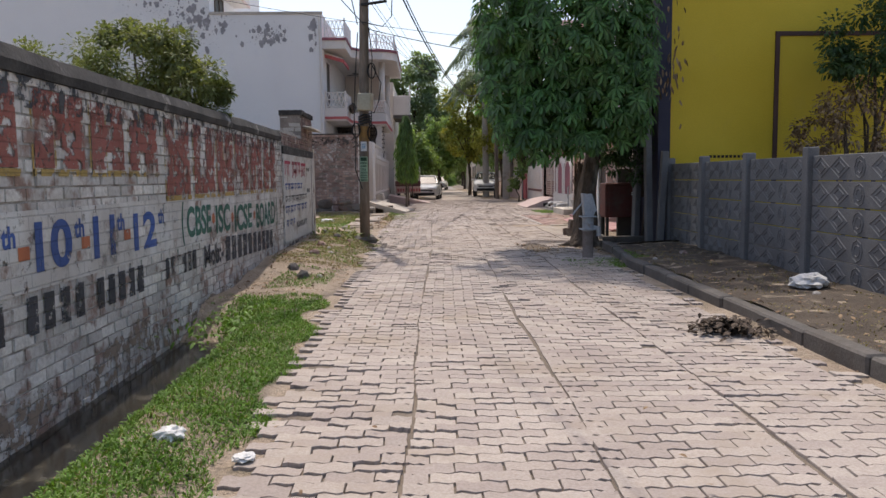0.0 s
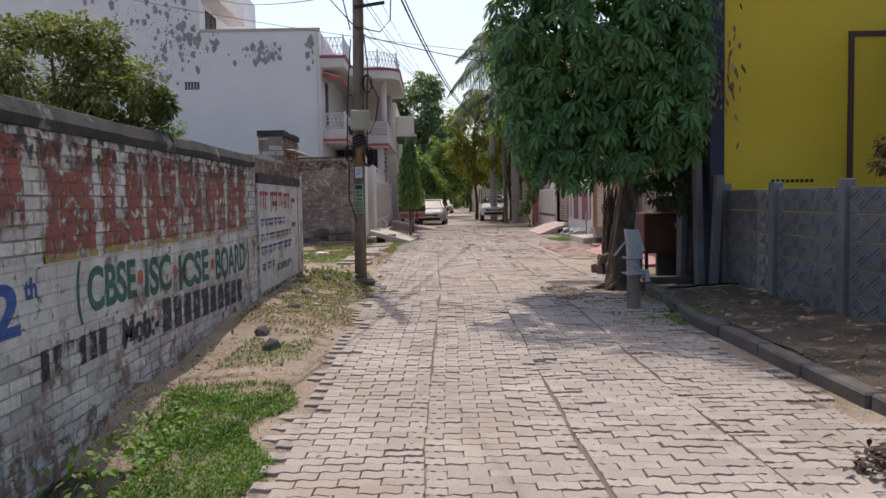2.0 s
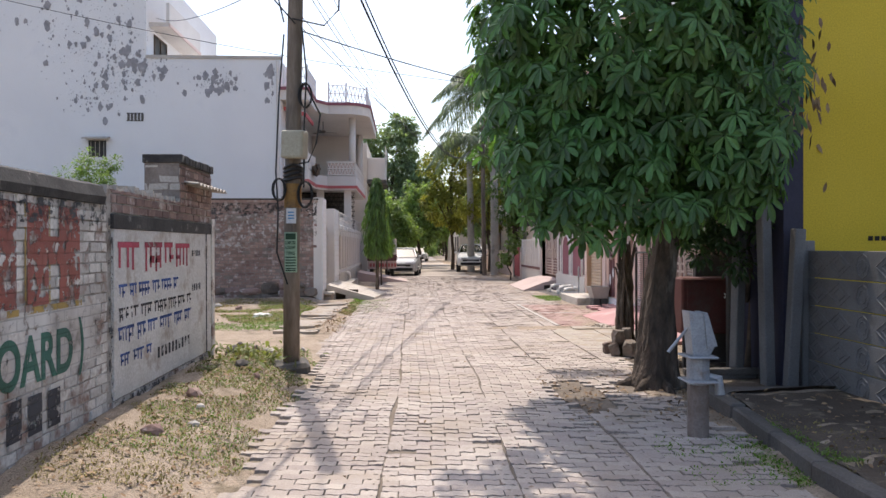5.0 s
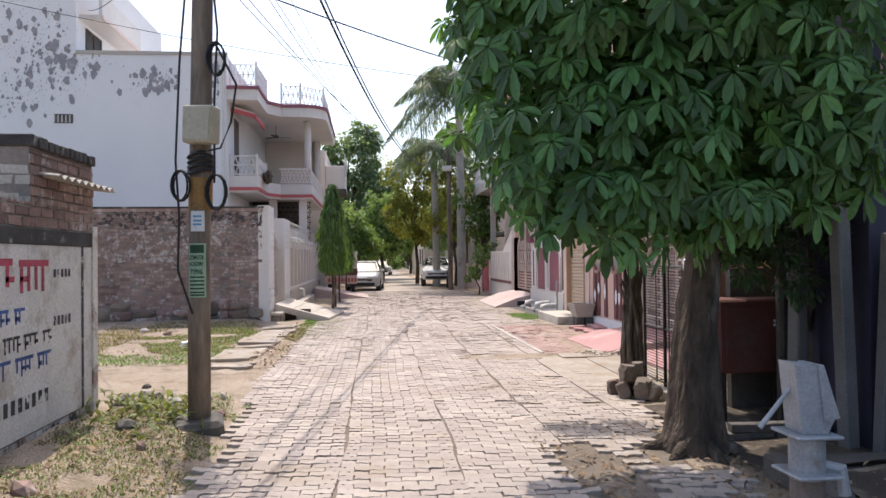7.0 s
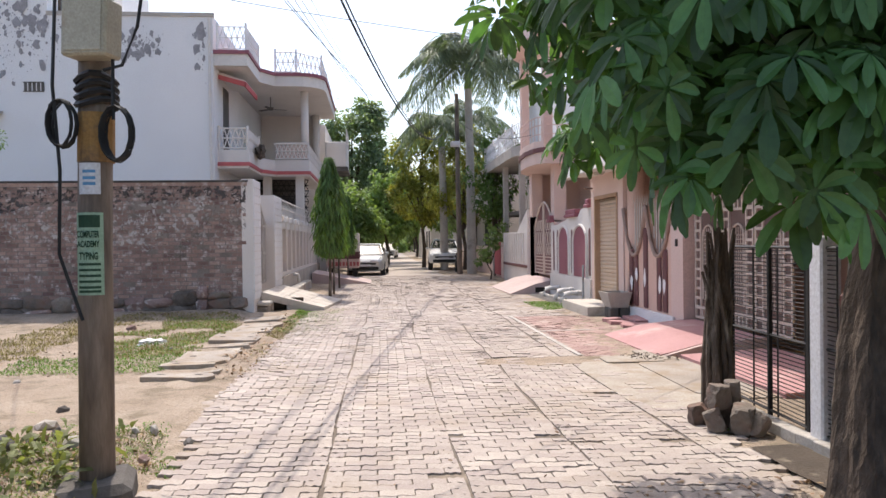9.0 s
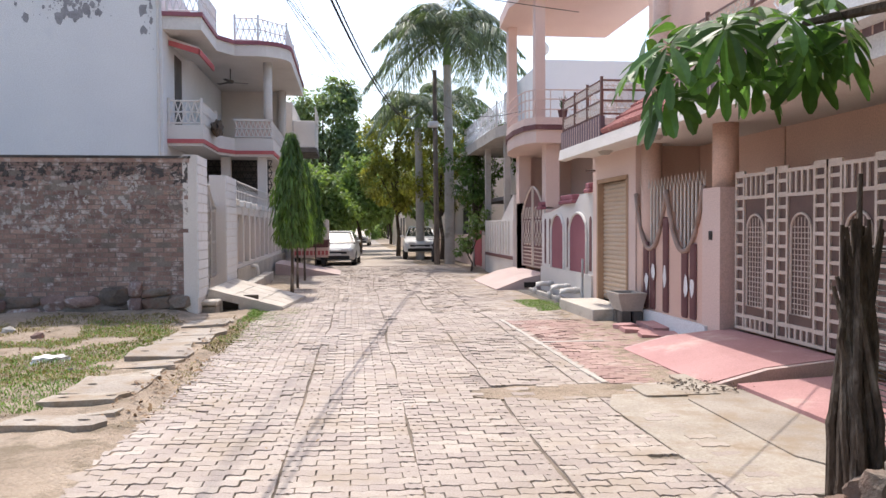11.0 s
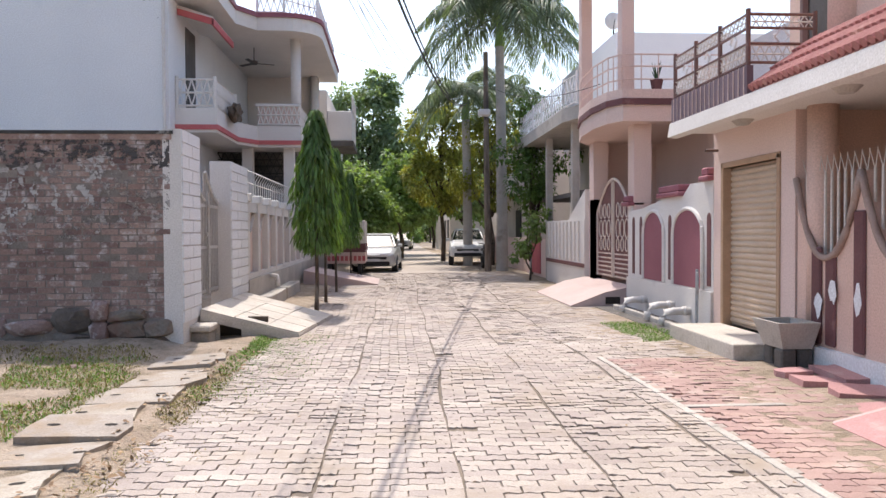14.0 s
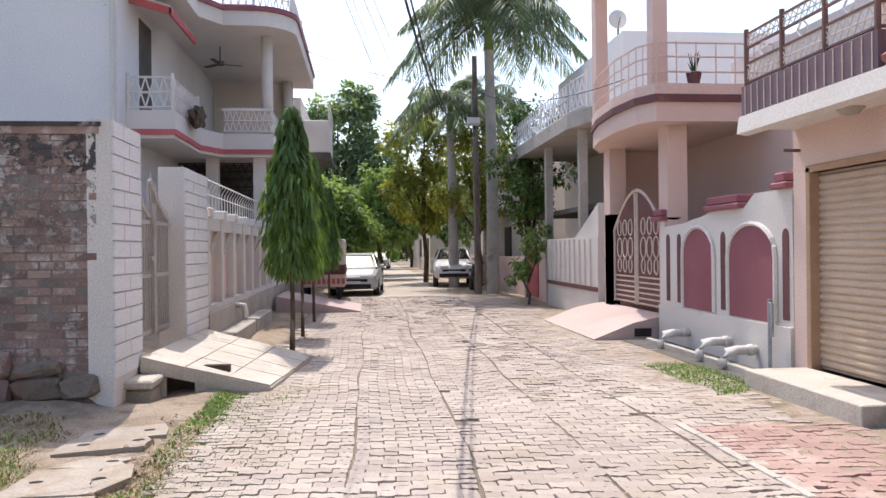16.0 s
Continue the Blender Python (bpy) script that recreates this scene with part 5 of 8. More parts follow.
cable("overhead_cable", (-1.2, 15.75, 6.7), (3.85, 50.0, 7.0), 1.75, 0.021)
cable("overhead_cable", (-1.13, 15.75, 6.72), (3.93, 50.0, 7.05), 1.78, 0.015)
cable("overhead_cable", (-1.16, 15.75, 6.5), (-4.0, -6, 7.0), 0.3, 0.019)
for za, xb, zb, r in ((5.0, 2.62, 8.5, 0.006), (5.1, 2.8, 8.7, 0.0055), (4.55, 3.6, 9.0, 0.006), (4.40, 4.1, 9.15, 0.0055), (5.6, 2.3, 8.7, 0.005)):
    cable("overhead_cable", (-1.18, 15.75, za), (xb, 62.0, zb), 0.85, r)
for a, b, s in (((-1.17, 15.7, 4.35), (-6.5, -2, 9.0), 0.2), ((-1.15, 15.7, 5.2), (-3.4, -2, 8.5), 0.2), ((-1.15, 15.7, 5.6), (-2.2, -2, 8.5), 0.15), ((-1.16, 15.7, 5.0), (-9.6, 37, 10.6), 0.3),
                ((-16, 26, 9.3), (5.5, 29.5, 6.2), 0.5), ((-1.15, 15.8, 4.3), (6.0, 24, 4.9), 0.25), ((-1.15, 15.75, 6.0), (1.5, -2, 8.2), 0.2), ((4.3, 47, 7.3), (5.0, 33.0, 4.6), 0.4), ((4.3, 47, 7.4), (-1.6, 43.0, 7.7), 0.3)):
    cable("overhead_cable", a, b, s, 0.009)
# ---------------------------------------------------------------- right: precast panel fence and verge
fence = thing("panel_fence", (4.5, 8, 0), "grey precast concrete panel fence with diamond relief", "fence")
POST_Y = [14.12 - 1.72 * i for i in range(10)]


def precast_panel(y0, y1, z0, z1, parent):
    bm = bmesh.new()
    box(bm, 4.50, 4.54, y0, y1, z0 + 0.005, z1 - 0.005, 0.007)
    zc, hh = (z0 + z1) / 2, (z1 - z0) * 0.40
    k = round((y1 - y0) / 0.42)
    for i in range(k):
        yc = y0 + (i + 0.5) * (y1 - y0) / k
        for s in (1.0, 0.55):
            pts = [(yc - 0.19 * s, zc), (yc, zc - hh * s), (yc + 0.19 * s, zc), (yc, zc + hh * s)] if i % 3 != 1 else [(yc + 0.1 * s * math.cos(a), zc + hh * s * math.sin(a)) for a in (2 * math.pi * j / 8 for j in range(8))]
            for a, b in zip(pts, pts[1:] + pts[:1]):
                tube(bm, [(4.4985, *a), (4.4985, *b)], 0.0075, seg=4, cap=False)
    part("panel", bm, M_PRECAST, parent)


for i, y in enumerate(POST_Y):
    bm = bmesh.new()
    box(bm, 4.44, 4.58, y - 0.07, y + 0.07, -0.1, 1.62 + 0.05 * noise.noise((y, 0, 0)), 0.012, None)
    part("post", bm, M_PRECAST, fence)
    if i:
        for r in range(5):
            precast_panel(y + 0.07, POST_Y[i - 1] - 0.07, 0.06 + r * 0.292, 0.06 + (r + 1) * 0.292, fence)
# leaning loose posts at the fence's far end
for k, (x, y, h, lean) in enumerate(((4.30, 14.05, 1.75, 2), (4.18, 14.3, 2.6, -1), (4.08, 14.9, 3.1, 1), (4.35, 14.5, 2.2, 3))):
    bm = bmesh.new()
    box(bm, -0.06, 0.06, -0.06, 0.06, -0.1, h, 0.01, pose(x, y, 0, lean, lean, 10 * k))
    solo("loose_post", bm, M_PRECAST, "spare grey concrete fence post leaning upright", "post", "spare posts")

# yellow building: painted frame, side wall, deep dark recess
bm = bmesh.new()
box(bm, 6.42, 6.50, 14.17, 14.2, 0.5, 3.9)
box(bm, 6.42, 13.5, 14.172, 14.2, 3.82, 3.9)
part("painted_frame", bm, surf("brown_paint", (0.07, 0.035, 0.03), (0.10, 0.05, 0.04), 3, 0.7, 0.1), house_y)
bm = bmesh.new()
for i in range(9):
    box(bm, 5.25 + i * 0.075, 5.25 + i * 0.075 + 0.05, 14.192, 14.199, 1.62, 1.67)
part("painted_writing", bm, M_HOLE, house_y)
# lower walls, slab and pipes are coloured dark to stand for the recess's shade
back = thing("recess_house", (7, 18.5, 0), "shaded unfinished grey house front behind the tree", "house")
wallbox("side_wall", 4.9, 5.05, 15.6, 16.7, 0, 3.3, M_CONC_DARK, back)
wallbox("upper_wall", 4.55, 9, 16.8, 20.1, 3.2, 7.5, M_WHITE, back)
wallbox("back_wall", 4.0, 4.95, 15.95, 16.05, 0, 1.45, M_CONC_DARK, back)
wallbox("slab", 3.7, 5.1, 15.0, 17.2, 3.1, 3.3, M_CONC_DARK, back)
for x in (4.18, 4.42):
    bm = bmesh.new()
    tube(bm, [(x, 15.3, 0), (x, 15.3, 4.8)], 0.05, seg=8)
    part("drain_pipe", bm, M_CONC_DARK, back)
# kiosk red lowered close to black to carry the recess's shade
M_REDBOX = surf("rusty_red_sheet", (0.09, 0.025, 0.02), (0.14, 0.04, 0.03), 2, 0.7, 0.2, 50, (0.09, 0.05, 0.04), 3, (0.5, 0.65))
cart = thing("red_kiosk", (4.2, 15.5, 0), "rusty red metal kiosk standing in shade", "kiosk")
bm = bmesh.new()
box(bm, 3.60, 4.46, 15.35, 15.85, 0.48, 1.17, 0.02)
part("body", bm, M_REDBOX, cart)
bm = bmesh.new()
box(bm, 3.66, 4.40, 15.335, 15.35, 0.54, 1.11, 0.006)
door = part("front_panel", bm, M_REDBOX, cart)
bm = bmesh.new()
for k in range(7):
    a = k * 0.9
    box(bm, 0.0, 0.055, -0.004, 0.004, -0.01, 0.01, 0, pose(4.17, 15.33, 0.95, 0, math.degrees(a), 0))
part("paint_splash", bm, M_WHITE, door)
for x in (3.66, 4.40):
    for y in (15.42, 15.8):
        bm = bmesh.new()
        box(bm, x - 0.025, x + 0.025, y - 0.025, y + 0.025, -0.03, 0.48)
        part("leg", bm, M_STEELDARK, cart)
# platform and brick edging use the concrete darkened for shade
bm = bmesh.new()
box(bm, 3.35, 4.85, 12.6, 13.9, -0.05, 0.10, 0.02)
solo("pump_platform", bm, M_CONC_DARK, "broken dark cement platform behind the hand pump", "platform")
bm = bmesh.new()
for i in range(6):
    box(bm, -0.11, 0.11, -0.055, 0.055, 0, 0.075, 0.006, pose(3.45 + 0.23 * i, 14.75 + 0.03 * (i % 2), 0.0, 0, 0, rnd(-5, 5)))
    box(bm, -0.11, 0.11, -0.055, 0.055, 0.08, 0.15, 0.006, pose(3.52 + 0.22 * i, 14.76, 0.0, 0, 0, rnd(-8, 8)))
solo("brick_edging", bm, M_CONC_DARK, "low loose edging of grey cement bricks", "bricks")

# ---------------------------------------------------------------- hand pump
M_PUMP = surf("galvanised_paint", (0.34, 0.36, 0.38), (0.46, 0.47, 0.48), 5, 0.5, 0.15, 60, (0.26, 0.20, 0.16), 6, (0.56, 0.72), metal=0.2)
M_PUMPRUST = surf("rusty_pipe", (0.20, 0.15, 0.12), (0.30, 0.25, 0.22), 6, 0.8, 0.3, 50)
pump = thing("hand_pump", (2.585, 12.2, 0), "grey iron hand pump with lever, rusty lower pipe", "hand pump")
bm = bmesh.new()
tube(bm, [(2.585, 12.2, -0.05), (2.585, 12.2, 0.50)], 0.085, seg=16)
part("lower_pipe", bm, M_PUMPRUST, pump, "rusty lower standpipe", smooth=False)
bm = bmesh.new()
tube(bm, [(2.585, 12.2, 0.44), (2.585, 12.2, 0.66)], 0.09, seg=16)
tube(bm, [(2.654, 12.2, 0.50), (2.740, 12.16, 0.49), (2.748, 12.15, 0.36)], 0.035, 0.04, 10)
part("water_chamber", bm, M_PUMP, pump)
for z in (0.46, 0.66):
    bm = bmesh.new()
    box(bm, 2.465, 2.705, 12.06, 12.34, z, z + 0.018, 0.006)
    part("flange", bm, M_PUMP, pump)
bm = bmesh.new()
prism(bm, [(2.516, 0.68), (2.654, 0.68), (2.705, 0.78), (2.628, 1.02), (2.482, 1.04)], "y", 12.12, 12.28)
part("head", bm, M_PUMP, pump)
bm = bmesh.new()
prism(bm, [(2.628, 0.74), (2.710, 0.76), (2.628, 1.03), (2.598, 1.03)], "y", 12.105, 12.295)
part("front_cover", bm, M_PUMP, pump)
bm = bmesh.new()
tube(bm, [(2.516, 12.2, 0.92), (2.344, 12.22, 0.70)], 0.011, 0.015, 8)
part("lever", bm, M_PUMP, pump)

# ---------------------------------------------------------------- wire fence by the tree
wire = thing("wire_fence", (3.7, 16.6, 0), "black wire mesh fence panel on a low brick kerb", "fence")
for x0, y0, x1, y1 in ((3.74, 17.7, 3.66, 15.95),):
    bm = bmesh.new()
    for i in range(40):
        z = 0.16 + i * 0.033
        tube(bm, [(x0, y0, z), ((x0 + x1) / 2 + 0.02, (y0 + y1) / 2, z - 0.006), (x1, y1, z)], 0.0045, seg=4, cap=False)
    for i in range(5):
        a = i / 4
        tube(bm, [(x0 + (x1 - x0) * a, y0 + (y1 - y0) * a, 0.1), (x0 + (x1 - x0) * a, y0 + (y1 - y0) * a, 1.48)], 0.008, seg=4)
    part("mesh", bm, M_STEELDARK, wire)
    for a in (0.0, 0.42, 0.78):
        bm = bmesh.new()
        x, y = x0 + (x1 - x0) * a, y0 + (y1 - y0) * a
        box(bm, x - 0.015, x + 0.015, y - 0.015, y + 0.015, 0.05, 1.5)
        part("frame_bar", bm, M_STEELDARK, wire)
    bm = bmesh.new()
    for z in (0.13, 0.75, 1.47):
        tube(bm, [(x0, y0, z), (x1, y1, z)], 0.013, seg=4)
    part("frame_rail", bm, M_STEELDARK, wire)
bm = bmesh.new()
box(bm, 3.62, 3.78, 16.08, 16.24, 0.0, 1.56, 0.015)
part("white_post", bm, M_WHITE, wire, "white painted post")
bm = bmesh.new()
for i in range(8):
    box(bm, -0.06, 0.06, -0.11, 0.11, 0, 0.10 + rnd(-0.01, 0.01), 0.008, pose(3.66 - 0.05 * (i / 8), 17.4 - i * 0.235, 0.0, 0, 0, rnd(-4, 4) + 2))
part("brick_kerb", bm, M_CONCRETE, wire)
bm = bmesh.new()
vine = random.Random(8)
for k in range(26):
    u0, v0 = vine.uniform(-0.12, 0.12), vine.uniform(-0.12, 0.12)
    tube(bm, [(3.50 + u0, 17.42 + v0, 0.0), (3.48 + u0 * 0.8 + vine.uniform(-0.05, 0.05), 17.42 + v0, 0.45), (3.50 + u0 * 0.7 + vine.uniform(-0.06, 0.06), 17.44, 0.95), (3.52 + u0 + vine.uniform(-0.1, 0.1), 17.46, vine.uniform(1.2, 1.65))], vine.uniform(0.02, 0.04), 0.012, 6)
tube(bm, [(3.56, 17.55, 0), (3.51, 17.5, 0.8), (3.54, 17.5, 1.6)], 0.035, 0.03, 7)
tube(bm, [(3.38, 17.3, 0), (3.43, 17.35, 0.7), (3.50, 17.45, 1.45)], 0.03, 0.022, 7)
tube(bm, [(3.48, 17.25, 0), (3.54, 17.3, 0.5), (3.46, 17.4, 1.2), (3.54, 17.5, 1.9)], 0.025, 0.015, 6)
tagged(part("dried_vine", bm, M_BARK, wire), "bundle of dried brown vine stems", kind="stuff")
st = random.Random(2)
for k, (x, y, z, s) in enumerate(((3.29, 16.98, 0.1, 0.11), (3.17, 16.83, 0.08, 0.1), (3.35, 16.73, 0.11, 0.12), (3.23, 16.88, 0.27, 0.1), (3.37, 16.93, 0.3, 0.09), (3.45, 16.68, 0.08, 0.1), (3.14, 17.08, 0.08, 0.09), (3.39, 17.18, 0.12, 0.12))):
    bm = bmesh.new()
    rv = bmesh.ops.create_icosphere(bm, subdivisions=3, radius=1.0)["verts"]
    for v in rv:
        v.co = Vector([max(-0.72, min(0.72, c)) for c in v.co * (1 + 0.35 * noise.noise(v.co * 1.6 + Vector((k * 3.1, 0, 0))))])
    bmesh.ops.transform(bm, matrix=pose(x, y, z, st.uniform(-25, 25), st.uniform(-25, 25), st.uniform(0, 90)) @ Matrix.Diagonal((s * 1.15, s * 0.95, s * 1.35, 1)), verts=rv)
    solo("stone", bm, M_RUBBLE, "loose rubble stone heaped at the fence post", "stone", "stones at the post")

# ---------------------------------------------------------------- pink house: porch, gate, screens, shop, canopy, balcony
P = house_p
bm = bmesh.new()
prism(bm, [(4.72, 2.92), (4.75, 3.12), (6.6, 3.12), (6.6, 2.98), (5.0, 2.98), (4.85, 2.90)], "y", 17.9, 28.3)
part("porch_slab", bm, M_OFFWHITE, P)
wallbox("shop_front", 5.44, 5.55, 28.0, 28.34, 0, 2.98, M_PALEPINK, P)
wallbox("shop_pier", 5.44, 5.7, 26.02, 26.42, 0, 2.98, M_PALEPINK, P)
wallbox("shop_lintel", 5.44, 5.6, 26.42, 28.0, 2.44, 2.98, M_PALEPINK, P)
wallbox("shop_side", 5.55, 6.6, 28.2, 28.36, 0, 2.98, M_CREAM, P)
wallbox("shop_side", 5.7, 6.6, 26.02, 26.14, 0, 2.98, M_PINK, P)
M_SHUT = surf("yellow_beige_shutter", (0.58, 0.44, 0.32), (0.66, 0.52, 0.40), 1.5, 0.5, 0.05, 60, (0.48, 0.36, 0.26), 3, (0.58, 0.75), metal=0.1)
shutter = part("shutter", (lambda b: (box(b, 5.56, 5.58, 26.42, 28.0, 0.2, 2.44), b)[1])(bmesh.new()), M_SHUT, P, "ribbed yellow-beige roller shutter")
bm = bmesh.new()
nsl = 26
for i in range(nsl):
    z = 0.22 + i * (2.2 / nsl)
    prism(bm, [(5.56, z), (5.535, z + 0.025), (5.535, z + 0.055), (5.56, z + 0.08)], "y", 26.43, 27.99)
part("shutter_slats", bm, M_SHUT, shutter)
bm = bmesh.new()
box(bm, 5.42, 5.56, 26.36, 26.44, 0.1, 2.5, 0.006)
box(bm, 5.42, 5.56, 27.98, 28.06, 0.1, 2.5, 0.006)
box(bm, 5.42, 5.56, 26.36, 28.06, 2.44, 2.52, 0.006)
part("shutter_frame", bm, surf("brown_trim", (0.42, 0.27, 0.17), (0.5, 0.33, 0.22), 3, 0.7, 0.1), P)
for y in (25.75, 23.2):
    bm = bmesh.new()
    tube(bm, [(5.62, y, 0.2 if y > 25 else 2.12), (5.62, y, 2.98)], 0.17, seg=20)
    part("porch_column", bm, M_PINK, P, smooth=True)
wallbox("gate_pier", 5.42, 5.82, 22.95, 23.46, 0.0, 2.12, M_PALEPINK, P)
wallbox("plinth", 5.38, 5.6, 23.3, 26.0, -0.1, 0.24, M_WHITE, P, "whitewashed plinth")
# screen wall with draped arches, slots and bars
bm = bmesh.new()
ys = np.linspace(23.46, 26.0, 49)
half = 1.27


def drape(y):
    k = ((y - 23.46) % half) / half
    return 1.24 + 0.92 * abs(2 * k - 1) ** 2.2


prism(bm, [(23.46, 0.24), (26.0, 0.24)] + [(float(y), drape(min(y, 25.999))) for y in ys[::-1]], "x", 5.46, 5.58)
part("screen_wall", bm, M_PINK, P)
for s in range(2):
    bm = bmesh.new()
    pts = [(5.44, 23.46 + half * s + half * i / 20, drape(23.46 + half * s + half * (i if i < 20 else 19.999) / 20)) for i in range(21)]
    tube(bm, pts, 0.04, seg=8)
    part("arch_rim", bm, surf("taupe_paint", (0.33, 0.23, 0.19), (0.42, 0.31, 0.26), 3, 0.7, 0.1), P, smooth=True)
for y in np.linspace(23.6, 25.9, 19):
    bm = bmesh.new()
    tube(bm, [(5.52, y, drape(y) - 0.02), (5.52, y, 2.18)], 0.017, seg=5)
    tube(bm, [(5.52, y, 2.16), (5.5, y + 0.07, 2.38)], 0.009, 0.003, 4)
    tube(bm, [(5.52, y, 2.16), (5.5, y - 0.07, 2.38)], 0.009, 0.003, 4)
    part("screen_bar", bm, M_CREAM, P)
for y, z1 in ((23.70, 1.36), (23.98, 1.24), (24.66, 1.75), (25.18, 1.26), (25.46, 1.36)):
    bm = bmesh.new()
    box(bm, 5.425, 5.47, y, y + 0.19, 0.27, z1, 0.02)
    sl = part("dark_slot", bm, M_MAROON, P, "maroon painted strip")
    bm = bmesh.new()
    kk = 9
    yc, zc = y + rnd(0.02, 0.12), rnd(0.7, 0.95)
    bm.faces.new([bm.verts.new((5.423, yc + 0.07 * rnd(0.6, 1.3) * math.cos(a), zc + 0.16 * rnd(0.6, 1.3) * math.sin(a))) for a in (2 * math.pi * j / kk for j in range(kk))])
    part("flaked_paint", bm, M_WHITE, sl)
wallbox("porch_back", 6.58, 6.62, 23.4, 26.0, 0, 2.98, M_PINK, P)
bm = bmesh.new()
box(bm, 5.4, 5.42, 23.16, 23.24, 1.42, 1.54, 0.004)
part("switch_plate", bm, M_STEELDARK, P)
# double gate: steel frame of square holes with arched inner grille
M_GATEP = surf("cream_gate_paint", (0.60, 0.50, 0.42), (0.68, 0.58, 0.50), 3, 0.5, 0.1, 60, (0.45, 0.33, 0.25), 4, (0.6, 0.75))
pgate = thing("metal_gate", (5.6, 22.0, 0.25), "closed cream and brown steel double gate", "gate")
M_BROWNMETAL = surf("brown_metal", (0.13, 0.08, 0.07), (0.18, 0.11, 0.09), 3, 0.5, 0.1)
for y0, y1 in ((21.90, 22.84), (20.92, 21.86), (19.94, 20.88)):
    bm = bmesh.new()
    box(bm, 5.60, 5.615, y0, y1, 0.28, 2.22)
    lf = part("gate_sheet", bm, M_BROWNMETAL, pgate)
    bm = bmesh.new()
    for yy in (y0, y0 + 0.19, y1 - 0.22, y1 - 0.03):
        box(bm, 5.575, 5.6, yy, yy + 0.035, 0.28, 2.3)
    nz = 13
    for i in range(nz + 1):
        z = 0.28 + i * (1.98 / nz)
        for ya, yb in ((y0, y0 + 0.2), (y1 - 0.2, y1)):
            box(bm, 5.577, 5.6, ya, yb, z, z + 0.04)
    for i in range(5):
        box(bm, 5.577, 5.6, y0 + 0.2 + i * 0.115, y0 + 0.235 + i * 0.115, 0.28, 0.46)
        box(bm, 5.577, 5.6, y0 + 0.2 + i * 0.115, y0 + 0.235 + i * 0.115, 1.96, 2.22)
    for z in (0.28, 0.44, 1.94, 2.22):
        box(bm, 5.576, 5.6, y0, y1, z, z + 0.04)
    part("gate_frame", bm, M_GATEP, lf)
    bm = bmesh.new()
    ya, yb = y0 + 0.27, y1 - 0.28
    yc, rr = (ya + yb) / 2, (yb - ya) / 2
    tube(bm, [(5.585, ya, 0.6), (5.585, ya, 1.55)] + [(5.585, yc - rr * math.cos(a), 1.55 + rr * math.sin(a)) for a in (math.pi * k / 10 for k in range(1, 10))] + [(5.585, yb, 1.55), (5.585, yb, 0.6), (5.585, ya, 0.6)], 0.016, seg=5)
    for k in range(1, 6):
        tube(bm, [(5.59, ya + (yb - ya) * k / 6, 0.6), (5.59, ya + (yb - ya) * k / 6, 1.7)], 0.006, seg=4)
    for k in range(16):
        tube(bm, [(5.59, ya, 0.66 + k * 0.062), (5.59, yb, 0.66 + k * 0.062)], 0.006, seg=4)
    part("gate_grille", bm, M_GATEP, lf)
# canopy of tiles between the two balconies
M_TILE = surf("clay_tile", (0.40, 0.155, 0.14), (0.50, 0.23, 0.205), 2, 0.8, 0.2, 50, (0.55, 0.34, 0.28), 3, (0.58, 0.72))
canopy = part("tile_canopy", (lambda b: (prism(b, [(4.78, 3.12), (5.55, 3.72), (5.55, 3.64), (4.82, 3.10)], "y", 23.15, 25.85), b)[1])(bmesh.new()), M_TILE, P, "red clay tile canopy")
for i in range(24):
    y = 23.2 + i * 0.111
    bm = bmesh.new()
    for k in range(3):
        a, b = k / 3, (k + 1) / 3 + 0.05
        tube(bm, [(4.76 + 0.78 * a, y, 3.155 + 0.60 * a + 0.025), (4.76 + 0.78 * min(b, 1), y, 3.155 + 0.60 * min(b, 1))], 0.05, 0.038, 6)
    part("roof_tile", bm, M_TILE, canopy)
# balconies with striped parapet and brown rail
M_STRIPE = surf("mauve_brown_paint", (0.16, 0.11, 0.13), (0.22, 0.15, 0.17), 2, 0.7, 0.1)
M_BROWNRAIL = surf("brown_rail_paint", (0.15, 0.075, 0.06), (0.21, 0.11, 0.09), 4, 0.5, 0.1)
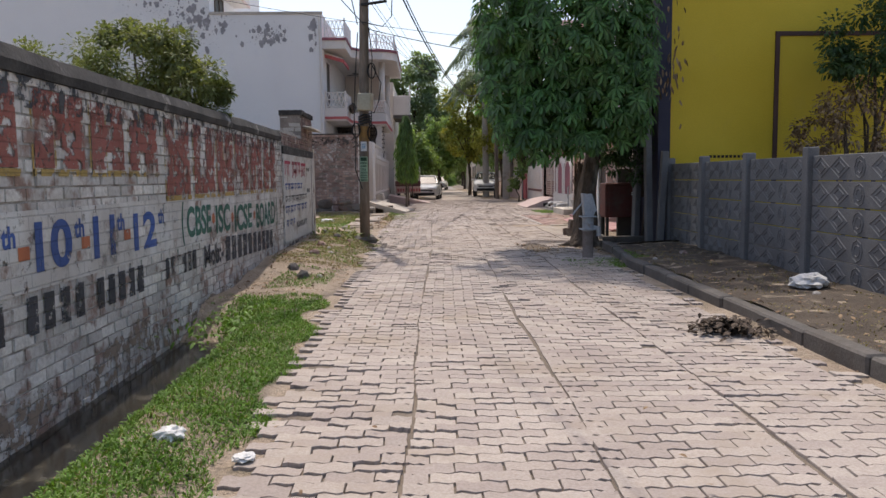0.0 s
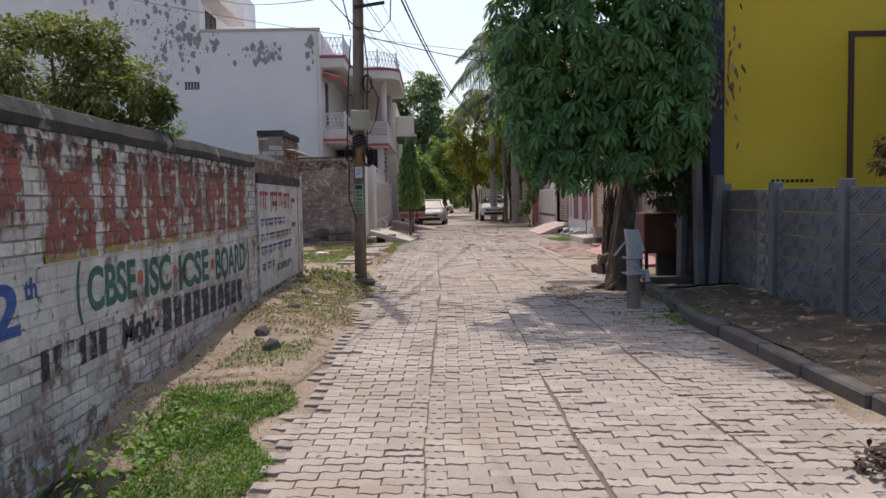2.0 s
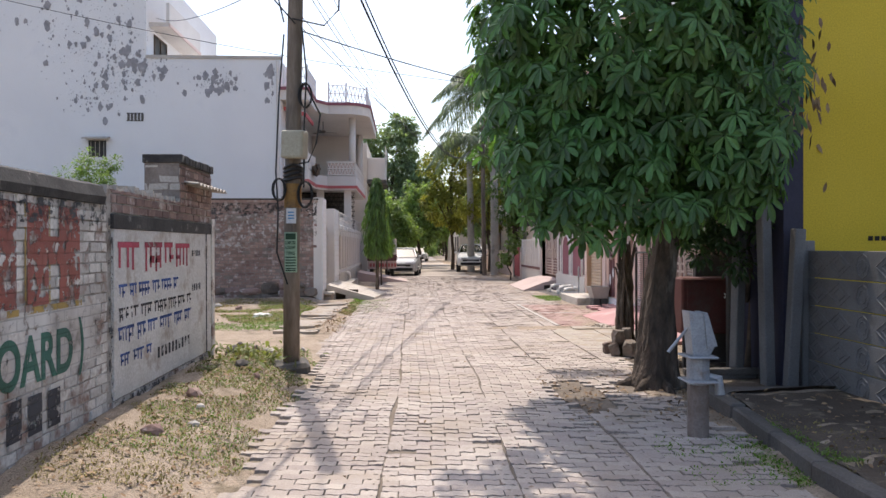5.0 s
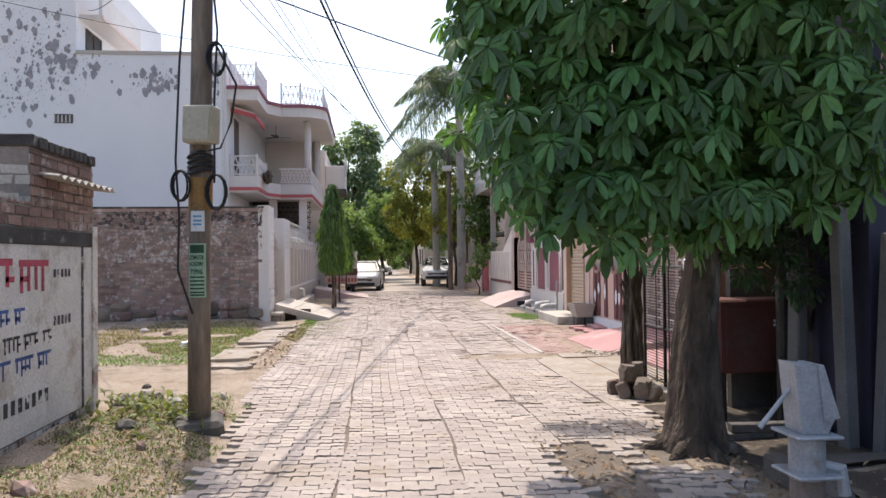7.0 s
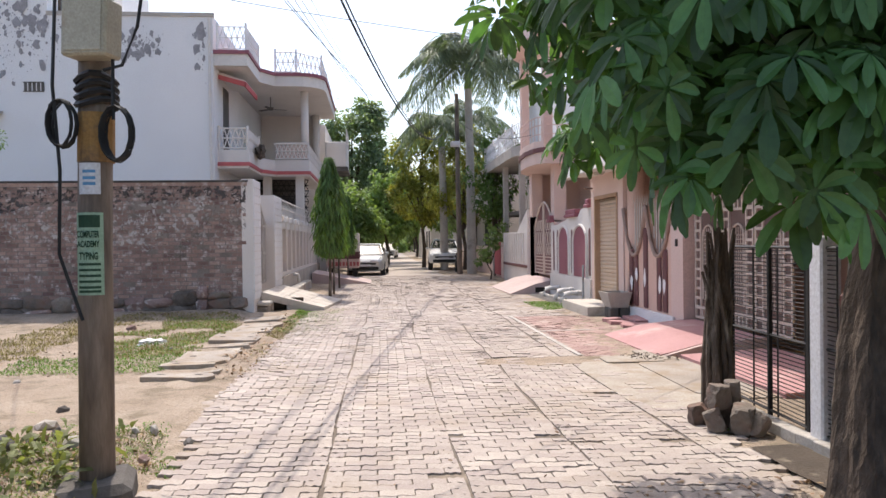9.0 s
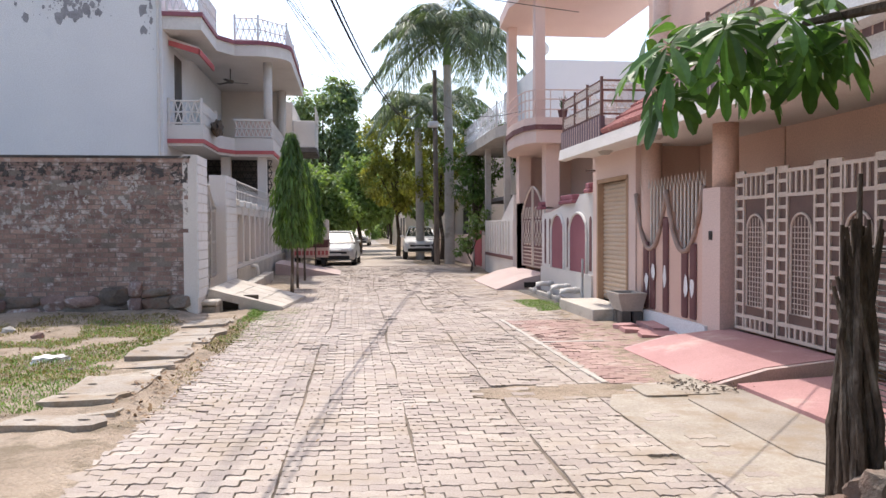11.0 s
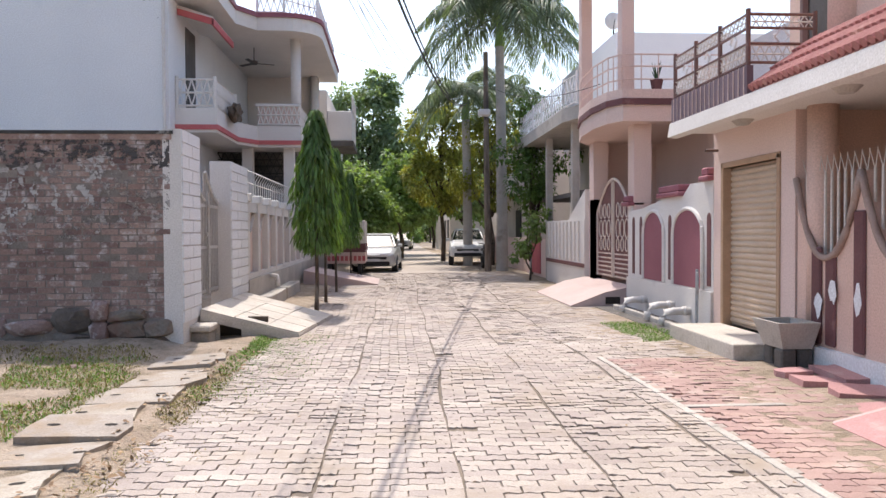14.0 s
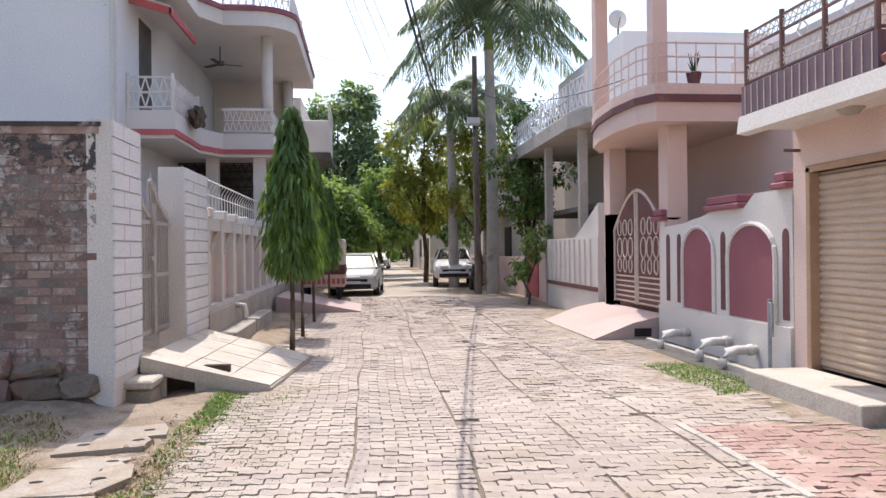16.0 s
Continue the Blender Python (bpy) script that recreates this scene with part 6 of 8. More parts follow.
for y0, y1 in ((25.85, 28.25), (17.9, 23.12)):
    wallbox("balcony_parapet", 4.76, 4.84, y0, y1, 3.12, 3.46, M_STRIPE, P)
    wallbox("balcony_parapet_end", 4.84, 6.6, y1 - 0.08, y1, 3.12, 3.46, M_STRIPE, P)
    for y in np.arange(y0 + 0.06, y1, 0.14):
        bm = bmesh.new()
        box(bm, 4.752, 4.76, y, y + 0.012, 3.13, 3.45)
        part("parapet_groove", bm, M_PALEPINK, P)
    bm = bmesh.new()
    n = max(2, round((y1 - y0) / 0.95))
    for i in range(n + 1):
        y = y0 + 0.05 + (y1 - y0 - 0.1) * i / n
        tube(bm, [(4.8, y, 3.46), (4.8, y, 4.12)], 0.028, seg=6)
    for z in (3.5, 3.72, 3.9, 4.06):
        tube(bm, [(4.8, y0 + 0.03, z), (4.8, y1 - 0.03, z)], 0.018, seg=5)
    rail = part("balcony_rail", bm, M_BROWNRAIL, P, "brown steel balcony rail")
    bm = bmesh.new()
    lattice_panel(bm, (4.8, y0 + 0.05), (4.8, y1 - 0.05), 3.5, 3.7, 0.11, 0.007)
    lattice_panel(bm, (4.8, y0 + 0.05), (4.8, y1 - 0.05), 3.9, 4.05, 0.11, 0.007)
    part("rail_lattice", bm, M_CREAM, rail)
    bm = bmesh.new()
    for i in range(n):
        y = y0 + 0.05 + (y1 - y0 - 0.1) * (i + 0.5) / n
        tube(bm, [(4.8, y - 0.09, 3.81), (4.8, y, 3.71), (4.8, y + 0.09, 3.81), (4.8, y, 3.91), (4.8, y - 0.09, 3.81)], 0.014, seg=4)
    tagged(part("rail_rosette", bm, M_WHITE, rail), kind="stuff")
bm = bmesh.new()
tube(bm, [(4.8, 25.9, 3.5), (5.6, 25.9, 3.5)], 0.018, seg=5)
tube(bm, [(4.8, 25.9, 4.06), (5.6, 25.9, 4.06)], 0.018, seg=5)
tube(bm, [(5.6, 25.9, 3.4), (5.6, 25.9, 4.1)], 0.028, seg=6)
tube(bm, [(4.8, 25.9, 3.72), (5.6, 25.9, 3.72)], 0.018, seg=5)
tube(bm, [(4.8, 25.9, 3.9), (5.6, 25.9, 3.9)], 0.018, seg=5)
end_rail = part("balcony_rail", bm, M_BROWNRAIL, P)
bm = bmesh.new()
lattice_panel(bm, (4.84, 25.9), (5.58, 25.9), 3.5, 3.7, 0.11, 0.007)
lattice_panel(bm, (4.84, 25.9), (5.58, 25.9), 3.9, 4.05, 0.11, 0.007)
part("rail_lattice", bm, M_CREAM, end_rail)
bm = bmesh.new()
tube(bm, [(5.11, 25.9, 3.81), (5.2, 25.9, 3.71), (5.29, 25.9, 3.81), (5.2, 25.9, 3.91), (5.11, 25.9, 3.81)], 0.016, seg=4)
part("rail_rosette", bm, M_WHITE, end_rail)
# upper storey: pillar, arched niche with dark window
wallbox("upper_front", 5.7, 6.6, 20.2, 25.3, 3.12, 7.4, M_PINK, P)
bm = bmesh.new()
tube(bm, [(5.72, 25.45, 3.12), (5.72, 25.45, 7.4)], 0.2, seg=18)
part("upper_column", bm, M_PALEPINK, P, smooth=True)
bm = bmesh.new()
arch = [(26.0, 3.12), (26.0, 4.9)] + [(26.85 - 0.85 * math.cos(a), 4.9 + 0.85 * math.sin(a)) for a in (math.pi * k / 12 for k in range(1, 12))] + [(27.7, 4.9), (27.7, 3.12)]
prism(bm, arch, "x", 6.50, 6.58)
part("arched_window", bm, M_CONC_DARK, P, "dark arched window")
bm = bmesh.new()
tube(bm, [(6.48, u, z) for u, z in arch], 0.07, seg=6)
part("window_arch_trim", bm, M_BROWNRAIL, P)
for y in (24.6, 26.9, 21.2):
    bm = bmesh.new()
    tube(bm, [(5.2, y, 2.98), (5.2, y, 2.95), (5.2, y, 2.915)], 0.15, 0.08, 18)
    solo("ceiling_light", bm, M_CONCRETE, "round frosted porch ceiling light", "lamp", "porch lights")
bm = bmesh.new()
tube(bm, [(5.44, 28.2, 2.72), (5.25, 28.2, 2.72)], 0.02, seg=8)
part("spout", bm, M_BROWNMETAL, P)

# red cement ramp before the gate
bm = bmesh.new()
prism(bm, [(4.12, 0.02), (4.75, 0.17), (5.58, 0.25), (5.58, -0.1), (4.12, -0.1)], "y", 20.66, 23.0)
g = thing("entrance_ramp", (4.85, 21.8, 0), "smooth red oxide cement ramp before the gate", "ramp")
part("ramp_slab", bm, M_REDRAMP, g)
for ya, yb in ((20.58, 20.656), (23.004, 23.07)):
    bm = bmesh.new()
    prism(bm, [(4.14, 0.012), (4.75, 0.163), (5.58, 0.243), (5.58, -0.1), (4.14, -0.1)], "y", ya, yb)
    part("side_edge", bm, M_PINKCEM, g, "worn bare cement side edge")
bm = bmesh.new()
prism(bm, [(4.35, 0.06), (5.58, 0.12), (5.58, -0.1), (4.35, -0.1)], "y", 17.9, 20.45)
solo("entrance_ramp", bm, M_REDRAMP, "low red cement apron beside the wire fence", "ramp")
slab_rng = random.Random(9)
for x0, x1, y0, y1, z in ((4.62, 5.4, 23.1, 23.75, 0.035), (4.78, 5.38, 23.85, 24.35, 0.05), (4.66, 5.1, 24.4, 24.8, 0.06), (5.12, 5.42, 24.45, 25.1, 0.09), (4.7, 5.05, 24.86, 25.15, 0.075)):
    bm = bmesh.new()
    cx, cy = (x0 + x1) / 2, (y0 + y1) / 2
    ring = [((x1 - x0) / 2 * sx * slab_rng.uniform(0.8, 1.08), (y1 - y0) / 2 * sy * slab_rng.uniform(0.8, 1.08)) for sx, sy in ((-1, -0.9), (-0.2, -1), (0.9, -1), (1, 0.1), (0.95, 1), (0.1, 0.95), (-0.9, 1), (-1.05, 0))]
    prism(bm, ring, "z", -0.07, 0.0)
    bmesh.ops.transform(bm, matrix=pose(cx, cy, z, slab_rng.uniform(-4, 4), slab_rng.uniform(-4, 4), slab_rng.uniform(-8, 8)), verts=bm.verts[:])
    solo("paving_slab", bm, M_REDRAMP, "tilted broken red cement slab", "slab", "broken slabs")
# shop step, cement planter trough
bm = bmesh.new()
box(bm, 4.68, 5.44, 26.0, 28.1, -0.1, 0.20, 0.012)
solo("step", bm, M_RAMP, "worn cement step before the shutter", "step")
planter = thing("planter", (5.0, 25.65, 0), "grey cement trough planter on stone blocks", "planter")
bm = bmesh.new()
o0, o1 = [(5.00, 25.45), (5.34, 25.45), (5.34, 25.90), (5.00, 25.90)], [(4.90, 25.36), (5.39, 25.36), (5.39, 25.99), (4.90, 25.99)]
va, vb = [bm.verts.new((x, y, 0.22)) for x, y in o0], [bm.verts.new((x, y, 0.52)) for x, y in o1]
vc = [bm.verts.new((x + (0.05 if x < 5 else -0.05), y + (0.05 if y < 25.6 else -0.05), 0.52)) for x, y in o1]
vd = [bm.verts.new((v.co.x, v.co.y, 0.42)) for v in vc]
bm.faces.new(va[::-1])
for A, B in ((va, vb), (vb, vc), (vc, vd)):
    for i in range(4):
        bm.faces.new((A[i], A[(i + 1) % 4], B[(i + 1) % 4], B[i]))
bm.faces.new(vd)
part("trough", bm, M_CONCRETE, planter)
for x, y in ((5.06, 25.52), (5.27, 25.55), (5.1, 25.84)):
    bm = bmesh.new()
    box(bm, x - 0.09, x + 0.09, y - 0.09, y + 0.09, -0.05, 0.22, 0.02)
    part("support_block", bm, M_CONC_DARK, planter)

# ---------------------------------------------------------------- second house: niche wall, gate, terrace
Q = house_q
wallbox("base_wall", 5.42, 5.62, 28.4, 32.55, -0.1, 0.62, M_OFFWHITE, Q)
bm = bmesh.new()
prism(bm, [(28.4, 0.62), (32.55, 0.62), (32.55, 2.05), (32.35, 2.05), (32.35, 1.95), (31.6, 1.98), (31.3, 2.02), (30.9, 2.06), (30.6, 2.12), (29.6, 2.12), (29.3, 2.3), (28.4, 2.3)], "x", 5.46, 5.62)
part("niche_wall", bm, M_OFFWHITE, Q)
for y0, y1 in ((28.8, 30.0), (30.5, 31.55)):
    bm = bmesh.new()
    yc, rr = (y0 + y1) / 2, (y1 - y0) / 2
    prism(bm, [(y0, 0.64), (y1, 0.64), (y1, 1.48)] + [(yc + rr * math.cos(a), 1.48 + 0.40 * math.sin(a)) for a in (math.pi * k / 12 for k in range(1, 12))] + [(y0, 1.48)], "x", 5.448, 5.47)
    part("arched_niche", bm, M_ROSE, Q, "rose painted arched niche")
    bm = bmesh.new()
    tube(bm, [(5.445, y0 - 0.03, 0.64), (5.445, y0 - 0.03, 1.45)] + [(5.445, yc - (rr + 0.03) * math.cos(a), 1.48 + 0.43 * math.sin(a)) for a in (math.pi * k / 12 for k in range(1, 12))] + [(5.445, y1 + 0.03, 1.45), (5.445, y1 + 0.03, 0.64)], 0.035, seg=6)
    part("niche_edge", bm, M_OFFWHITE, Q)
for y in (28.55, 30.2, 31.75, 32.2):
    bm = bmesh.new()
    prism(bm, [(y - 0.07, 0.7), (y + 0.07, 0.7), (y + 0.07, 1.72)] + [(y + 0.07 * math.cos(a), 1.72 + 0.1 * math.sin(a)) for a in (math.pi * k / 6 for k in range(1, 6))] + [(y - 0.07, 1.72)], "x", 5.45, 5.47)
    part("narrow_niche", bm, M_MAROON, Q)
for y0, y1, z in ((29.6, 30.65, 2.12), (32.3, 32.75, 2.05), (28.4, 28.75, 2.3)):
    bm = bmesh.new()
    box(bm, 5.36, 5.72, y0, y1, z, z + 0.08, 0.02)
    box(bm, 5.39, 5.68, y0 + 0.05, y1 - 0.05, z + 0.08, z + 0.2, 0.02)
    part("coping_block", bm, M_ROSE, Q)
for y in (32.45, 35.55):
    wallbox("porch_pillar", 5.5, 5.85, y - 0.15, y + 0.25, 0.3, 3.7, M_PALEPINK, Q)
bm = bmesh.new()
prism(bm, [(8.3, 31.9), (5.15, 31.9), (4.95, 32.3), (4.88, 33.2), (4.95, 34.4), (5.15, 35.4), (5.5, 36.1), (8.3, 36.1)], "z", 3.68, 4.0)
part("terrace_slab", bm, M_PALEPINK, Q)
bm = bmesh.new()
prism(bm, [(8.3, 31.85), (5.12, 31.85), (4.91, 32.27), (4.83, 33.2), (4.91, 34.43), (5.12, 35.44), (5.48, 36.15), (8.3, 36.15)], "z", 4.0, 4.12)
part("terrace_band", bm, M_MAROON, Q)
bm = bmesh.new()
prism(bm, [(8.3, 31.87), (5.13, 31.87), (4.93, 32.28), (4.85, 33.2), (4.93, 34.42), (5.13, 35.42), (5.49, 36.12), (8.3, 36.12)], "z", 4.12, 4.3)
part("terrace_parapet", bm, M_PALEPINK, Q)
for x, y in ((5.25, 35.2), (5.3, 32.2)):
    wallbox("terrace_pillar", x - 0.125, x + 0.125, y - 0.14, y + 0.14, 4.3, 7.3, M_PALEPINK, Q)
bm = bmesh.new()
prism(bm, [(8.3, 31.7), (5.0, 31.7), (4.75, 33.2), (4.9, 35.2), (5.4, 36.0), (8.3, 36.0)], "z", 7.3, 7.6)
part("upper_roof", bm, M_PALEPINK, Q)
bm = bmesh.new()
edge = [(7.2, 31.92), (6.2, 31.92), (5.18, 31.92), (4.97, 32.3), (4.89, 33.2), (4.97, 34.42), (5.16, 35.4), (5.5, 36.0)]
for a, b in zip(edge, edge[1:]):
    for z in (4.5, 4.75, 4.98):
        tube(bm, [(*a, z), (*b, z)], 0.016, seg=5)
    for k in range(3):
        x, y = a[0] + (b[0] - a[0]) * k / 3, a[1] + (b[1] - a[1]) * k / 3
        tube(bm, [(x, y, 4.3), (x, y, 5.0)], 0.012, seg=5)
tagged(part("terrace_rail", bm, M_PALEPINK, Q), "thin pink terrace rail", kind="stuff")
wallbox("porch_back_wall", 5.9, 8.3, 35.9, 36.1, 0, 3.68, M_PALEPINK, Q)
wallbox("roof_block", 8.0, 11, 30, 35, 4.0, 5.4, M_WHITE, Q)
# ornate gate
M_GATE2 = surf("maroon_gate_paint", (0.15, 0.06, 0.06), (0.21, 0.09, 0.085), 3, 0.5, 0.1)
qg = thing("ornate_gate", (5.6, 34, 0.5), "closed maroon gate with cream scrollwork and arched top", "gate")
for y0, y1, k0, k1 in ((32.75, 34.05, 0, 1), (34.1, 35.4, 1, 2)):
    bm = bmesh.new()
    top = [(y, 1.95 + 0.75 * math.sin(math.pi * (y - 32.75) / 2.65)) for y in np.linspace(y1, y0, 12)]
    prism(bm, [(y0, 0.5), (y1, 0.5)] + top, "x", 5.60, 5.625)
    lf = part("gate_leaf", bm, M_GATE2, qg)
    bm = bmesh.new()
    tube(bm, [(5.59, *p) for p in top], 0.035, seg=5)
    for z in (0.52, 0.62, 0.72, 0.82, 0.92, 1.02):
        box(bm, 5.585, 5.6, y0, y1, z, z + 0.03)
    yc = (y0 + y1) / 2
    for cz, r in ((1.25, 0.14), (1.6, 0.2), (2.0, 0.16)):
        for q2 in (-0.32, 0.0, 0.32):
            tube(bm, [(5.59, yc + q2 + r * 0.7 * math.cos(a), cz + r * math.sin(a)) for a in (2 * math.pi * i / 12 for i in range(13))], 0.017, seg=4)
    for yy in (y0 + 0.03, y1 - 0.03):
        tube(bm, [(5.59, yy, 0.5), (5.59, yy, 1.95 + 0.7 * math.sin(math.pi * (yy - 32.75) / 2.65))], 0.03, seg=5)
    part("scrollwork", bm, M_GATEP, lf, "cream scrollwork")
wallbox("gate_jamb", 5.5, 5.7, 35.4, 35.75, 0.3, 2.3, M_STEELDARK, Q)
bm = bmesh.new()
prism(bm, [(4.28, 0.03), (5.0, 0.3), (5.6, 0.42), (5.6, -0.1), (4.28, -0.1)], "y", 32.6, 36.3)
r2 = solo("entrance_ramp", bm, M_PINKCEM, "pinkish cement ramp before the ornate gate", "ramp")
bm = bmesh.new()
box(bm, 5.0, 5.3, 32.585, 32.605, 0.06, 0.2)
solo("culvert_opening", bm, M_HOLE, "dark square culvert opening in the ramp side", "drain", kind="structure")
wallbox("drain_bed", 4.75, 5.42, 28.3, 32.5, -0.12, 0.02, M_CONC_DARK)
bm = bmesh.new()
box(bm, 4.98, 5.06, 28.3, 32.0, -0.05, 0.11, 0.01)
solo("drain_edge", bm, M_CONCRETE, "low cement drain edge", "drain", kind="structure")
for y, dz in ((29.2, 0.0), (29.9, 0.03), (31.3, 0.0)):
    bm = bmesh.new()
    tube(bm, [(5.44, y, 0.26 + dz), (5.15, y, 0.26 + dz), (5.02, y, 0.24 + dz), (4.96, y, 0.14 + dz), (4.95, y, 0.05)], 0.06, seg=10)
    tube(bm, [(5.36, y, 0.26 + dz), (5.30, y, 0.26 + dz)], 0.075, seg=10)
    solo("drain_pipe", bm, M_OFFWHITE, "white plastic waste pipe bending into the drain", "pipe", "waste pipes", smooth=True)
bm = bmesh.new()
tube(bm, [(5.35, 28.75, 0.1), (5.35, 28.75, 0.95)], 0.025, seg=8)
tube(bm, [(5.35, 28.75, 0.9), (5.3, 28.6, 0.9), (5.3, 28.6, 0.5)], 0.02, seg=6)
solo("stand_pipe", bm, M_PUMP, "thin grey water standpipe with tap", "pipe")
# terrace things: dish, flower pot
dish = thing("satellite_dish", (7.6, 41, 7.5), "pale grey satellite dish on the roof", "satellite dish")
bm = bmesh.new()
rings = []
for k in range(5):
    rr = 0.27 * k / 4
    rings.append([bm.verts.new((7.6 + rr * math.cos(a), 41 + rr * rr - 0.1, 8.1 + rr * math.sin(a))) for a in (2 * math.pi * i / 18 for i in range(18))] if k else [bm.verts.new((7.6, 40.9, 8.1))])
for i in range(18):
    bm.faces.new((rings[0][0], rings[1][i], rings[1][(i + 1) % 18]))
    for a, b in zip(rings[1:], rings[2:]):
        bm.faces.new((a[i], b[i], b[(i + 1) % 18], a[(i + 1) % 18]))
part("bowl", bm, M_OFFWHITE, dish)
bm = bmesh.new()
tube(bm, [(7.65, 41.1, 7.45), (7.65, 41.1, 7.9), (7.6, 41.0, 8.1)], 0.025, seg=6)
tube(bm, [(7.6, 40.95, 7.85), (7.55, 40.6, 8.05)], 0.012, seg=5)
part("mast", bm, M_STEELDARK, dish)
pot = thing("flower_pot", (5.85, 32.0, 4.3), "small potted plant on the terrace edge", "pot")
bm = bmesh.new()
tube(bm, [(5.85, 32.0, 4.3), (5.85, 32.0, 4.5)], 0.09, 0.13, 12)
part("pot", bm, M_MAROON, pot)
bm = bmesh.new()
for k in range(14):
    a, l = rnd(0, 6.28), rnd(0.2, 0.4)
    tube(bm, [(5.85, 32.0, 4.48), (5.85 + 0.1 * math.cos(a), 32.0 + 0.1 * math.sin(a), 4.48 + l)], 0.02, 0.004, 4)
part("leaves", bm, M_LEAF_DK, pot)

# ---------------------------------------------------------------- third house and the buildings beyond on this side
R3 = thing("cream_house", (8, 42, 0), "cream boundary wall and grey balcony house", "house")
wallbox("front_wall", 5.5, 5.7, 36.3, 41.0, -0.1, 1.85, M_OFFWHITE, R3)
bm = bmesh.new()
prism(bm, [(36.3, 1.85), (38.2, 1.85), (36.3, 2.6)], "x", 5.52, 5.68)
part("sloped_wall", bm, M_OFFWHITE, R3)
wallbox("band", 5.47, 5.5, 36.3, 41.0, 0.62, 0.72, M_MAROON, R3)
for y in np.arange(36.8, 41, 0.45):
    wallbox("rib", 5.465, 5.5, y, y + 0.05, 0.75, 1.8, M_CREAM, R3)
wallbox("wall", 7.6, 14, 37.0, 47, 0, 4.6, M_CREAM, R3)
bm = bmesh.new()
prism(bm, [(7.7, 36.8), (5.6, 36.8), (5.3, 38), (5.3, 45), (7.7, 45)], "z", 4.5, 4.85)
part("balcony_slab", bm, M_CONCRETE, R3)
bm = bmesh.new()
for a, b in (((5.45, 36.9), (5.35, 38)), ((5.35, 38), (5.35, 45))):
    lattice_panel(bm, a, b, 4.9, 5.6, 0.3, 0.014)
    posts(bm, [a, b], 4.85, 5.7, 0.03)
posts(bm, [(5.35, y) for y in (39.5, 41, 42.5)], 4.85, 5.7, 0.025)
part("balcony_rail", bm, M_WHITE, R3)
wallbox("sunshade", 5.9, 7.6, 37.5, 44, 2.55, 2.68, M_CONC_DARK, R3)
for y in (38, 41.5, 44.5):
    wallbox("balcony_post", 5.6, 5.8, y, y + 0.2, 0.0, 4.5, M_CONCRETE, R3)
wallbox("window", 7.57, 7.6, 39, 40.5, 1.2, 2.4, M_STEELDARK, R3)
wallbox("upper_wall", 7.4, 14, 40, 47, 4.6, 7.5, M_WHITE, R3)
far = thing("far_house", (9, 56, 0), "pale far street house with red gate", "house")
wallbox("wall", 6.4, 14, 49.0, 62, 0, 5.5, M_CREAM, far)
wallbox("front_wall", 5.7, 5.9, 41.2, 60, 0, 1.3, M_PALEPINK, far)
wallbox("gate", 5.66, 5.7, 43.0, 45.0, 0.1, 1.5, M_REDTRIM, far)
wallbox("window", 6.36, 6.4, 51, 52.4, 1.2, 2.5, M_STEELDARK, far)
wallbox("balcony", 5.7, 6.4, 50, 57, 3.2, 3.9, M_OFFWHITE, far)
far2 = thing("far_house", (3, 100, 0), "pale houses far down the street", "house")
wallbox("wall", 4.8, 14, 72, 90, 0, 5.2, M_CREAM, far2)
wallbox("wall", -14, -0.8, 70, 92, 0, 4.8, M_OFFWHITE, far2)
for y in (73, 76, 80):
    wallbox("window", 4.76, 4.8, y, y + 1.4, 1.0, 2.4, M_STEELDARK, far2)
# ---------------------------------------------------------------- plants


def leaf_arrays(rng, base, way, length, width, droop=0.25):
    """Blades with a folded middle and a pointed tip: base points, directions, sizes -> vertices and faces."""
    n = len(base)
    way = way / np.linalg.norm(way, axis=1)[:, None]
    side = np.cross(way, np.array([0, 0, 1.0]) + rng.normal(0, 0.25, (n, 3)))
    side /= np.linalg.norm(side, axis=1)[:, None] + 1e-6
    nrm = np.cross(side, way)
    L, W = length[:, None], width[:, None]
    down = np.array([0, 0, -1.0])
    mid1, mid2 = base + way * L * 0.35 + nrm * L * 0.04, base + way * L * 0.72 + down * L * droop * 0.35
    tip = base + way * L + down * L * droop
    verts = np.stack([base, mid1 - side * W * 0.42 + nrm * W * 0.12, mid1 + side * W * 0.42 + nrm * W * 0.12,
                      mid2 - side * W * 0.5 + nrm * W * 0.1, mid2 + side * W * 0.5 + nrm * W * 0.1, tip], axis=1).reshape(-1, 3)
    o = (np.arange(n) * 6)[:, None]
    tri = np.concatenate([o + np.array([[0, 2, 1]]), o + np.array([[3, 4, 5]])]).tolist()
    quad = (o + np.array([[1, 2, 4, 3]])).tolist()
    return verts, tri + quad


def leaf_part(name, rng, base, way, length, width, material, parent, droop=0.25):
    v, f = leaf_arrays(rng, np.asarray(base, float), np.asarray(way, float), np.asarray(length, float), np.asarray(width, float), droop)
    return tagged(raw(name, v.tolist(), f, material, parent), kind="stuff")


def unit(rng, n):
    d = rng.normal(0, 1, (n, 3))
    return d / np.linalg.norm(d, axis=1)[:, None]


def limbs(bm, start, ends, r0, r1, rng, bend=0.25):
    for e in ends:
        s, e = Vector(start), Vector(e)
        m1 = s.lerp(e, 0.4) + Vector(rng.normal(0, bend * 0.3, 3).tolist()) + Vector((0, 0, bend * 0.4))
        tube(bm, [s, m1, s.lerp(e, 0.75) + Vector((0, 0, bend * 0.3)), e], r0, r1, 7, cap=False)


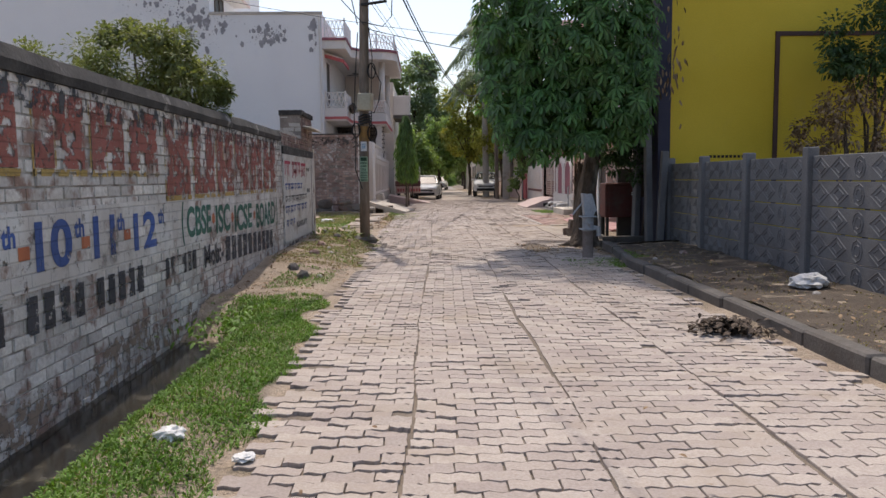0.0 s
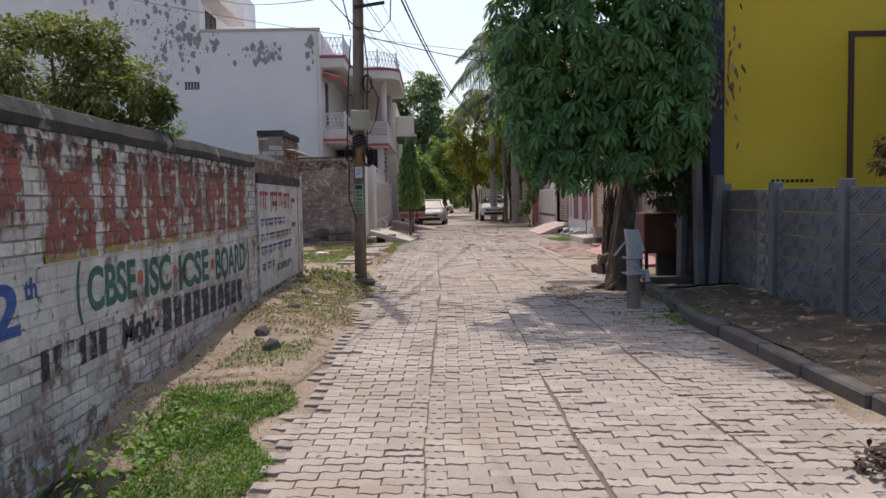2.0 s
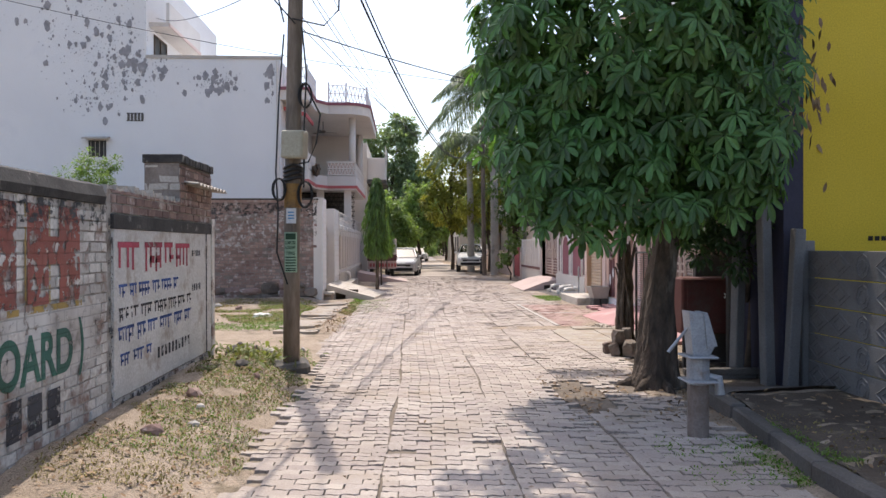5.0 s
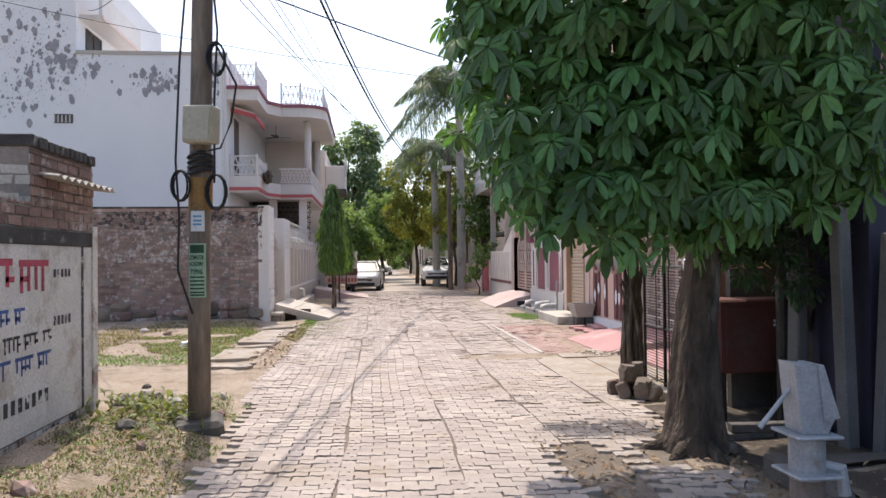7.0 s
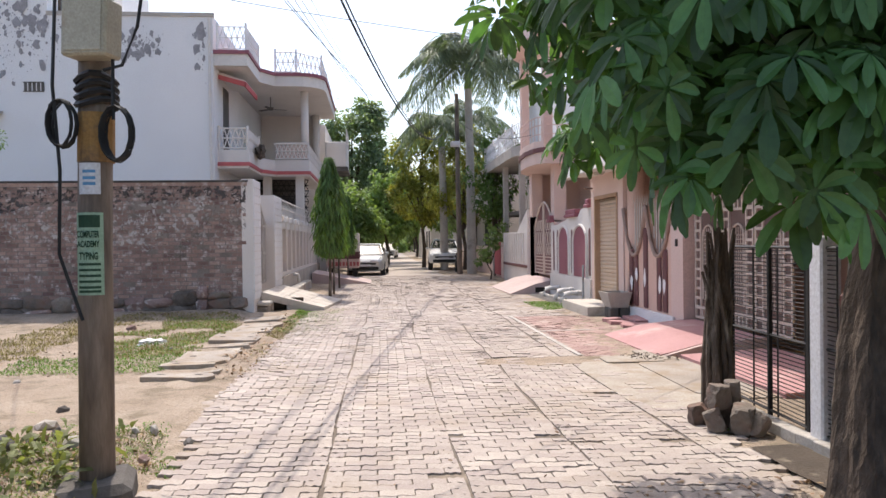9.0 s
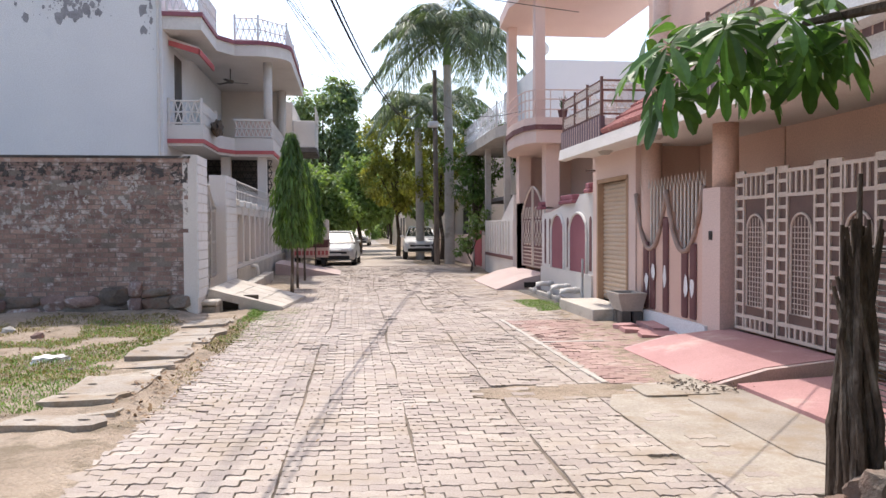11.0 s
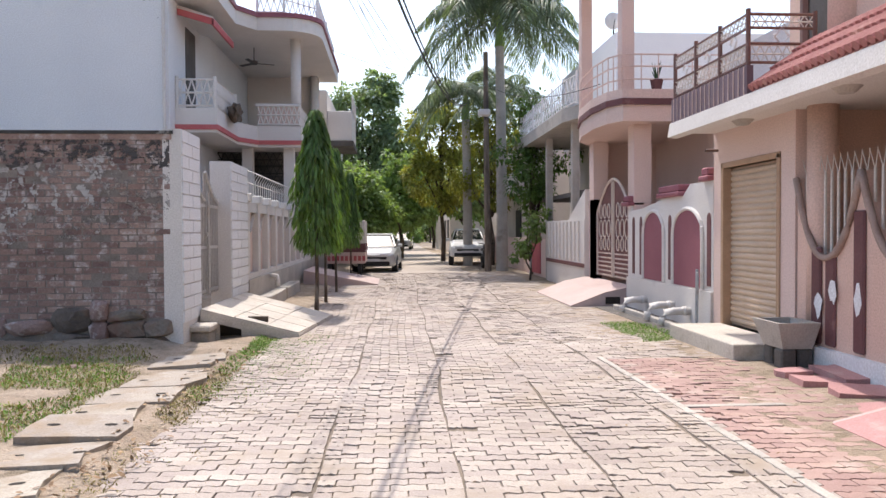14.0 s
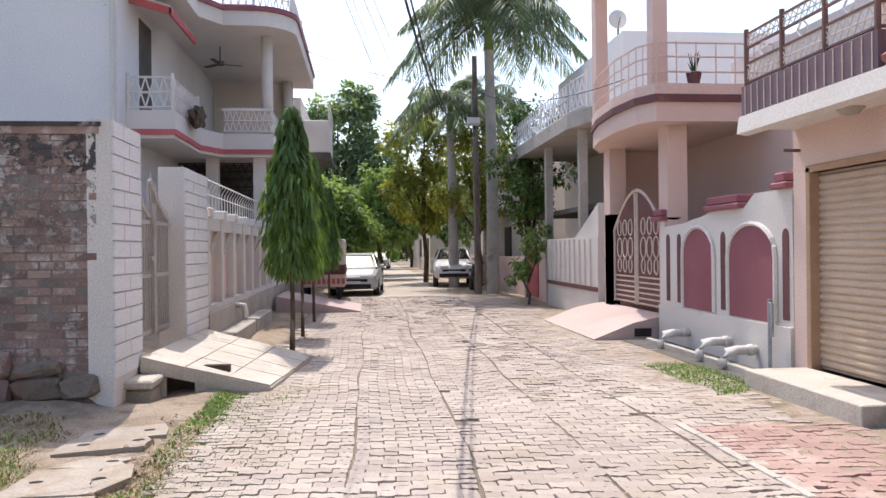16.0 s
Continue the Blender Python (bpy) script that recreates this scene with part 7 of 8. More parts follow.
def rounded_leaves(name, rng, base, way, face, length, width, material, parent, droop=0.12):
    """Leaflets narrow at the stalk, broadest near a blunt tip, folded along the midrib."""
    base, way, face = (np.asarray(q, float) for q in (base, way, face))
    n = len(base)
    way = way / np.linalg.norm(way, axis=1)[:, None]
    side = np.cross(way, face)
    side /= np.linalg.norm(side, axis=1)[:, None] + 1e-6
    nrm = np.cross(side, way)
    L_, W_ = np.asarray(length)[:, None], np.asarray(width)[:, None]
    down = np.array([0, 0, -1.0])
    rows = []
    for s, w in ((0.10, 0.05), (0.40, 0.34), (0.68, 0.5), (0.88, 0.40), (1.0, 0.13)):
        c = base + way * L_ * s + down * L_ * droop * s * s * 1.6
        rows += [c - side * W_ * w + nrm * W_ * w * 0.3, c, c + side * W_ * w + nrm * W_ * w * 0.3]
    verts = np.stack(rows, axis=1).reshape(-1, 3)
    o = (np.arange(n) * 15)[:, None]
    faces = []
    for k in range(4):
        for q in ((0, 1, 4, 3), (1, 2, 5, 4)):
            faces += (o + np.array([[3 * k + v for v in q]])).tolist()
    return tagged(raw(name, verts.tolist(), faces, material, parent), kind="stuff")


def rough_trunk(name, spine, radii, material, parent, seg=40, rows=70):
    """Furrowed bark: radius broken by upright ridges and knots along a bent spine."""
    zs_ = [p[2] for p in spine]
    verts, faces = [], []
    for j in range(rows + 1):
        z = zs_[0] + (zs_[-1] - zs_[0]) * (j / rows) ** 1.4
        cx, cy, r = np.interp(z, zs_, [p[0] for p in spine]), np.interp(z, zs_, [p[1] for p in spine]), np.interp(z, zs_, radii)
        for i in range(seg):
            a = 2 * math.pi * i / seg
            d = Vector((math.cos(a), math.sin(a), 0))
            k = 1 + 0.16 * noise.noise((d.x * 2, d.y * 2, z * 1.2)) - 0.14 * abs(noise.noise((d.x * 7, d.y * 7, z * 2.2))) + 0.06 * noise.noise((d.x * 14, d.y * 14, z * 9))
            verts.append((cx + d.x * r * k, cy + d.y * r * k, z))
        if j:
            faces += [((j - 1) * seg + i, (j - 1) * seg + (i + 1) % seg, j * seg + (i + 1) % seg, j * seg + i) for i in range(seg)]
    return raw(name, verts, faces, material, parent)


# --- the broad tree with whorled leaves
rng = np.random.default_rng(7)
tree = thing("tree", (2.87, 14.4, 0), "leafy tree with whorled glossy leaves and brown trunk", "tree")
rough_trunk("trunk", [(3.02, 14.6, -0.1), (3.05, 14.64, 0.25), (3.10, 14.72, 1.0), (3.23, 14.76, 1.8), (3.26, 14.78, 2.8), (3.10, 14.7, 5.0), (3.0, 14.6, 10.0)], [0.32, 0.24, 0.18, 0.14, 0.125, 0.10, 0.05], M_BARK, tree)
bm = bmesh.new()
for a in range(7):
    an = a * 0.9 + 0.3
    bm = bmesh.new()
    tube(bm, [(3.03, 14.6, 0.16), (3.03 + 0.24 * math.cos(an), 14.6 + 0.24 * math.sin(an), 0.04), (3.03 + 0.5 * math.cos(an), 14.6 + 0.5 * math.sin(an), -0.05)], 0.09, 0.03, 7)
    part("root", bm, M_BARK, tree, smooth=True)
lobes = [(2.6, 14.2, 4.2, 1.95, 1.6, 1.9), (3.3, 14.0, 3.1, 1.15, 1.3, 1.15), (1.85, 14.2, 3.0, 0.95, 1.0, 1.0), (2.2, 13.5, 2.5, 0.75, 0.6, 0.7), (3.75, 14.0, 3.6, 0.65, 0.7, 0.8),
         (1.5, 14.2, 4.1, 0.75, 0.9, 1.0), (2.8, 14.2, 6.6, 1.8, 1.7, 1.6), (1.35, 13.9, 6.3, 1.4, 1.4, 1.1), (2.6, 13.2, 4.0, 1.2, 0.9, 1.3), (3.0, 14.2, 8.6, 1.7, 1.6, 1.5), (2.7, 13.9, 10.3, 1.2, 1.2, 0.9), (2.7, 13.5, 2.2, 0.8, 0.45, 0.5),
         (1.7, 13.5, 2.35, 0.6, 0.45, 0.65), (2.1, 13.4, 2.0, 0.7, 0.35, 0.45), (2.45, 16.5, 2.42, 0.34, 0.3, 0.2), (2.05, 16.4, 2.3, 0.25, 0.3, 0.2), (3.5, 13.6, 2.5, 0.6, 0.5, 0.6)]
bm = bmesh.new()
limbs(bm, (3.23, 14.76, 2.1), [(1.5, 14.1, 3.4), (2.2, 13.4, 2.9), (3.9, 14.0, 3.4), (2.0, 14.9, 4.6), (3.6, 13.4, 4.2), (1.8, 13.6, 2.4), (2.6, 13.5, 2.3), (2.5, 16.4, 2.45)], 0.06, 0.015, rng)
limbs(bm, (3.0, 14.6, 4.2), [(1.6, 14.0, 5.6), (4.0, 14.9, 6.0), (2.5, 13.3, 6.0), (3.2, 15.8, 6.4)], 0.06, 0.02, rng)
part("branchwork", bm, M_BARK, tree)
cen, outw = [], []
for cx, cy, cz, rx, ry, rz in lobes:
    n = int((104 if cz < 5.5 else 74) * (rx * ry + ry * rz + rx * rz))
    d = unit(rng, n)
    rad = rng.uniform(0.55, 1.08, n) ** 0.6
    cen.append(np.array([cx, cy, cz]) + d * np.array([rx, ry, rz]) * rad[:, None])
    outw.append(d)
cen, outw = np.concatenate(cen), np.concatenate(outw)
keep = (cen[:, 2] > 1.62 + 0.45 * np.clip(1.75 - cen[:, 0], 0, 2) + 0.15 * np.clip(cen[:, 0] - 2.4, 0, 2)) & (cen[:, 0] < 4.05) & (cen[:, 0] > np.where(cen[:, 2] > 5.2, -0.2, 0.95))
cen, outw = cen[keep], outw[keep]
B, D, FC, LN, WD = [], [], [], [], []
for c, o in zip(cen, outw):
    k = rng.integers(7, 10)
    axis = o * 0.55 + np.array([0, -0.28, 0.5]) + rng.normal(0, 0.2, 3)
    axis /= np.linalg.norm(axis)
    u = np.cross(axis, [0.3, 0.8, 0.2])
    u /= np.linalg.norm(u)
    w = np.cross(axis, u)
    s = rng.uniform(0.115, 0.19)
    for j in range(k):
        a = 2 * math.pi * j / k + rng.uniform(-0.13, 0.13)
        B.append(c)
        D.append((u * math.cos(a) + w * math.sin(a)) + axis * rng.uniform(-0.34, -0.08))
        FC.append(axis)
        LN.append(s * rng.uniform(0.8, 1.1))
        WD.append(s * rng.uniform(0.31, 0.39))
rounded_leaves("crown", rng, B, D, FC, LN, WD, M_LEAF, tree, 0.2)
# a few yellowed and hanging brown leaves at its side
pts = np.array([4.42, 13.95, 3.3]) + rng.normal(0, 1, (60, 3)) * np.array([0.14, 0.1, 0.5])
leaf_part("withered_leaves", rng, pts, np.tile([0.1, 0, -1.0], (60, 1)) + rng.normal(0, 0.3, (60, 3)), rng.uniform(0.08, 0.15, 60), np.full(60, 0.04), M_DEADLEAF, tree)


def clump_tree(name, at, height, lobes, material, label, seed, leaf=(0.1, 0.2), density=110, trunk_r=0.12, clear=1.2, group=""):
    """Trunk, limbs towards each lobe, and a crown of small leaves with gaps."""
    rng = np.random.default_rng(seed)
    t = thing(name, at, label, "tree", group)
    x, y, z = at
    bm = bmesh.new()
    tube(bm, [(x, y, z - 0.1), (x + 0.05, y, z + clear * 0.5), (x + rng.normal(0, 0.12), y, z + clear), (x + rng.normal(0, 0.2), y, z + height * 0.75)], trunk_r, trunk_r * 0.45, 10)
    part("trunk", bm, M_BARK, t)
    bm = bmesh.new()
    limbs(bm, (x, y, z + clear), [(x + l[0], y + l[1], z + l[2]) for l in lobes], trunk_r * 0.5, trunk_r * 0.12, rng)
    part("branchwork", bm, M_BARK, t)
    P_, D_ = [], []
    for lx, ly, lz, r, rz in lobes:
        k = max(7, int(15 * r))
        cc = unit(rng, k) * np.array([r, r, rz]) * rng.uniform(0.45, 0.95, (k, 1)) + np.array([x + lx, y + ly, z + lz])
        for c in cc:
            m = int(density * rng.uniform(0.5, 1.2))
            d = unit(rng, m)
            P_.append(c + d * rng.uniform(0.2, 0.55, (m, 1)) * min(1.0, r * 0.55))
            D_.append(d + np.array([0, 0, -0.15]))
    P_, D_ = np.concatenate(P_), np.concatenate(D_)
    n = len(P_)
    ln = rng.uniform(*leaf, n)
    leaf_part("crown", rng, P_, D_, ln, ln * 0.5, material, t)
    return t


# tree behind the painted wall
clump_tree("tree", (-3.5, 9.8, 0), 2.9, [(0.55, -0.3, 2.35, 0.62, 0.42), (1.0, -0.5, 2.28, 0.38, 0.26), (0.05, 0.0, 2.6, 0.8, 0.5), (-0.85, 0.1, 2.65, 0.85, 0.55), (0.35, -0.1, 2.85, 0.55, 0.4), (-1.5, -0.3, 2.5, 0.7, 0.5), (-0.2, 0.3, 3.1, 0.4, 0.3)], M_LEAF_OLIVE, "feathery olive-green tree behind the painted wall", 21, (0.03, 0.075), 420, 0.07, 1.4)
clump_tree("tree", (-10.4, 31.5, 0), 4.9, [(0.3, 0, 4.0, 1.0, 0.8), (0, 0, 2.4, 1.1, 0.8), (0.9, 0.2, 2.0, 0.8, 0.6), (-1.0, 0, 2.6, 1.0, 0.8)], M_LEAF_LT, "small bushy green tree inside the plot", 22, (0.06, 0.13), 160, 0.08, 1.0)
# dense bush in the dark recess
clump_tree("bush", (4.25, 15.0, 0), 2.6, [(0, 0, 1.75, 0.7, 0.5), (-0.3, 0.1, 2.2, 0.7, 0.6), (0.25, -0.2, 2.5, 0.6, 0.6), (-0.55, 0, 1.6, 0.5, 0.35), (0.1, 0.3, 3.0, 0.7, 0.6)], M_LEAF_DK, "dark small-leaved bush in the shaded recess", 23, (0.05, 0.09), 190, 0.05, 0.9)
clump_tree("bush", (7.45, 12.9, 0), 4.2, [(0, 0, 3.5, 0.9, 0.6), (0.7, 0.1, 3.0, 0.9, 0.6), (-0.3, 0, 2.9, 0.6, 0.5), (0.5, 0, 4.1, 0.8, 0.5)], M_LEAF_DK, "leafy climber behind the panel fence", 24, (0.06, 0.11), 150, 0.05, 1.4)
clump_tree("bush", (6.95, 12.7, 0), 2.8, [(0, 0, 2.4, 0.7, 0.6), (-0.5, 0.3, 2.0, 0.5, 0.7), (0.4, 0, 1.7, 0.7, 0.5)], M_DEADLEAF, "dried brown creeper behind the panel fence", 25, (0.05, 0.1), 110, 0.04, 1.0)


# --- weeping mast trees
def mast_tree(seed):
    rng = np.random.default_rng(seed)
    t = thing("mast_tree", (0, 0, 0), "narrow weeping mast tree with drooping leaves", "tree", "mast trees along the wall")
    bm = bmesh.new()
    tube(bm, [(0, 0, -0.1), (0.02, 0, 0.7), (0, 0.02, 1.6), (0, 0, 3.6)], 0.06, 0.02, 8)
    part("trunk", bm, M_BARK, t)
    n = 3000
    h = rng.uniform(0, 1, n) ** 0.85
    prof = 0.53 * np.clip(1.06 - h, 0, 1) ** 0.62 * (0.78 + 0.25 * np.clip(h * 5, 0, 1))
    a = rng.uniform(0, 2 * np.pi, n)
    rad = prof * rng.uniform(0.5, 1.12, n) * (1 + 0.22 * np.sin(3 * a + 9 * h) + 0.1 * np.sin(5 * a - 21 * h))
    p = np.stack([rad * np.cos(a), rad * np.sin(a), 1.28 + 2.6 * h], 1)
    d = np.stack([0.4 * np.cos(a), 0.4 * np.sin(a), np.full(n, -1.0)], 1) + rng.normal(0, 0.22, (n, 3))
    leaf_part("crown", rng, p, d, rng.uniform(0.16, 0.27, n), rng.uniform(0.04, 0.06, n), M_LEAF_MID, t, 0.1)
    return t


mt = mast_tree(31)
mt.matrix_basis = pose(-0.78, 31.9, 0) @ Matrix.Diagonal((0.8, 0.8, 1.0, 1))
for x, y, s, r in ((-0.80, 34.2, 0.95, 80), (-0.78, 37.2, 0.96, 200), (-0.7, 42.6, 0.9, 20)):
    copy_thing(mt, pose(x, y, 0, 0, 0, r) @ Matrix.Diagonal((0.85 * s, 0.85 * s, s, 1)))


# --- royal palms
def palm(at, trunk_h, frond, seed, n_fronds=24):
    rng = np.random.default_rng(seed)
    t = thing("palm_tree", at, "tall royal palm with grey ringed trunk", "tree", "palms")
    x, y, z = at
    bm = bmesh.new()
    tube(bm, [(x, y, z - 0.1), (x, y, z + trunk_h * 0.3), (x - 0.03, y, z + trunk_h * 0.7), (x - 0.08, y, z + trunk_h)], 0.23, 0.17, 14)
    for k in range(int(trunk_h / 0.28)):
        zz = z + 0.3 + k * 0.28
        tube(bm, [(x - 0.08 * k * 0.28 / trunk_h, y, zz), (x - 0.08 * k * 0.28 / trunk_h, y, zz + 0.03)], 0.24 - 0.07 * k * 0.28 / trunk_h, seg=14)
    part("trunk", bm, M_CONCRETE, t)
    bm = bmesh.new()
    tube(bm, [(x - 0.08, y, z + trunk_h), (x - 0.08, y, z + trunk_h + 0.5), (x - 0.08, y, z + trunk_h + 1.3)], 0.2, 0.09, 12)
    part("crownshaft", bm, M_LEAF_LT, t, "smooth green crownshaft")
    top = np.array([x - 0.08, y, z + trunk_h + 1.2])
    for i in range(n_fronds):
        a = i * 2.4 + rng.uniform(-0.2, 0.2)
        el = rng.uniform(0.2, 1.3) if i > 5 else rng.uniform(-0.25, 0.2)
        out = np.array([math.cos(a), math.sin(a), 0])
        pts = []
        for k in range(9):
            s = k / 8
            pts.append(top + out * frond * (s * math.cos(el) * (1 - 0.12 * s)) + np.array([0, 0, frond * (s * math.sin(el) - 0.66 * s * s)]))
        pts = np.array(pts)
        bm = bmesh.new()
        tube(bm, [tuple(p) for p in pts], 0.035, 0.008, 5)
        fr = part("frond", bm, M_LEAF_PALM, t)
        m = 84
        ss = np.linspace(0.12, 1, m)
        base = np.stack([np.interp(ss, np.linspace(0, 1, 9), pts[:, c]) for c in range(3)], 1)
        tang = np.gradient(base, axis=0)
        tang /= np.linalg.norm(tang, axis=1)[:, None]
        sd = np.cross(tang, [0, 0, 1.0])
        sd /= np.linalg.norm(sd, axis=1)[:, None] + 1e-6
        b2 = np.concatenate([base, base])
        d2 = np.concatenate([sd + tang * 0.6, -sd + tang * 0.6]) + rng.normal(0, 0.15, (2 * m, 3)) + np.array([0, 0, -0.35])
        ln = frond * 0.27 * np.concatenate([np.sin(np.pi * (0.15 + 0.8 * ss))] * 2) * rng.uniform(0.8, 1.15, 2 * m)
        leaf_part("foliage", rng, b2, d2, ln, np.full(2 * m, 0.036), M_LEAF_PALM, fr, 0.3)
    return t


palm((4.95, 47.0, 0), 8.7, 4.3, 41, 36)
palm((4.1, 52.0, 0), 6.6, 3.0, 43, 18)
palm((6.2, 56.0, 0), 7.6, 3.2, 42, 18)

# --- street trees further on
clump_tree("tree", (3.3, 57, 0), 8.6, [(-0.8, 0, 6.4, 1.5, 1.6), (0.6, 0.5, 5.2, 1.5, 1.5), (-1.0, -0.6, 4.4, 1.2, 1.2), (0.9, 0, 7.2, 1.3, 1.3), (0, 0, 8.0, 1.0, 0.9), (-0.2, 0, 3.4, 1.2, 0.9), (1.2, 0.2, 3.6, 1.0, 0.9)], M_LEAF_YEL, "yellow-green street tree in thin leaf", 51, (0.14, 0.26), 85, 0.14, 2.4, "street trees")
clump_tree("tree", (5.2, 52, 0), 7.4, [(-0.6, 0, 5.4, 1.4, 1.4), (0.8, 0.3, 4.4, 1.2, 1.2), (-1.2, 0, 3.8, 1.0, 0.9), (0.2, 0, 6.4, 1.2, 1.1), (0.4, 0, 3.2, 1.0, 0.8)], M_LEAF_YEL, "yellow-green street tree behind the white car", 52, (0.12, 0.22), 85, 0.12, 2.2, "street trees")
clump_tree("tree", (5.7, 44.5, 0), 6.0, [(0, 0, 3.6, 1.0, 1.0), (0.9, 0.3, 4.6, 1.1, 0.9), (-0.6, 0, 4.6, 0.9, 0.9), (0.2, 0, 2.6, 0.9, 0.8), (0.2, 0, 5.6, 1.0, 0.8), (-0.2, -0.8, 3.2, 0.8, 0.8)], M_LEAF_MID, "dark green tree beside the palms", 53, (0.1, 0.18), 85, 0.09, 1.6, "street trees")
clump_tree("bush", (5.0, 41.3, 0), 2.4, [(0, 0, 1.3, 0.5, 0.5), (0.35, 0.2, 1.9, 0.5, 0.45), (-0.3, 0, 0.9, 0.4, 0.35)], M_LEAF_LT, "young roadside bush by the cream wall", 54, (0.07, 0.14), 90, 0.04, 0.6)
# this crown and some farther ones take the leaf colour paled for haze
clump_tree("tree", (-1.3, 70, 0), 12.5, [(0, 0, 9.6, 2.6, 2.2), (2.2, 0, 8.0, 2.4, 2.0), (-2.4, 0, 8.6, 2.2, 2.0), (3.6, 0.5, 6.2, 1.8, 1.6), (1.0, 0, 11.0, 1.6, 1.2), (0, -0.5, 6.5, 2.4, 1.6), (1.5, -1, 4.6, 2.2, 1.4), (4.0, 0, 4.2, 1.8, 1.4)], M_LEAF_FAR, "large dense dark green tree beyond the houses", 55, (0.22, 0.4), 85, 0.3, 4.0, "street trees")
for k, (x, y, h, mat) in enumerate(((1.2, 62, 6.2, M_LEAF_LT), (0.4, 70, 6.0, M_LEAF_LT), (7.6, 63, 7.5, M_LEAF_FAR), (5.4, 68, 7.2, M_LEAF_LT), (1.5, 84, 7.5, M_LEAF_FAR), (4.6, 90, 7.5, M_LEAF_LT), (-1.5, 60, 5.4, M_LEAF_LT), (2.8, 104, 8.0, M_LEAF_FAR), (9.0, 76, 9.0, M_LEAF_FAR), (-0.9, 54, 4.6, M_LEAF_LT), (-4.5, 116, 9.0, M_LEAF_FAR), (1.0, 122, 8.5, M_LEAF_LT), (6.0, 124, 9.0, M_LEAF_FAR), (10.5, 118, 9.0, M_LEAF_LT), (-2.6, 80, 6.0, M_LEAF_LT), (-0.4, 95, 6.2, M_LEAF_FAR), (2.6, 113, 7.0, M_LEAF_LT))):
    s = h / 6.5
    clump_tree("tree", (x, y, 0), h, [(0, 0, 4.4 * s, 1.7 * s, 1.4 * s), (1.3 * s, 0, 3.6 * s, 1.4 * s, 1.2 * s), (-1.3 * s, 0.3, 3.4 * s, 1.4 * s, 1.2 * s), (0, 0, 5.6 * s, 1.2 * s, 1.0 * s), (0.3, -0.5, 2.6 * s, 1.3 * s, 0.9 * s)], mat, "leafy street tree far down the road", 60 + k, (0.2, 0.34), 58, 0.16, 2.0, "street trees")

for k, (x, y) in enumerate(((-1.6, 100), (1.6, 118), (5.6, 128))):
    clump_tree("bush", (x, y, 0), 3.4, [(0, 0, 1.2, 1.6, 1.0), (1.8, 0.4, 1.0, 1.4, 0.9), (-1.8, 0.2, 1.3, 1.5, 1.0), (0.4, 0, 2.6, 1.4, 0.9)], M_LEAF_LT, "low green shrubs at the far end of the road", 90 + k, (0.2, 0.34), 70, 0.08, 0.5)

# street lamp pole beside the palm
lamp = thing("street_lamp", (4.35, 46.6, 0), "wooden street lamp pole beside the palm", "street lamp")
bm = bmesh.new()
tube(bm, [(4.35, 46.6, -0.1), (4.3, 46.6, 4.5), (4.28, 46.6, 8.4)], 0.13, 0.09, 10)
part("pole", bm, M_WOODPOLE, lamp)
bm = bmesh.new()
tube(bm, [(4.28, 46.55, 5.8), (4.15, 46.2, 6.0), (4.1, 45.9, 6.0)], 0.02, seg=6)
part("arm", bm, M_STEELDARK, lamp)
bm = bmesh.new()
box(bm, 3.9, 4.35, 45.7, 46.0, 5.85, 6.1, 0.05)
part("lamp_head", bm, M_OFFWHITE, lamp)


# ---------------------------------------------------------------- grass and litter
def grass(name, n, region, material, h, label, seed, lean=0.5, wid=0.006):
    rng = np.random.default_rng(seed)
    pts = []
    while len(pts) < n:
        x, y = region(rng)
        if x is not None:
            pts.append((x, y, height(x, y) - 0.005))
    pts = np.array(pts)
    d = np.stack([rng.normal(0, lean, n), rng.normal(0, lean, n), np.ones(n)], 1)
    v, f = leaf_arrays(rng, pts, d, rng.uniform(h * 0.5, h * 1.2, n), np.full(n, wid) * rng.uniform(0.7, 1.5, n), 0.3)
    ob = raw(name, v.tolist(), f, material)
    return tagged(ob, label, "grass", kind="stuff")


def patch(x0, x1, y0, y1, cut=-0.05, sc=1.6):
    def pick(r):
        x, y = r.uniform(x0, x1), r.uniform(y0, y1)
        e = min(x - x0, x1 - x) / (x1 - x0) * 2 + min(y - y0, y1 - y) / (y1 - y0) * 2
        return (x, y) if noise.noise((x * sc, y * sc, 5.0)) + 0.5 * min(e, 0.7) > cut else (None, None)
    return pick


def front_patch(r):
    y = r.uniform(1.2, 8.4)
    lo, hi = -1.95 + 0.1 * math.sin(y * 3), left_edge(y) - 0.02 - 0.12 * smoothstep(6, 8.3, y) + 0.08 * math.sin(y * 5)
    x = r.uniform(lo, hi)
    return (x, y) if r.uniform(0, 1) < 0.35 + 0.9 * (noise.noise((x * 2.5, y * 2.5, 2)) + 0.35) else (None, None)


grass("grass", 42000, front_patch, M_GRASS, 0.06, "lush green grass strip beside the ditch", 1, 0.6, 0.008)
grass("grass", 2200, patch(-2.3, -1.0, 0.8, 8.6), M_DRYGRASS, 0.06, "dry grass at the edge of the strip", 2)
grass("grass", 9000, patch(-2.25, -0.95, 10.8, 17.2, 0.05), M_DRYGRASS, 0.05, "dry yellow-green grass round the pole", 3, 0.7, 0.008)
grass("grass", 6000, patch(-2.2, -0.9, 11.5, 17.5, 0.1), M_GRASS, 0.045, "sparse green grass round the pole", 4, 0.7, 0.008)
grass("grass", 1500, patch(-1.9, -1.2, 9.0, 10.6, 0.0), M_GRASS, 0.06, "small green grass tuft on sand", 5)
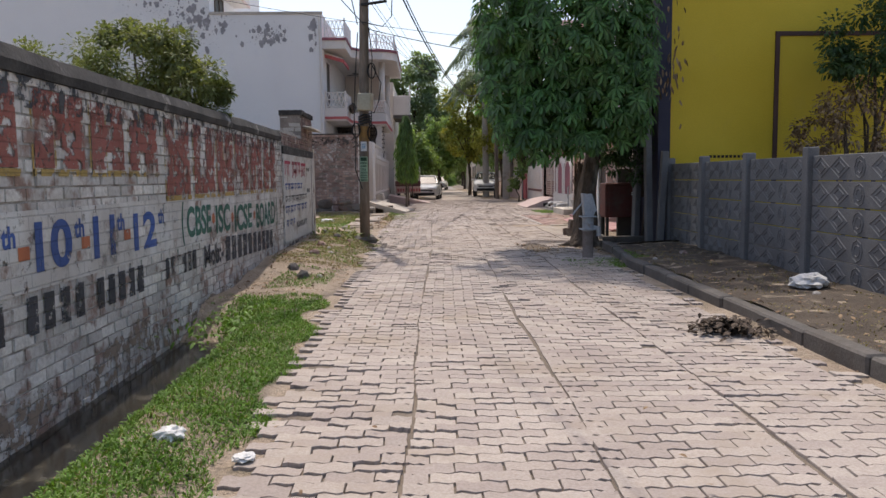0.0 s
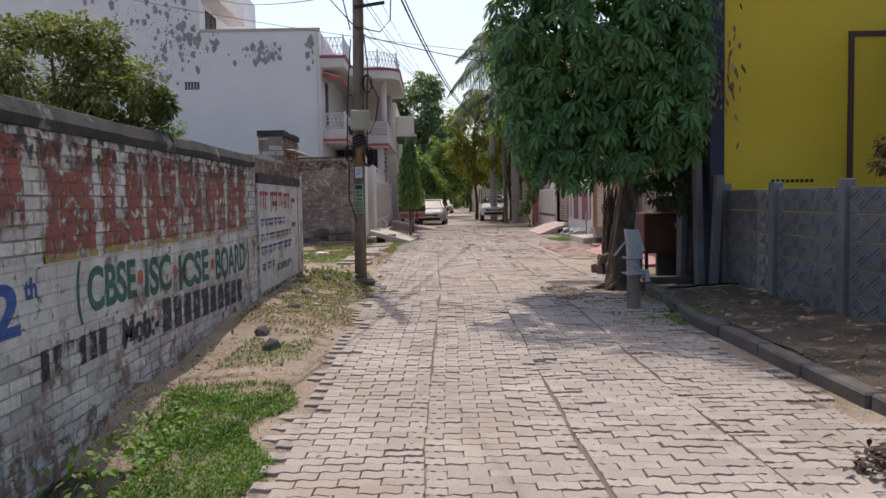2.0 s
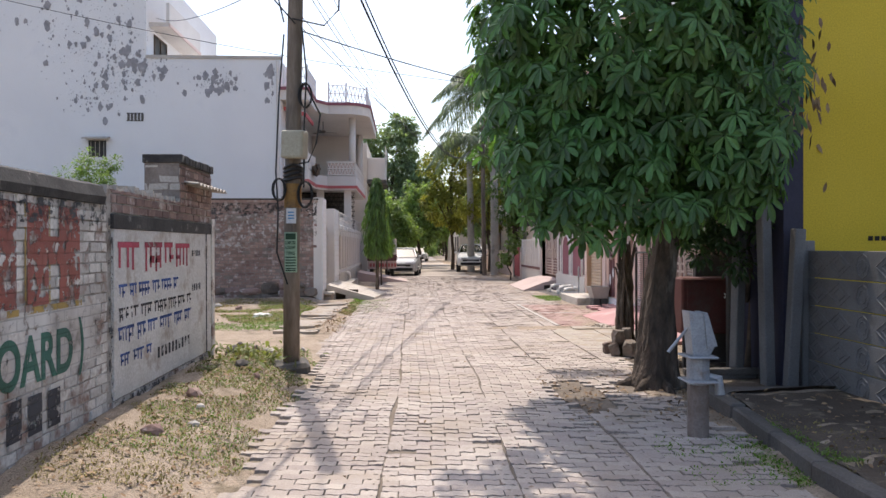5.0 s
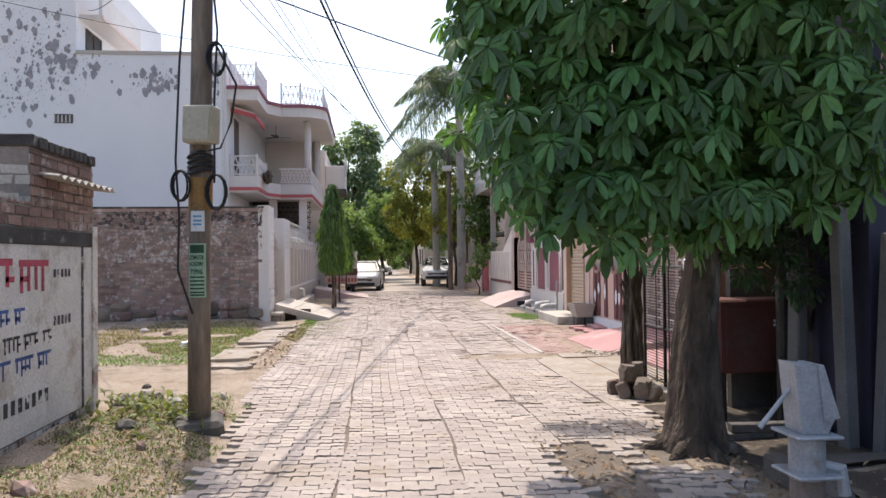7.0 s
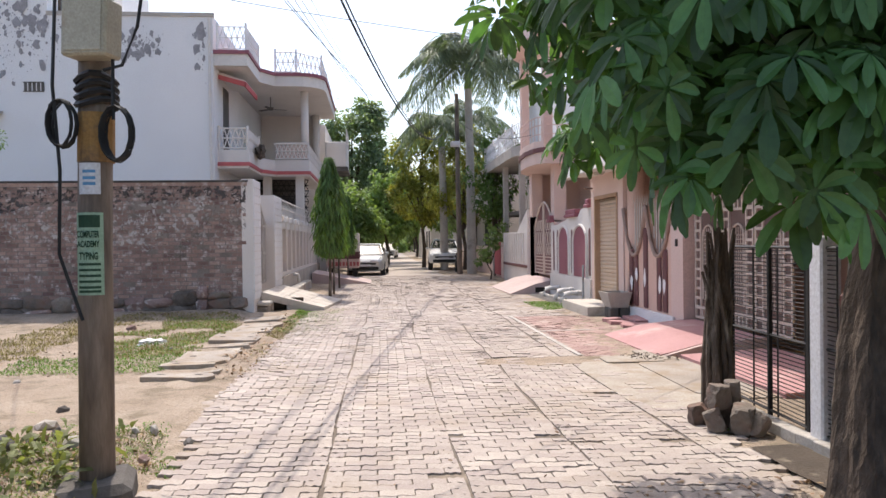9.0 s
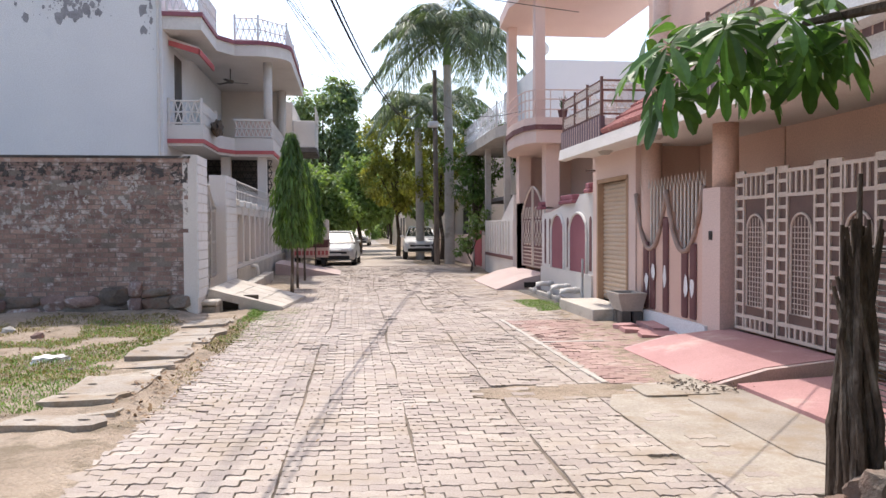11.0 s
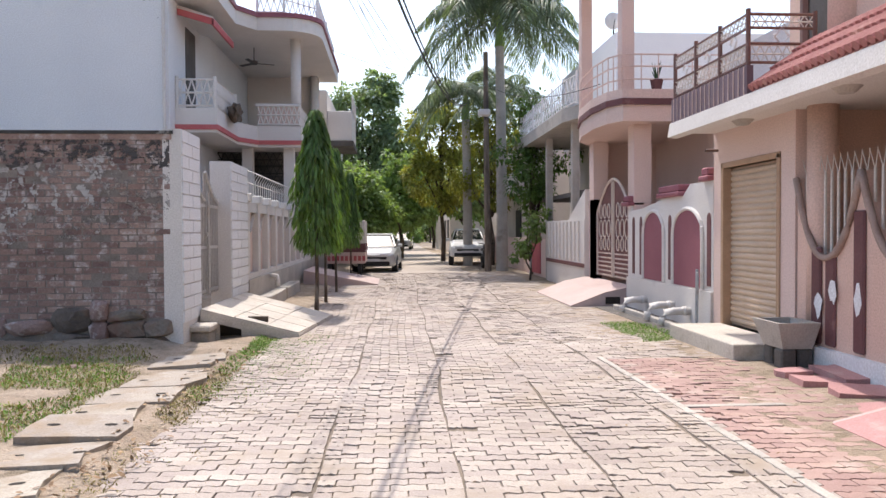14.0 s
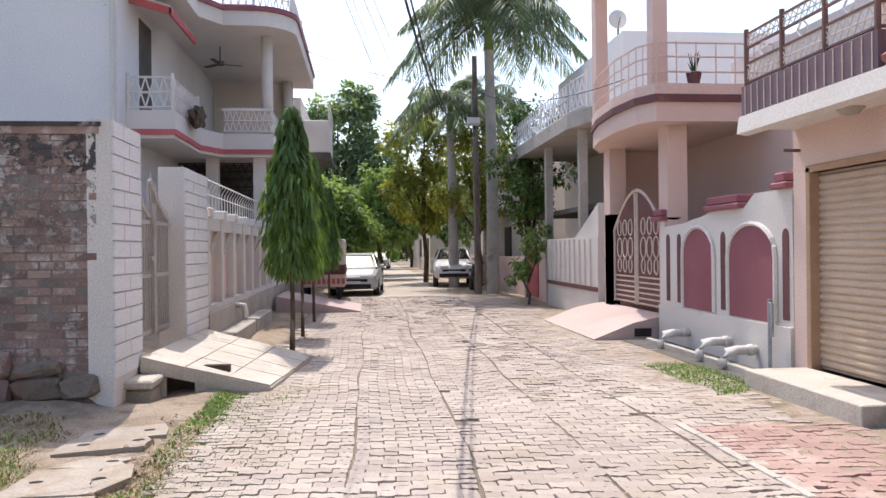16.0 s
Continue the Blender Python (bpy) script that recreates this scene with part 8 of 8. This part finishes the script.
grass("grass", 11000, patch(-5.5, -2.0, 21.5, 27.0, 0.12, 0.9), M_DRYGRASS, 0.08, "dry grass in the open plot", 6, 0.6, 0.01)
grass("grass", 8000, patch(-4.2, -2.05, 20.2, 26.4, 0.15, 0.9), M_GRASS, 0.07, "green grass in the open plot", 7, 0.6, 0.01)
grass("grass", 9000, patch(-1.3, -0.2, 24.2, 29.2, 0.0, 1.1), M_GRASS, 0.05, "grass growing between pavers by the ramp", 8, 0.7, 0.008)
grass("grass", 4200, patch(-1.3, -0.4, 20.2, 29.0, 0.05, 1.2), M_DRYGRASS, 0.05, "dry grass between pavers by the ramp", 9, 0.7, 0.008)
grass("grass", 5200, patch(-1.25, -0.35, 26.9, 28.5, -0.35, 1.2), M_GRASS, 0.05, "green grass patch at the ramp foot", 13, 0.7, 0.008)
grass("grass", 2600, patch(-1.35, -0.75, 23.4, 25.6, -0.2, 1.2), M_DRYGRASS, 0.05, "yellowed grass beside the cover slabs", 14, 0.7, 0.008)
grass("grass", 2600, patch(4.1, 4.85, 27.6, 29.8, 0.0), M_GRASS, 0.07, "grass tuft along the side drain", 10, 0.7, 0.008)
grass("grass", 2600, patch(2.1, 3.2, 10.9, 12.2, -0.05), M_GRASS, 0.06, "grass round the hand pump foot", 11, 0.7, 0.008)
grass("grass", 2400, patch(2.95, 4.4, 1, 12.5, 0.3), M_DRYGRASS, 0.05, "dry weeds on the raised verge", 12, 0.7, 0.008)


def litter(name, n, region, material, label, seed, size=(0.03, 0.07), lift=0.012):
    rng = np.random.default_rng(seed)
    pts = []
    while len(pts) < n:
        x, y = region(rng)
        if x is not None:
            pts.append((x, y, max(height(x, y), -0.2) + lift + abs(rng.normal(0, 0.008))))
    d = np.stack([rng.normal(0, 1, n), rng.normal(0, 1, n), rng.normal(0, 0.3, n)], 1)
    ln = rng.uniform(*size, n)
    v, f = leaf_arrays(rng, np.array(pts), d, ln, ln * 0.45, 0.1)
    return tagged(raw(name, v.tolist(), f, material), label, "leaves", kind="stuff")


litter("fallen_leaves", 900, patch(-2.25, -1.0, 8.4, 17.0, 0.05), M_DEADLEAF, "dry fallen leaves scattered along the wall", 1)
litter("fallen_leaves", 700, patch(1.7, 3.3, 12.6, 15.6, 0.0), M_DEADLEAF, "dry fallen leaves at the tree foot", 2)
litter("fallen_leaves", 350, patch(3.0, 4.4, 3, 13.5, 0.1), M_DEADLEAF, "dry leaves on the raised verge", 3)
litter("fallen_leaves", 500, patch(-5, -2.2, 20, 27.4, 0.1), M_DEADLEAF, "dry leaves in the open plot", 4)
litter("fallen_leaves", 420, patch(-1.5, -1.0, 19.6, 27.2, -0.2), M_DEADLEAF, "dry leaves and twigs along the drain cover slabs", 6, (0.03, 0.08), 0.03)
litter("fallen_leaves", 160, patch(3.7, 4.6, 20.2, 20.9, -0.4), M_BARK, "dark dry leaves along the broken cement edge", 7, (0.03, 0.07), 0.03)
litter("fallen_leaves", 240, patch(-0.8, 4.0, 3, 26, -1), M_DEADLEAF, "odd dry leaves blown over the road", 5, (0.02, 0.045), 0.05)


def heap(r):
    a, q = r.uniform(0, 6.28), abs(r.normal(0, 0.5))
    return (2.5 + 0.34 * q * math.cos(a), 6.25 + 0.3 * q * math.sin(a))


for k in range(4):
    litter("leaf_heap", 160, heap, M_BARK, "swept heap of dark dry leaves on the road", 20 + k, (0.05, 0.11), 0.035 + 0.02 * k)

# weeds and cuttings by the wall's end
rng = np.random.default_rng(77)
pts = np.array([-1.85, 16.0, 0.12]) + rng.normal(0, 1, (420, 3)) * np.array([0.3, 0.45, 0.07])
v, f = leaf_arrays(rng, pts, unit(rng, 420) + np.array([0, 0, 0.3]), rng.uniform(0.1, 0.2, 420), rng.uniform(0.03, 0.06, 420))
tagged(raw("weed_heap", v.tolist(), f, M_LEAF_OLIVE), "heap of wilting green cuttings at the wall end", "weeds", kind="stuff")
pts = np.array([-1.75, 7.2, -0.02]) + rng.normal(0, 1, (500, 3)) * np.array([0.18, 0.5, 0.05])
v, f = leaf_arrays(rng, pts, unit(rng, 500) + np.array([0, 0, 0.5]), rng.uniform(0.05, 0.1, 500), rng.uniform(0.02, 0.04, 500))
tagged(raw("weeds", v.tolist(), f, M_GRASS), "broad-leaved weeds on the ditch bank", "weeds", kind="stuff")

rb = random.Random(9)
for k in range(34):
    x, y = rb.choice(((rb.uniform(-2.2, -1.2), rb.uniform(9, 17)), (rb.uniform(-5, -2.2), rb.uniform(18, 27)), (rb.uniform(3.2, 4.3), rb.uniform(3, 13)), (rb.uniform(-2.2, -0.9), rb.uniform(15.8, 17.5))))
    s = rb.uniform(0.03, 0.09)
    bm = bmesh.new()
    r = bmesh.ops.create_icosphere(bm, subdivisions=1, radius=s)["verts"]
    for v in r:
        v.co *= 1 + 0.35 * noise.noise(v.co * 14 + Vector((k, 0, 0)))
    bmesh.ops.transform(bm, matrix=pose(x, y, height(x, y) + s * 0.3, rb.uniform(0, 90), 0, rb.uniform(0, 360)) @ Matrix.Diagonal((1.3, 1, 0.7, 1)), verts=r)
    solo("stone", bm, rb.choice((M_CONCRETE, M_CONC_DARK, M_BRICK_ONE)), "small loose stone lying on the earth", "stone", "loose stones")
M_PLASTIC = surf("white_plastic", (0.66, 0.66, 0.64), (0.76, 0.76, 0.74), 8, 0.45, 0.3, 40)
for x, y, z, sx, sy, sz, lab in ((4.0, 7.9, 0.18, 0.22, 0.16, 0.09, "crumpled white plastic bag on the verge"), (-1.28, 3.75, 0.05, 0.07, 0.065, 0.045, "crumpled white plastic bag in the grass"), (-0.86, 3.5, 0.02, 0.05, 0.05, 0.02, "torn white plastic scrap by the road"), (-2.9, 22.8, 0.07, 0.2, 0.12, 0.07, "dirty white bag in the open plot")):
    bm = bmesh.new()
    r = bmesh.ops.create_icosphere(bm, subdivisions=3, radius=1)["verts"]
    for v in r:
        v.co *= 1 + 0.45 * noise.noise(v.co * 2.7 + Vector((x, y, 0)))
        v.co.z = max(v.co.z, -0.5)
    bmesh.ops.transform(bm, matrix=pose(x, y, z, 0, 0, 30) @ Matrix.Diagonal((sx, sy, sz, 1)), verts=r)
    solo("plastic_bag", bm, M_PLASTIC, lab, "plastic bag", "litter")


# ---------------------------------------------------------------- vehicles
M_SILVER = surf("silver_car_paint", (0.55, 0.55, 0.54), (0.60, 0.60, 0.59), 2, 0.28, 0.0, metal=0.35)
M_CARWHITE = surf("white_car_paint", (0.75, 0.75, 0.75), (0.80, 0.80, 0.80), 2, 0.25, 0.0)
M_GLASS = surf("dark_car_glass", (0.03, 0.035, 0.04), (0.05, 0.055, 0.06), 2, 0.06, 0.0, spec=0.8)
M_RUBBER = surf("black_rubber", (0.02, 0.02, 0.02), (0.035, 0.035, 0.035), 6, 0.8, 0.1)
M_CHROME = surf("bright_metal", (0.55, 0.55, 0.55), (0.65, 0.65, 0.65), 6, 0.2, 0.0, metal=0.9)
M_LAMP = surf("headlight_glass", (0.6, 0.62, 0.65), (0.75, 0.76, 0.78), 6, 0.08, 0.0, spec=0.8)


def loft(bm, sections):
    """Rounded body through cross sections (y, half width, z low, z high, top half width)."""
    rings = []
    for y, hw, z0, z1, tw in sections:
        pts = [(-hw * 0.9, z0), (hw * 0.9, z0), (hw, z0 + 0.12 * (z1 - z0)), (hw, z0 + 0.55 * (z1 - z0)), (tw + (hw - tw) * 0.25, z0 + 0.9 * (z1 - z0)), (tw * 0.85, z1), (-tw * 0.85, z1),
               (-tw - (hw - tw) * 0.25, z0 + 0.9 * (z1 - z0)), (-hw, z0 + 0.55 * (z1 - z0)), (-hw, z0 + 0.12 * (z1 - z0))]
        rings.append([bm.verts.new((x, y, z)) for x, z in pts])
    for a, b in zip(rings, rings[1:]):
        for i in range(len(a)):
            bm.faces.new((a[i], a[(i + 1) % len(a)], b[(i + 1) % len(b)], b[i]))
    bm.faces.new(rings[0][::-1])
    bm.faces.new(rings[-1])


def car(m, paint_m, suv, label):
    """A parked car, front towards -y."""
    t = thing("car", (0, 0, 0), label, "car")
    up = 0.16 if suv else 0.0
    bm = bmesh.new()
    loft(bm, [(-2.05, 0.66, 0.28 + up, 0.66 + up, 0.62), (-1.95, 0.80, 0.24 + up, 0.76 + up, 0.74), (-1.5, 0.86, 0.22 + up, 0.88 + up * 1.3, 0.78), (-0.8, 0.87, 0.22 + up, 0.95 + up * 1.4, 0.8), (0.9, 0.87, 0.22 + up, 0.96 + up * 1.4, 0.8), (1.7, 0.85, 0.24 + up, 0.98 + up * 1.4, 0.76), (2.0, 0.74, 0.34 + up, 0.9 + up, 0.66)])
    body = part("body", bm, paint_m, t, smooth=False)
    bm = bmesh.new()
    zr = 1.46 + up * 1.3
    loft(bm, [(-0.86, 0.76, 0.9 + up, 0.97 + up, 0.72), (-0.1, 0.76, 0.9 + up, zr - 0.05, 0.56), (0.35, 0.77, 0.9 + up, zr, 0.58), (1.1, 0.76, 0.9 + up, zr - 0.05, 0.56), (1.75 if not suv else 1.85, 0.72, 0.9 + up, 1.0 + up, 0.66)])
    part("glasshouse", bm, M_GLASS, t, "dark tinted glass")
    bm = bmesh.new()
    loft(bm, [(-0.12, 0.58, zr - 0.09, zr - 0.03, 0.52), (0.35, 0.61, zr - 0.06, zr + 0.03, 0.54), (1.1, 0.58, zr - 0.1, zr - 0.02, 0.52)])
    for s in (-1, 1):
        tube(bm, [(s * 0.75, -0.82, 0.98 + up), (s * 0.57, -0.1, zr - 0.05)], 0.03, seg=5)
        tube(bm, [(s * 0.77, 0.45, 0.95 + up), (s * 0.58, 0.45, zr - 0.02)], 0.03, seg=5)
    part("roof", bm, paint_m, t)
    for s in (-1, 1):
        bm = bmesh.new()
        box(bm, s * 0.62 - 0.17, s * 0.62 + 0.17, -2.03, -1.86, 0.60 + up, 0.74 + up, 0.03, pose(0, 0, 0, 0, 0, s * -6))
        part("headlight", bm, M_LAMP, t)
        bm = bmesh.new()
        box(bm, s * 0.93 - 0.09, s * 0.93 + 0.09, -0.72, -0.58, 0.95 + up, 1.08 + up, 0.03)
        part("mirror", bm, paint_m, t)
        for y in (-1.32, 1.28):
            bm = bmesh.new()
            tube(bm, [(s * 0.66, y, 0.32 + up * 0.3), (s * 0.875, y, 0.32 + up * 0.3)], 0.315 + up * 0.25, seg=20)
            w = part("wheel", bm, M_RUBBER, t)
            bm = bmesh.new()
            tube(bm, [(s * 0.87, y, 0.32 + up * 0.3), (s * 0.884, y, 0.32 + up * 0.3)], 0.2, seg=16)
            part("rim", bm, M_CHROME, w)
    bm = bmesh.new()
    box(bm, -0.5, 0.5, -2.065, -1.95, 0.5 + up, 0.60 + up, 0.02)
    part("grille", bm, M_RUBBER, t)
    bm = bmesh.new()
    box(bm, -0.62, 0.62, -2.075, -1.9, 0.27 + up, 0.43 + up, 0.03)
    part("bumper_insert", bm, M_RUBBER, t)
    bm = bmesh.new()
    box(bm, -0.25, 0.25, -2.09, -2.06, 0.43 + up, 0.53 + up)
    part("plate", bm, M_PAPER, t)
    t.matrix_basis = m
    return t


car(pose(0.10, 48.55, 0.0, 0, 0, -4), M_SILVER, False, "silver sedan parked at the road side facing the camera")
car(pose(4.25, 53.7, 0.0, 0, 0, -5), M_CARWHITE, True, "white compact car parked under the trees")
car(pose(1.6, 86.0, 0.0, 0, 0, -5), M_CARWHITE, False, "white car far down the road")

bike = thing("motorcycle", (4.45, 48.6, 0), "dark motorcycle parked beside the palm trunk", "motorcycle")
for y in (48.0, 49.2):
    bm = bmesh.new()
    tube(bm, [(4.40, y, 0.3), (4.55, y, 0.3)], 0.3, seg=18)
    part("wheel", bm, M_RUBBER, bike)
bm = bmesh.new()
box(bm, 4.38, 4.62, 48.4, 48.85, 0.45, 0.85, 0.08)
box(bm, 4.36, 4.64, 48.25, 48.45, 0.8, 1.02, 0.05)
part("tank", bm, M_STEELDARK, bike)
bm = bmesh.new()
box(bm, 4.38, 4.62, 48.8, 49.5, 0.72, 0.84, 0.05)
part("seat", bm, M_RUBBER, bike)
bm = bmesh.new()
tube(bm, [(4.15, 48.35, 1.08), (4.5, 48.2, 1.02), (4.85, 48.35, 1.08)], 0.018, seg=6)
tube(bm, [(4.5, 48.2, 1.0), (4.5, 48.0, 0.3)], 0.03, seg=6)
part("handlebar", bm, M_STEELDARK, bike)

trailer = thing("cart", (-0.92, 44.35, 0), "beige panelled cart with brown band and red lettered tail", "cart")
bm = bmesh.new()
box(bm, -1.67, -0.27, 44.05, 46.25, 1.15, 1.95, 0.02)
part("upper_body", bm, M_CREAM, trailer)
bm = bmesh.new()
box(bm, -1.69, -0.25, 44.03, 46.27, 0.85, 1.15, 0.02)
part("band", bm, M_MAROON, trailer)
bm = bmesh.new()
box(bm, -1.67, -0.27, 44.05, 46.25, 0.45, 0.85, 0.02)
part("lower_body", bm, M_PALEPINK, trailer)
for i in range(9):
    bm = bmesh.new()
    box(bm, -1.57 + i * 0.15, -1.47 + i * 0.15, 44.03, 44.05, 0.55, 0.72)
    part("lettering_bar", bm, M_REDTRIM, trailer)
for x in (-1.52, -0.47):
    for y in (44.35, 45.85):
        bm = bmesh.new()
        tube(bm, [(x - 0.06, y, 0.27), (x + 0.06, y, 0.27)], 0.28, seg=16)
        part("wheel", bm, M_RUBBER, trailer)
# ---------------------------------------------------------------- single pieces of the road and walls
PAVER_MESH = paver_mesh("paver", M_PAVER_ONE)
for p in NEAR:
    o = new("paver", PAVER_MESH)
    o.parent = road
    o.matrix_basis = pose(p[0] - 1.2, p[1] - 20, p[2], *p[3:6])


def single_bricks(bricks, place, material, parent):
    shared = {}
    for b in bricks:
        key = (round(b[2], 3), round(b[3], 3))
        if key not in shared:
            me = bpy.data.meshes.new("brick")
            o0 = Vector(place(0, 0, 0))
            me.from_pydata([Vector(v) - o0 for v in brick_verts((0, 0, b[2], b[3], 0, 0), place, 0.03)], [], CUBE_F)
            me.materials.append(material)
            shared[key] = me
        o = new("brick", shared[key])
        o.parent = parent
        o.location = Vector(place(b[0], b[1], b[4])) - ROOT_AT[parent]


M_WALLBRICK_ONE = surf("whitewashed_brick_single", (0.50, 0.465, 0.43), (0.74, 0.70, 0.655), 1.5, 0.92, 0.9, 30, (0.27, 0.18, 0.145), 3.4, (0.52, 0.63), vary=0.20, depth=0.008)
single_bricks(PICK_WALL, on_painted, M_WALLBRICK_ONE, painted_wall)
single_bricks(PICK_PLOT, on_plot, M_BRICK_ONE, bw)
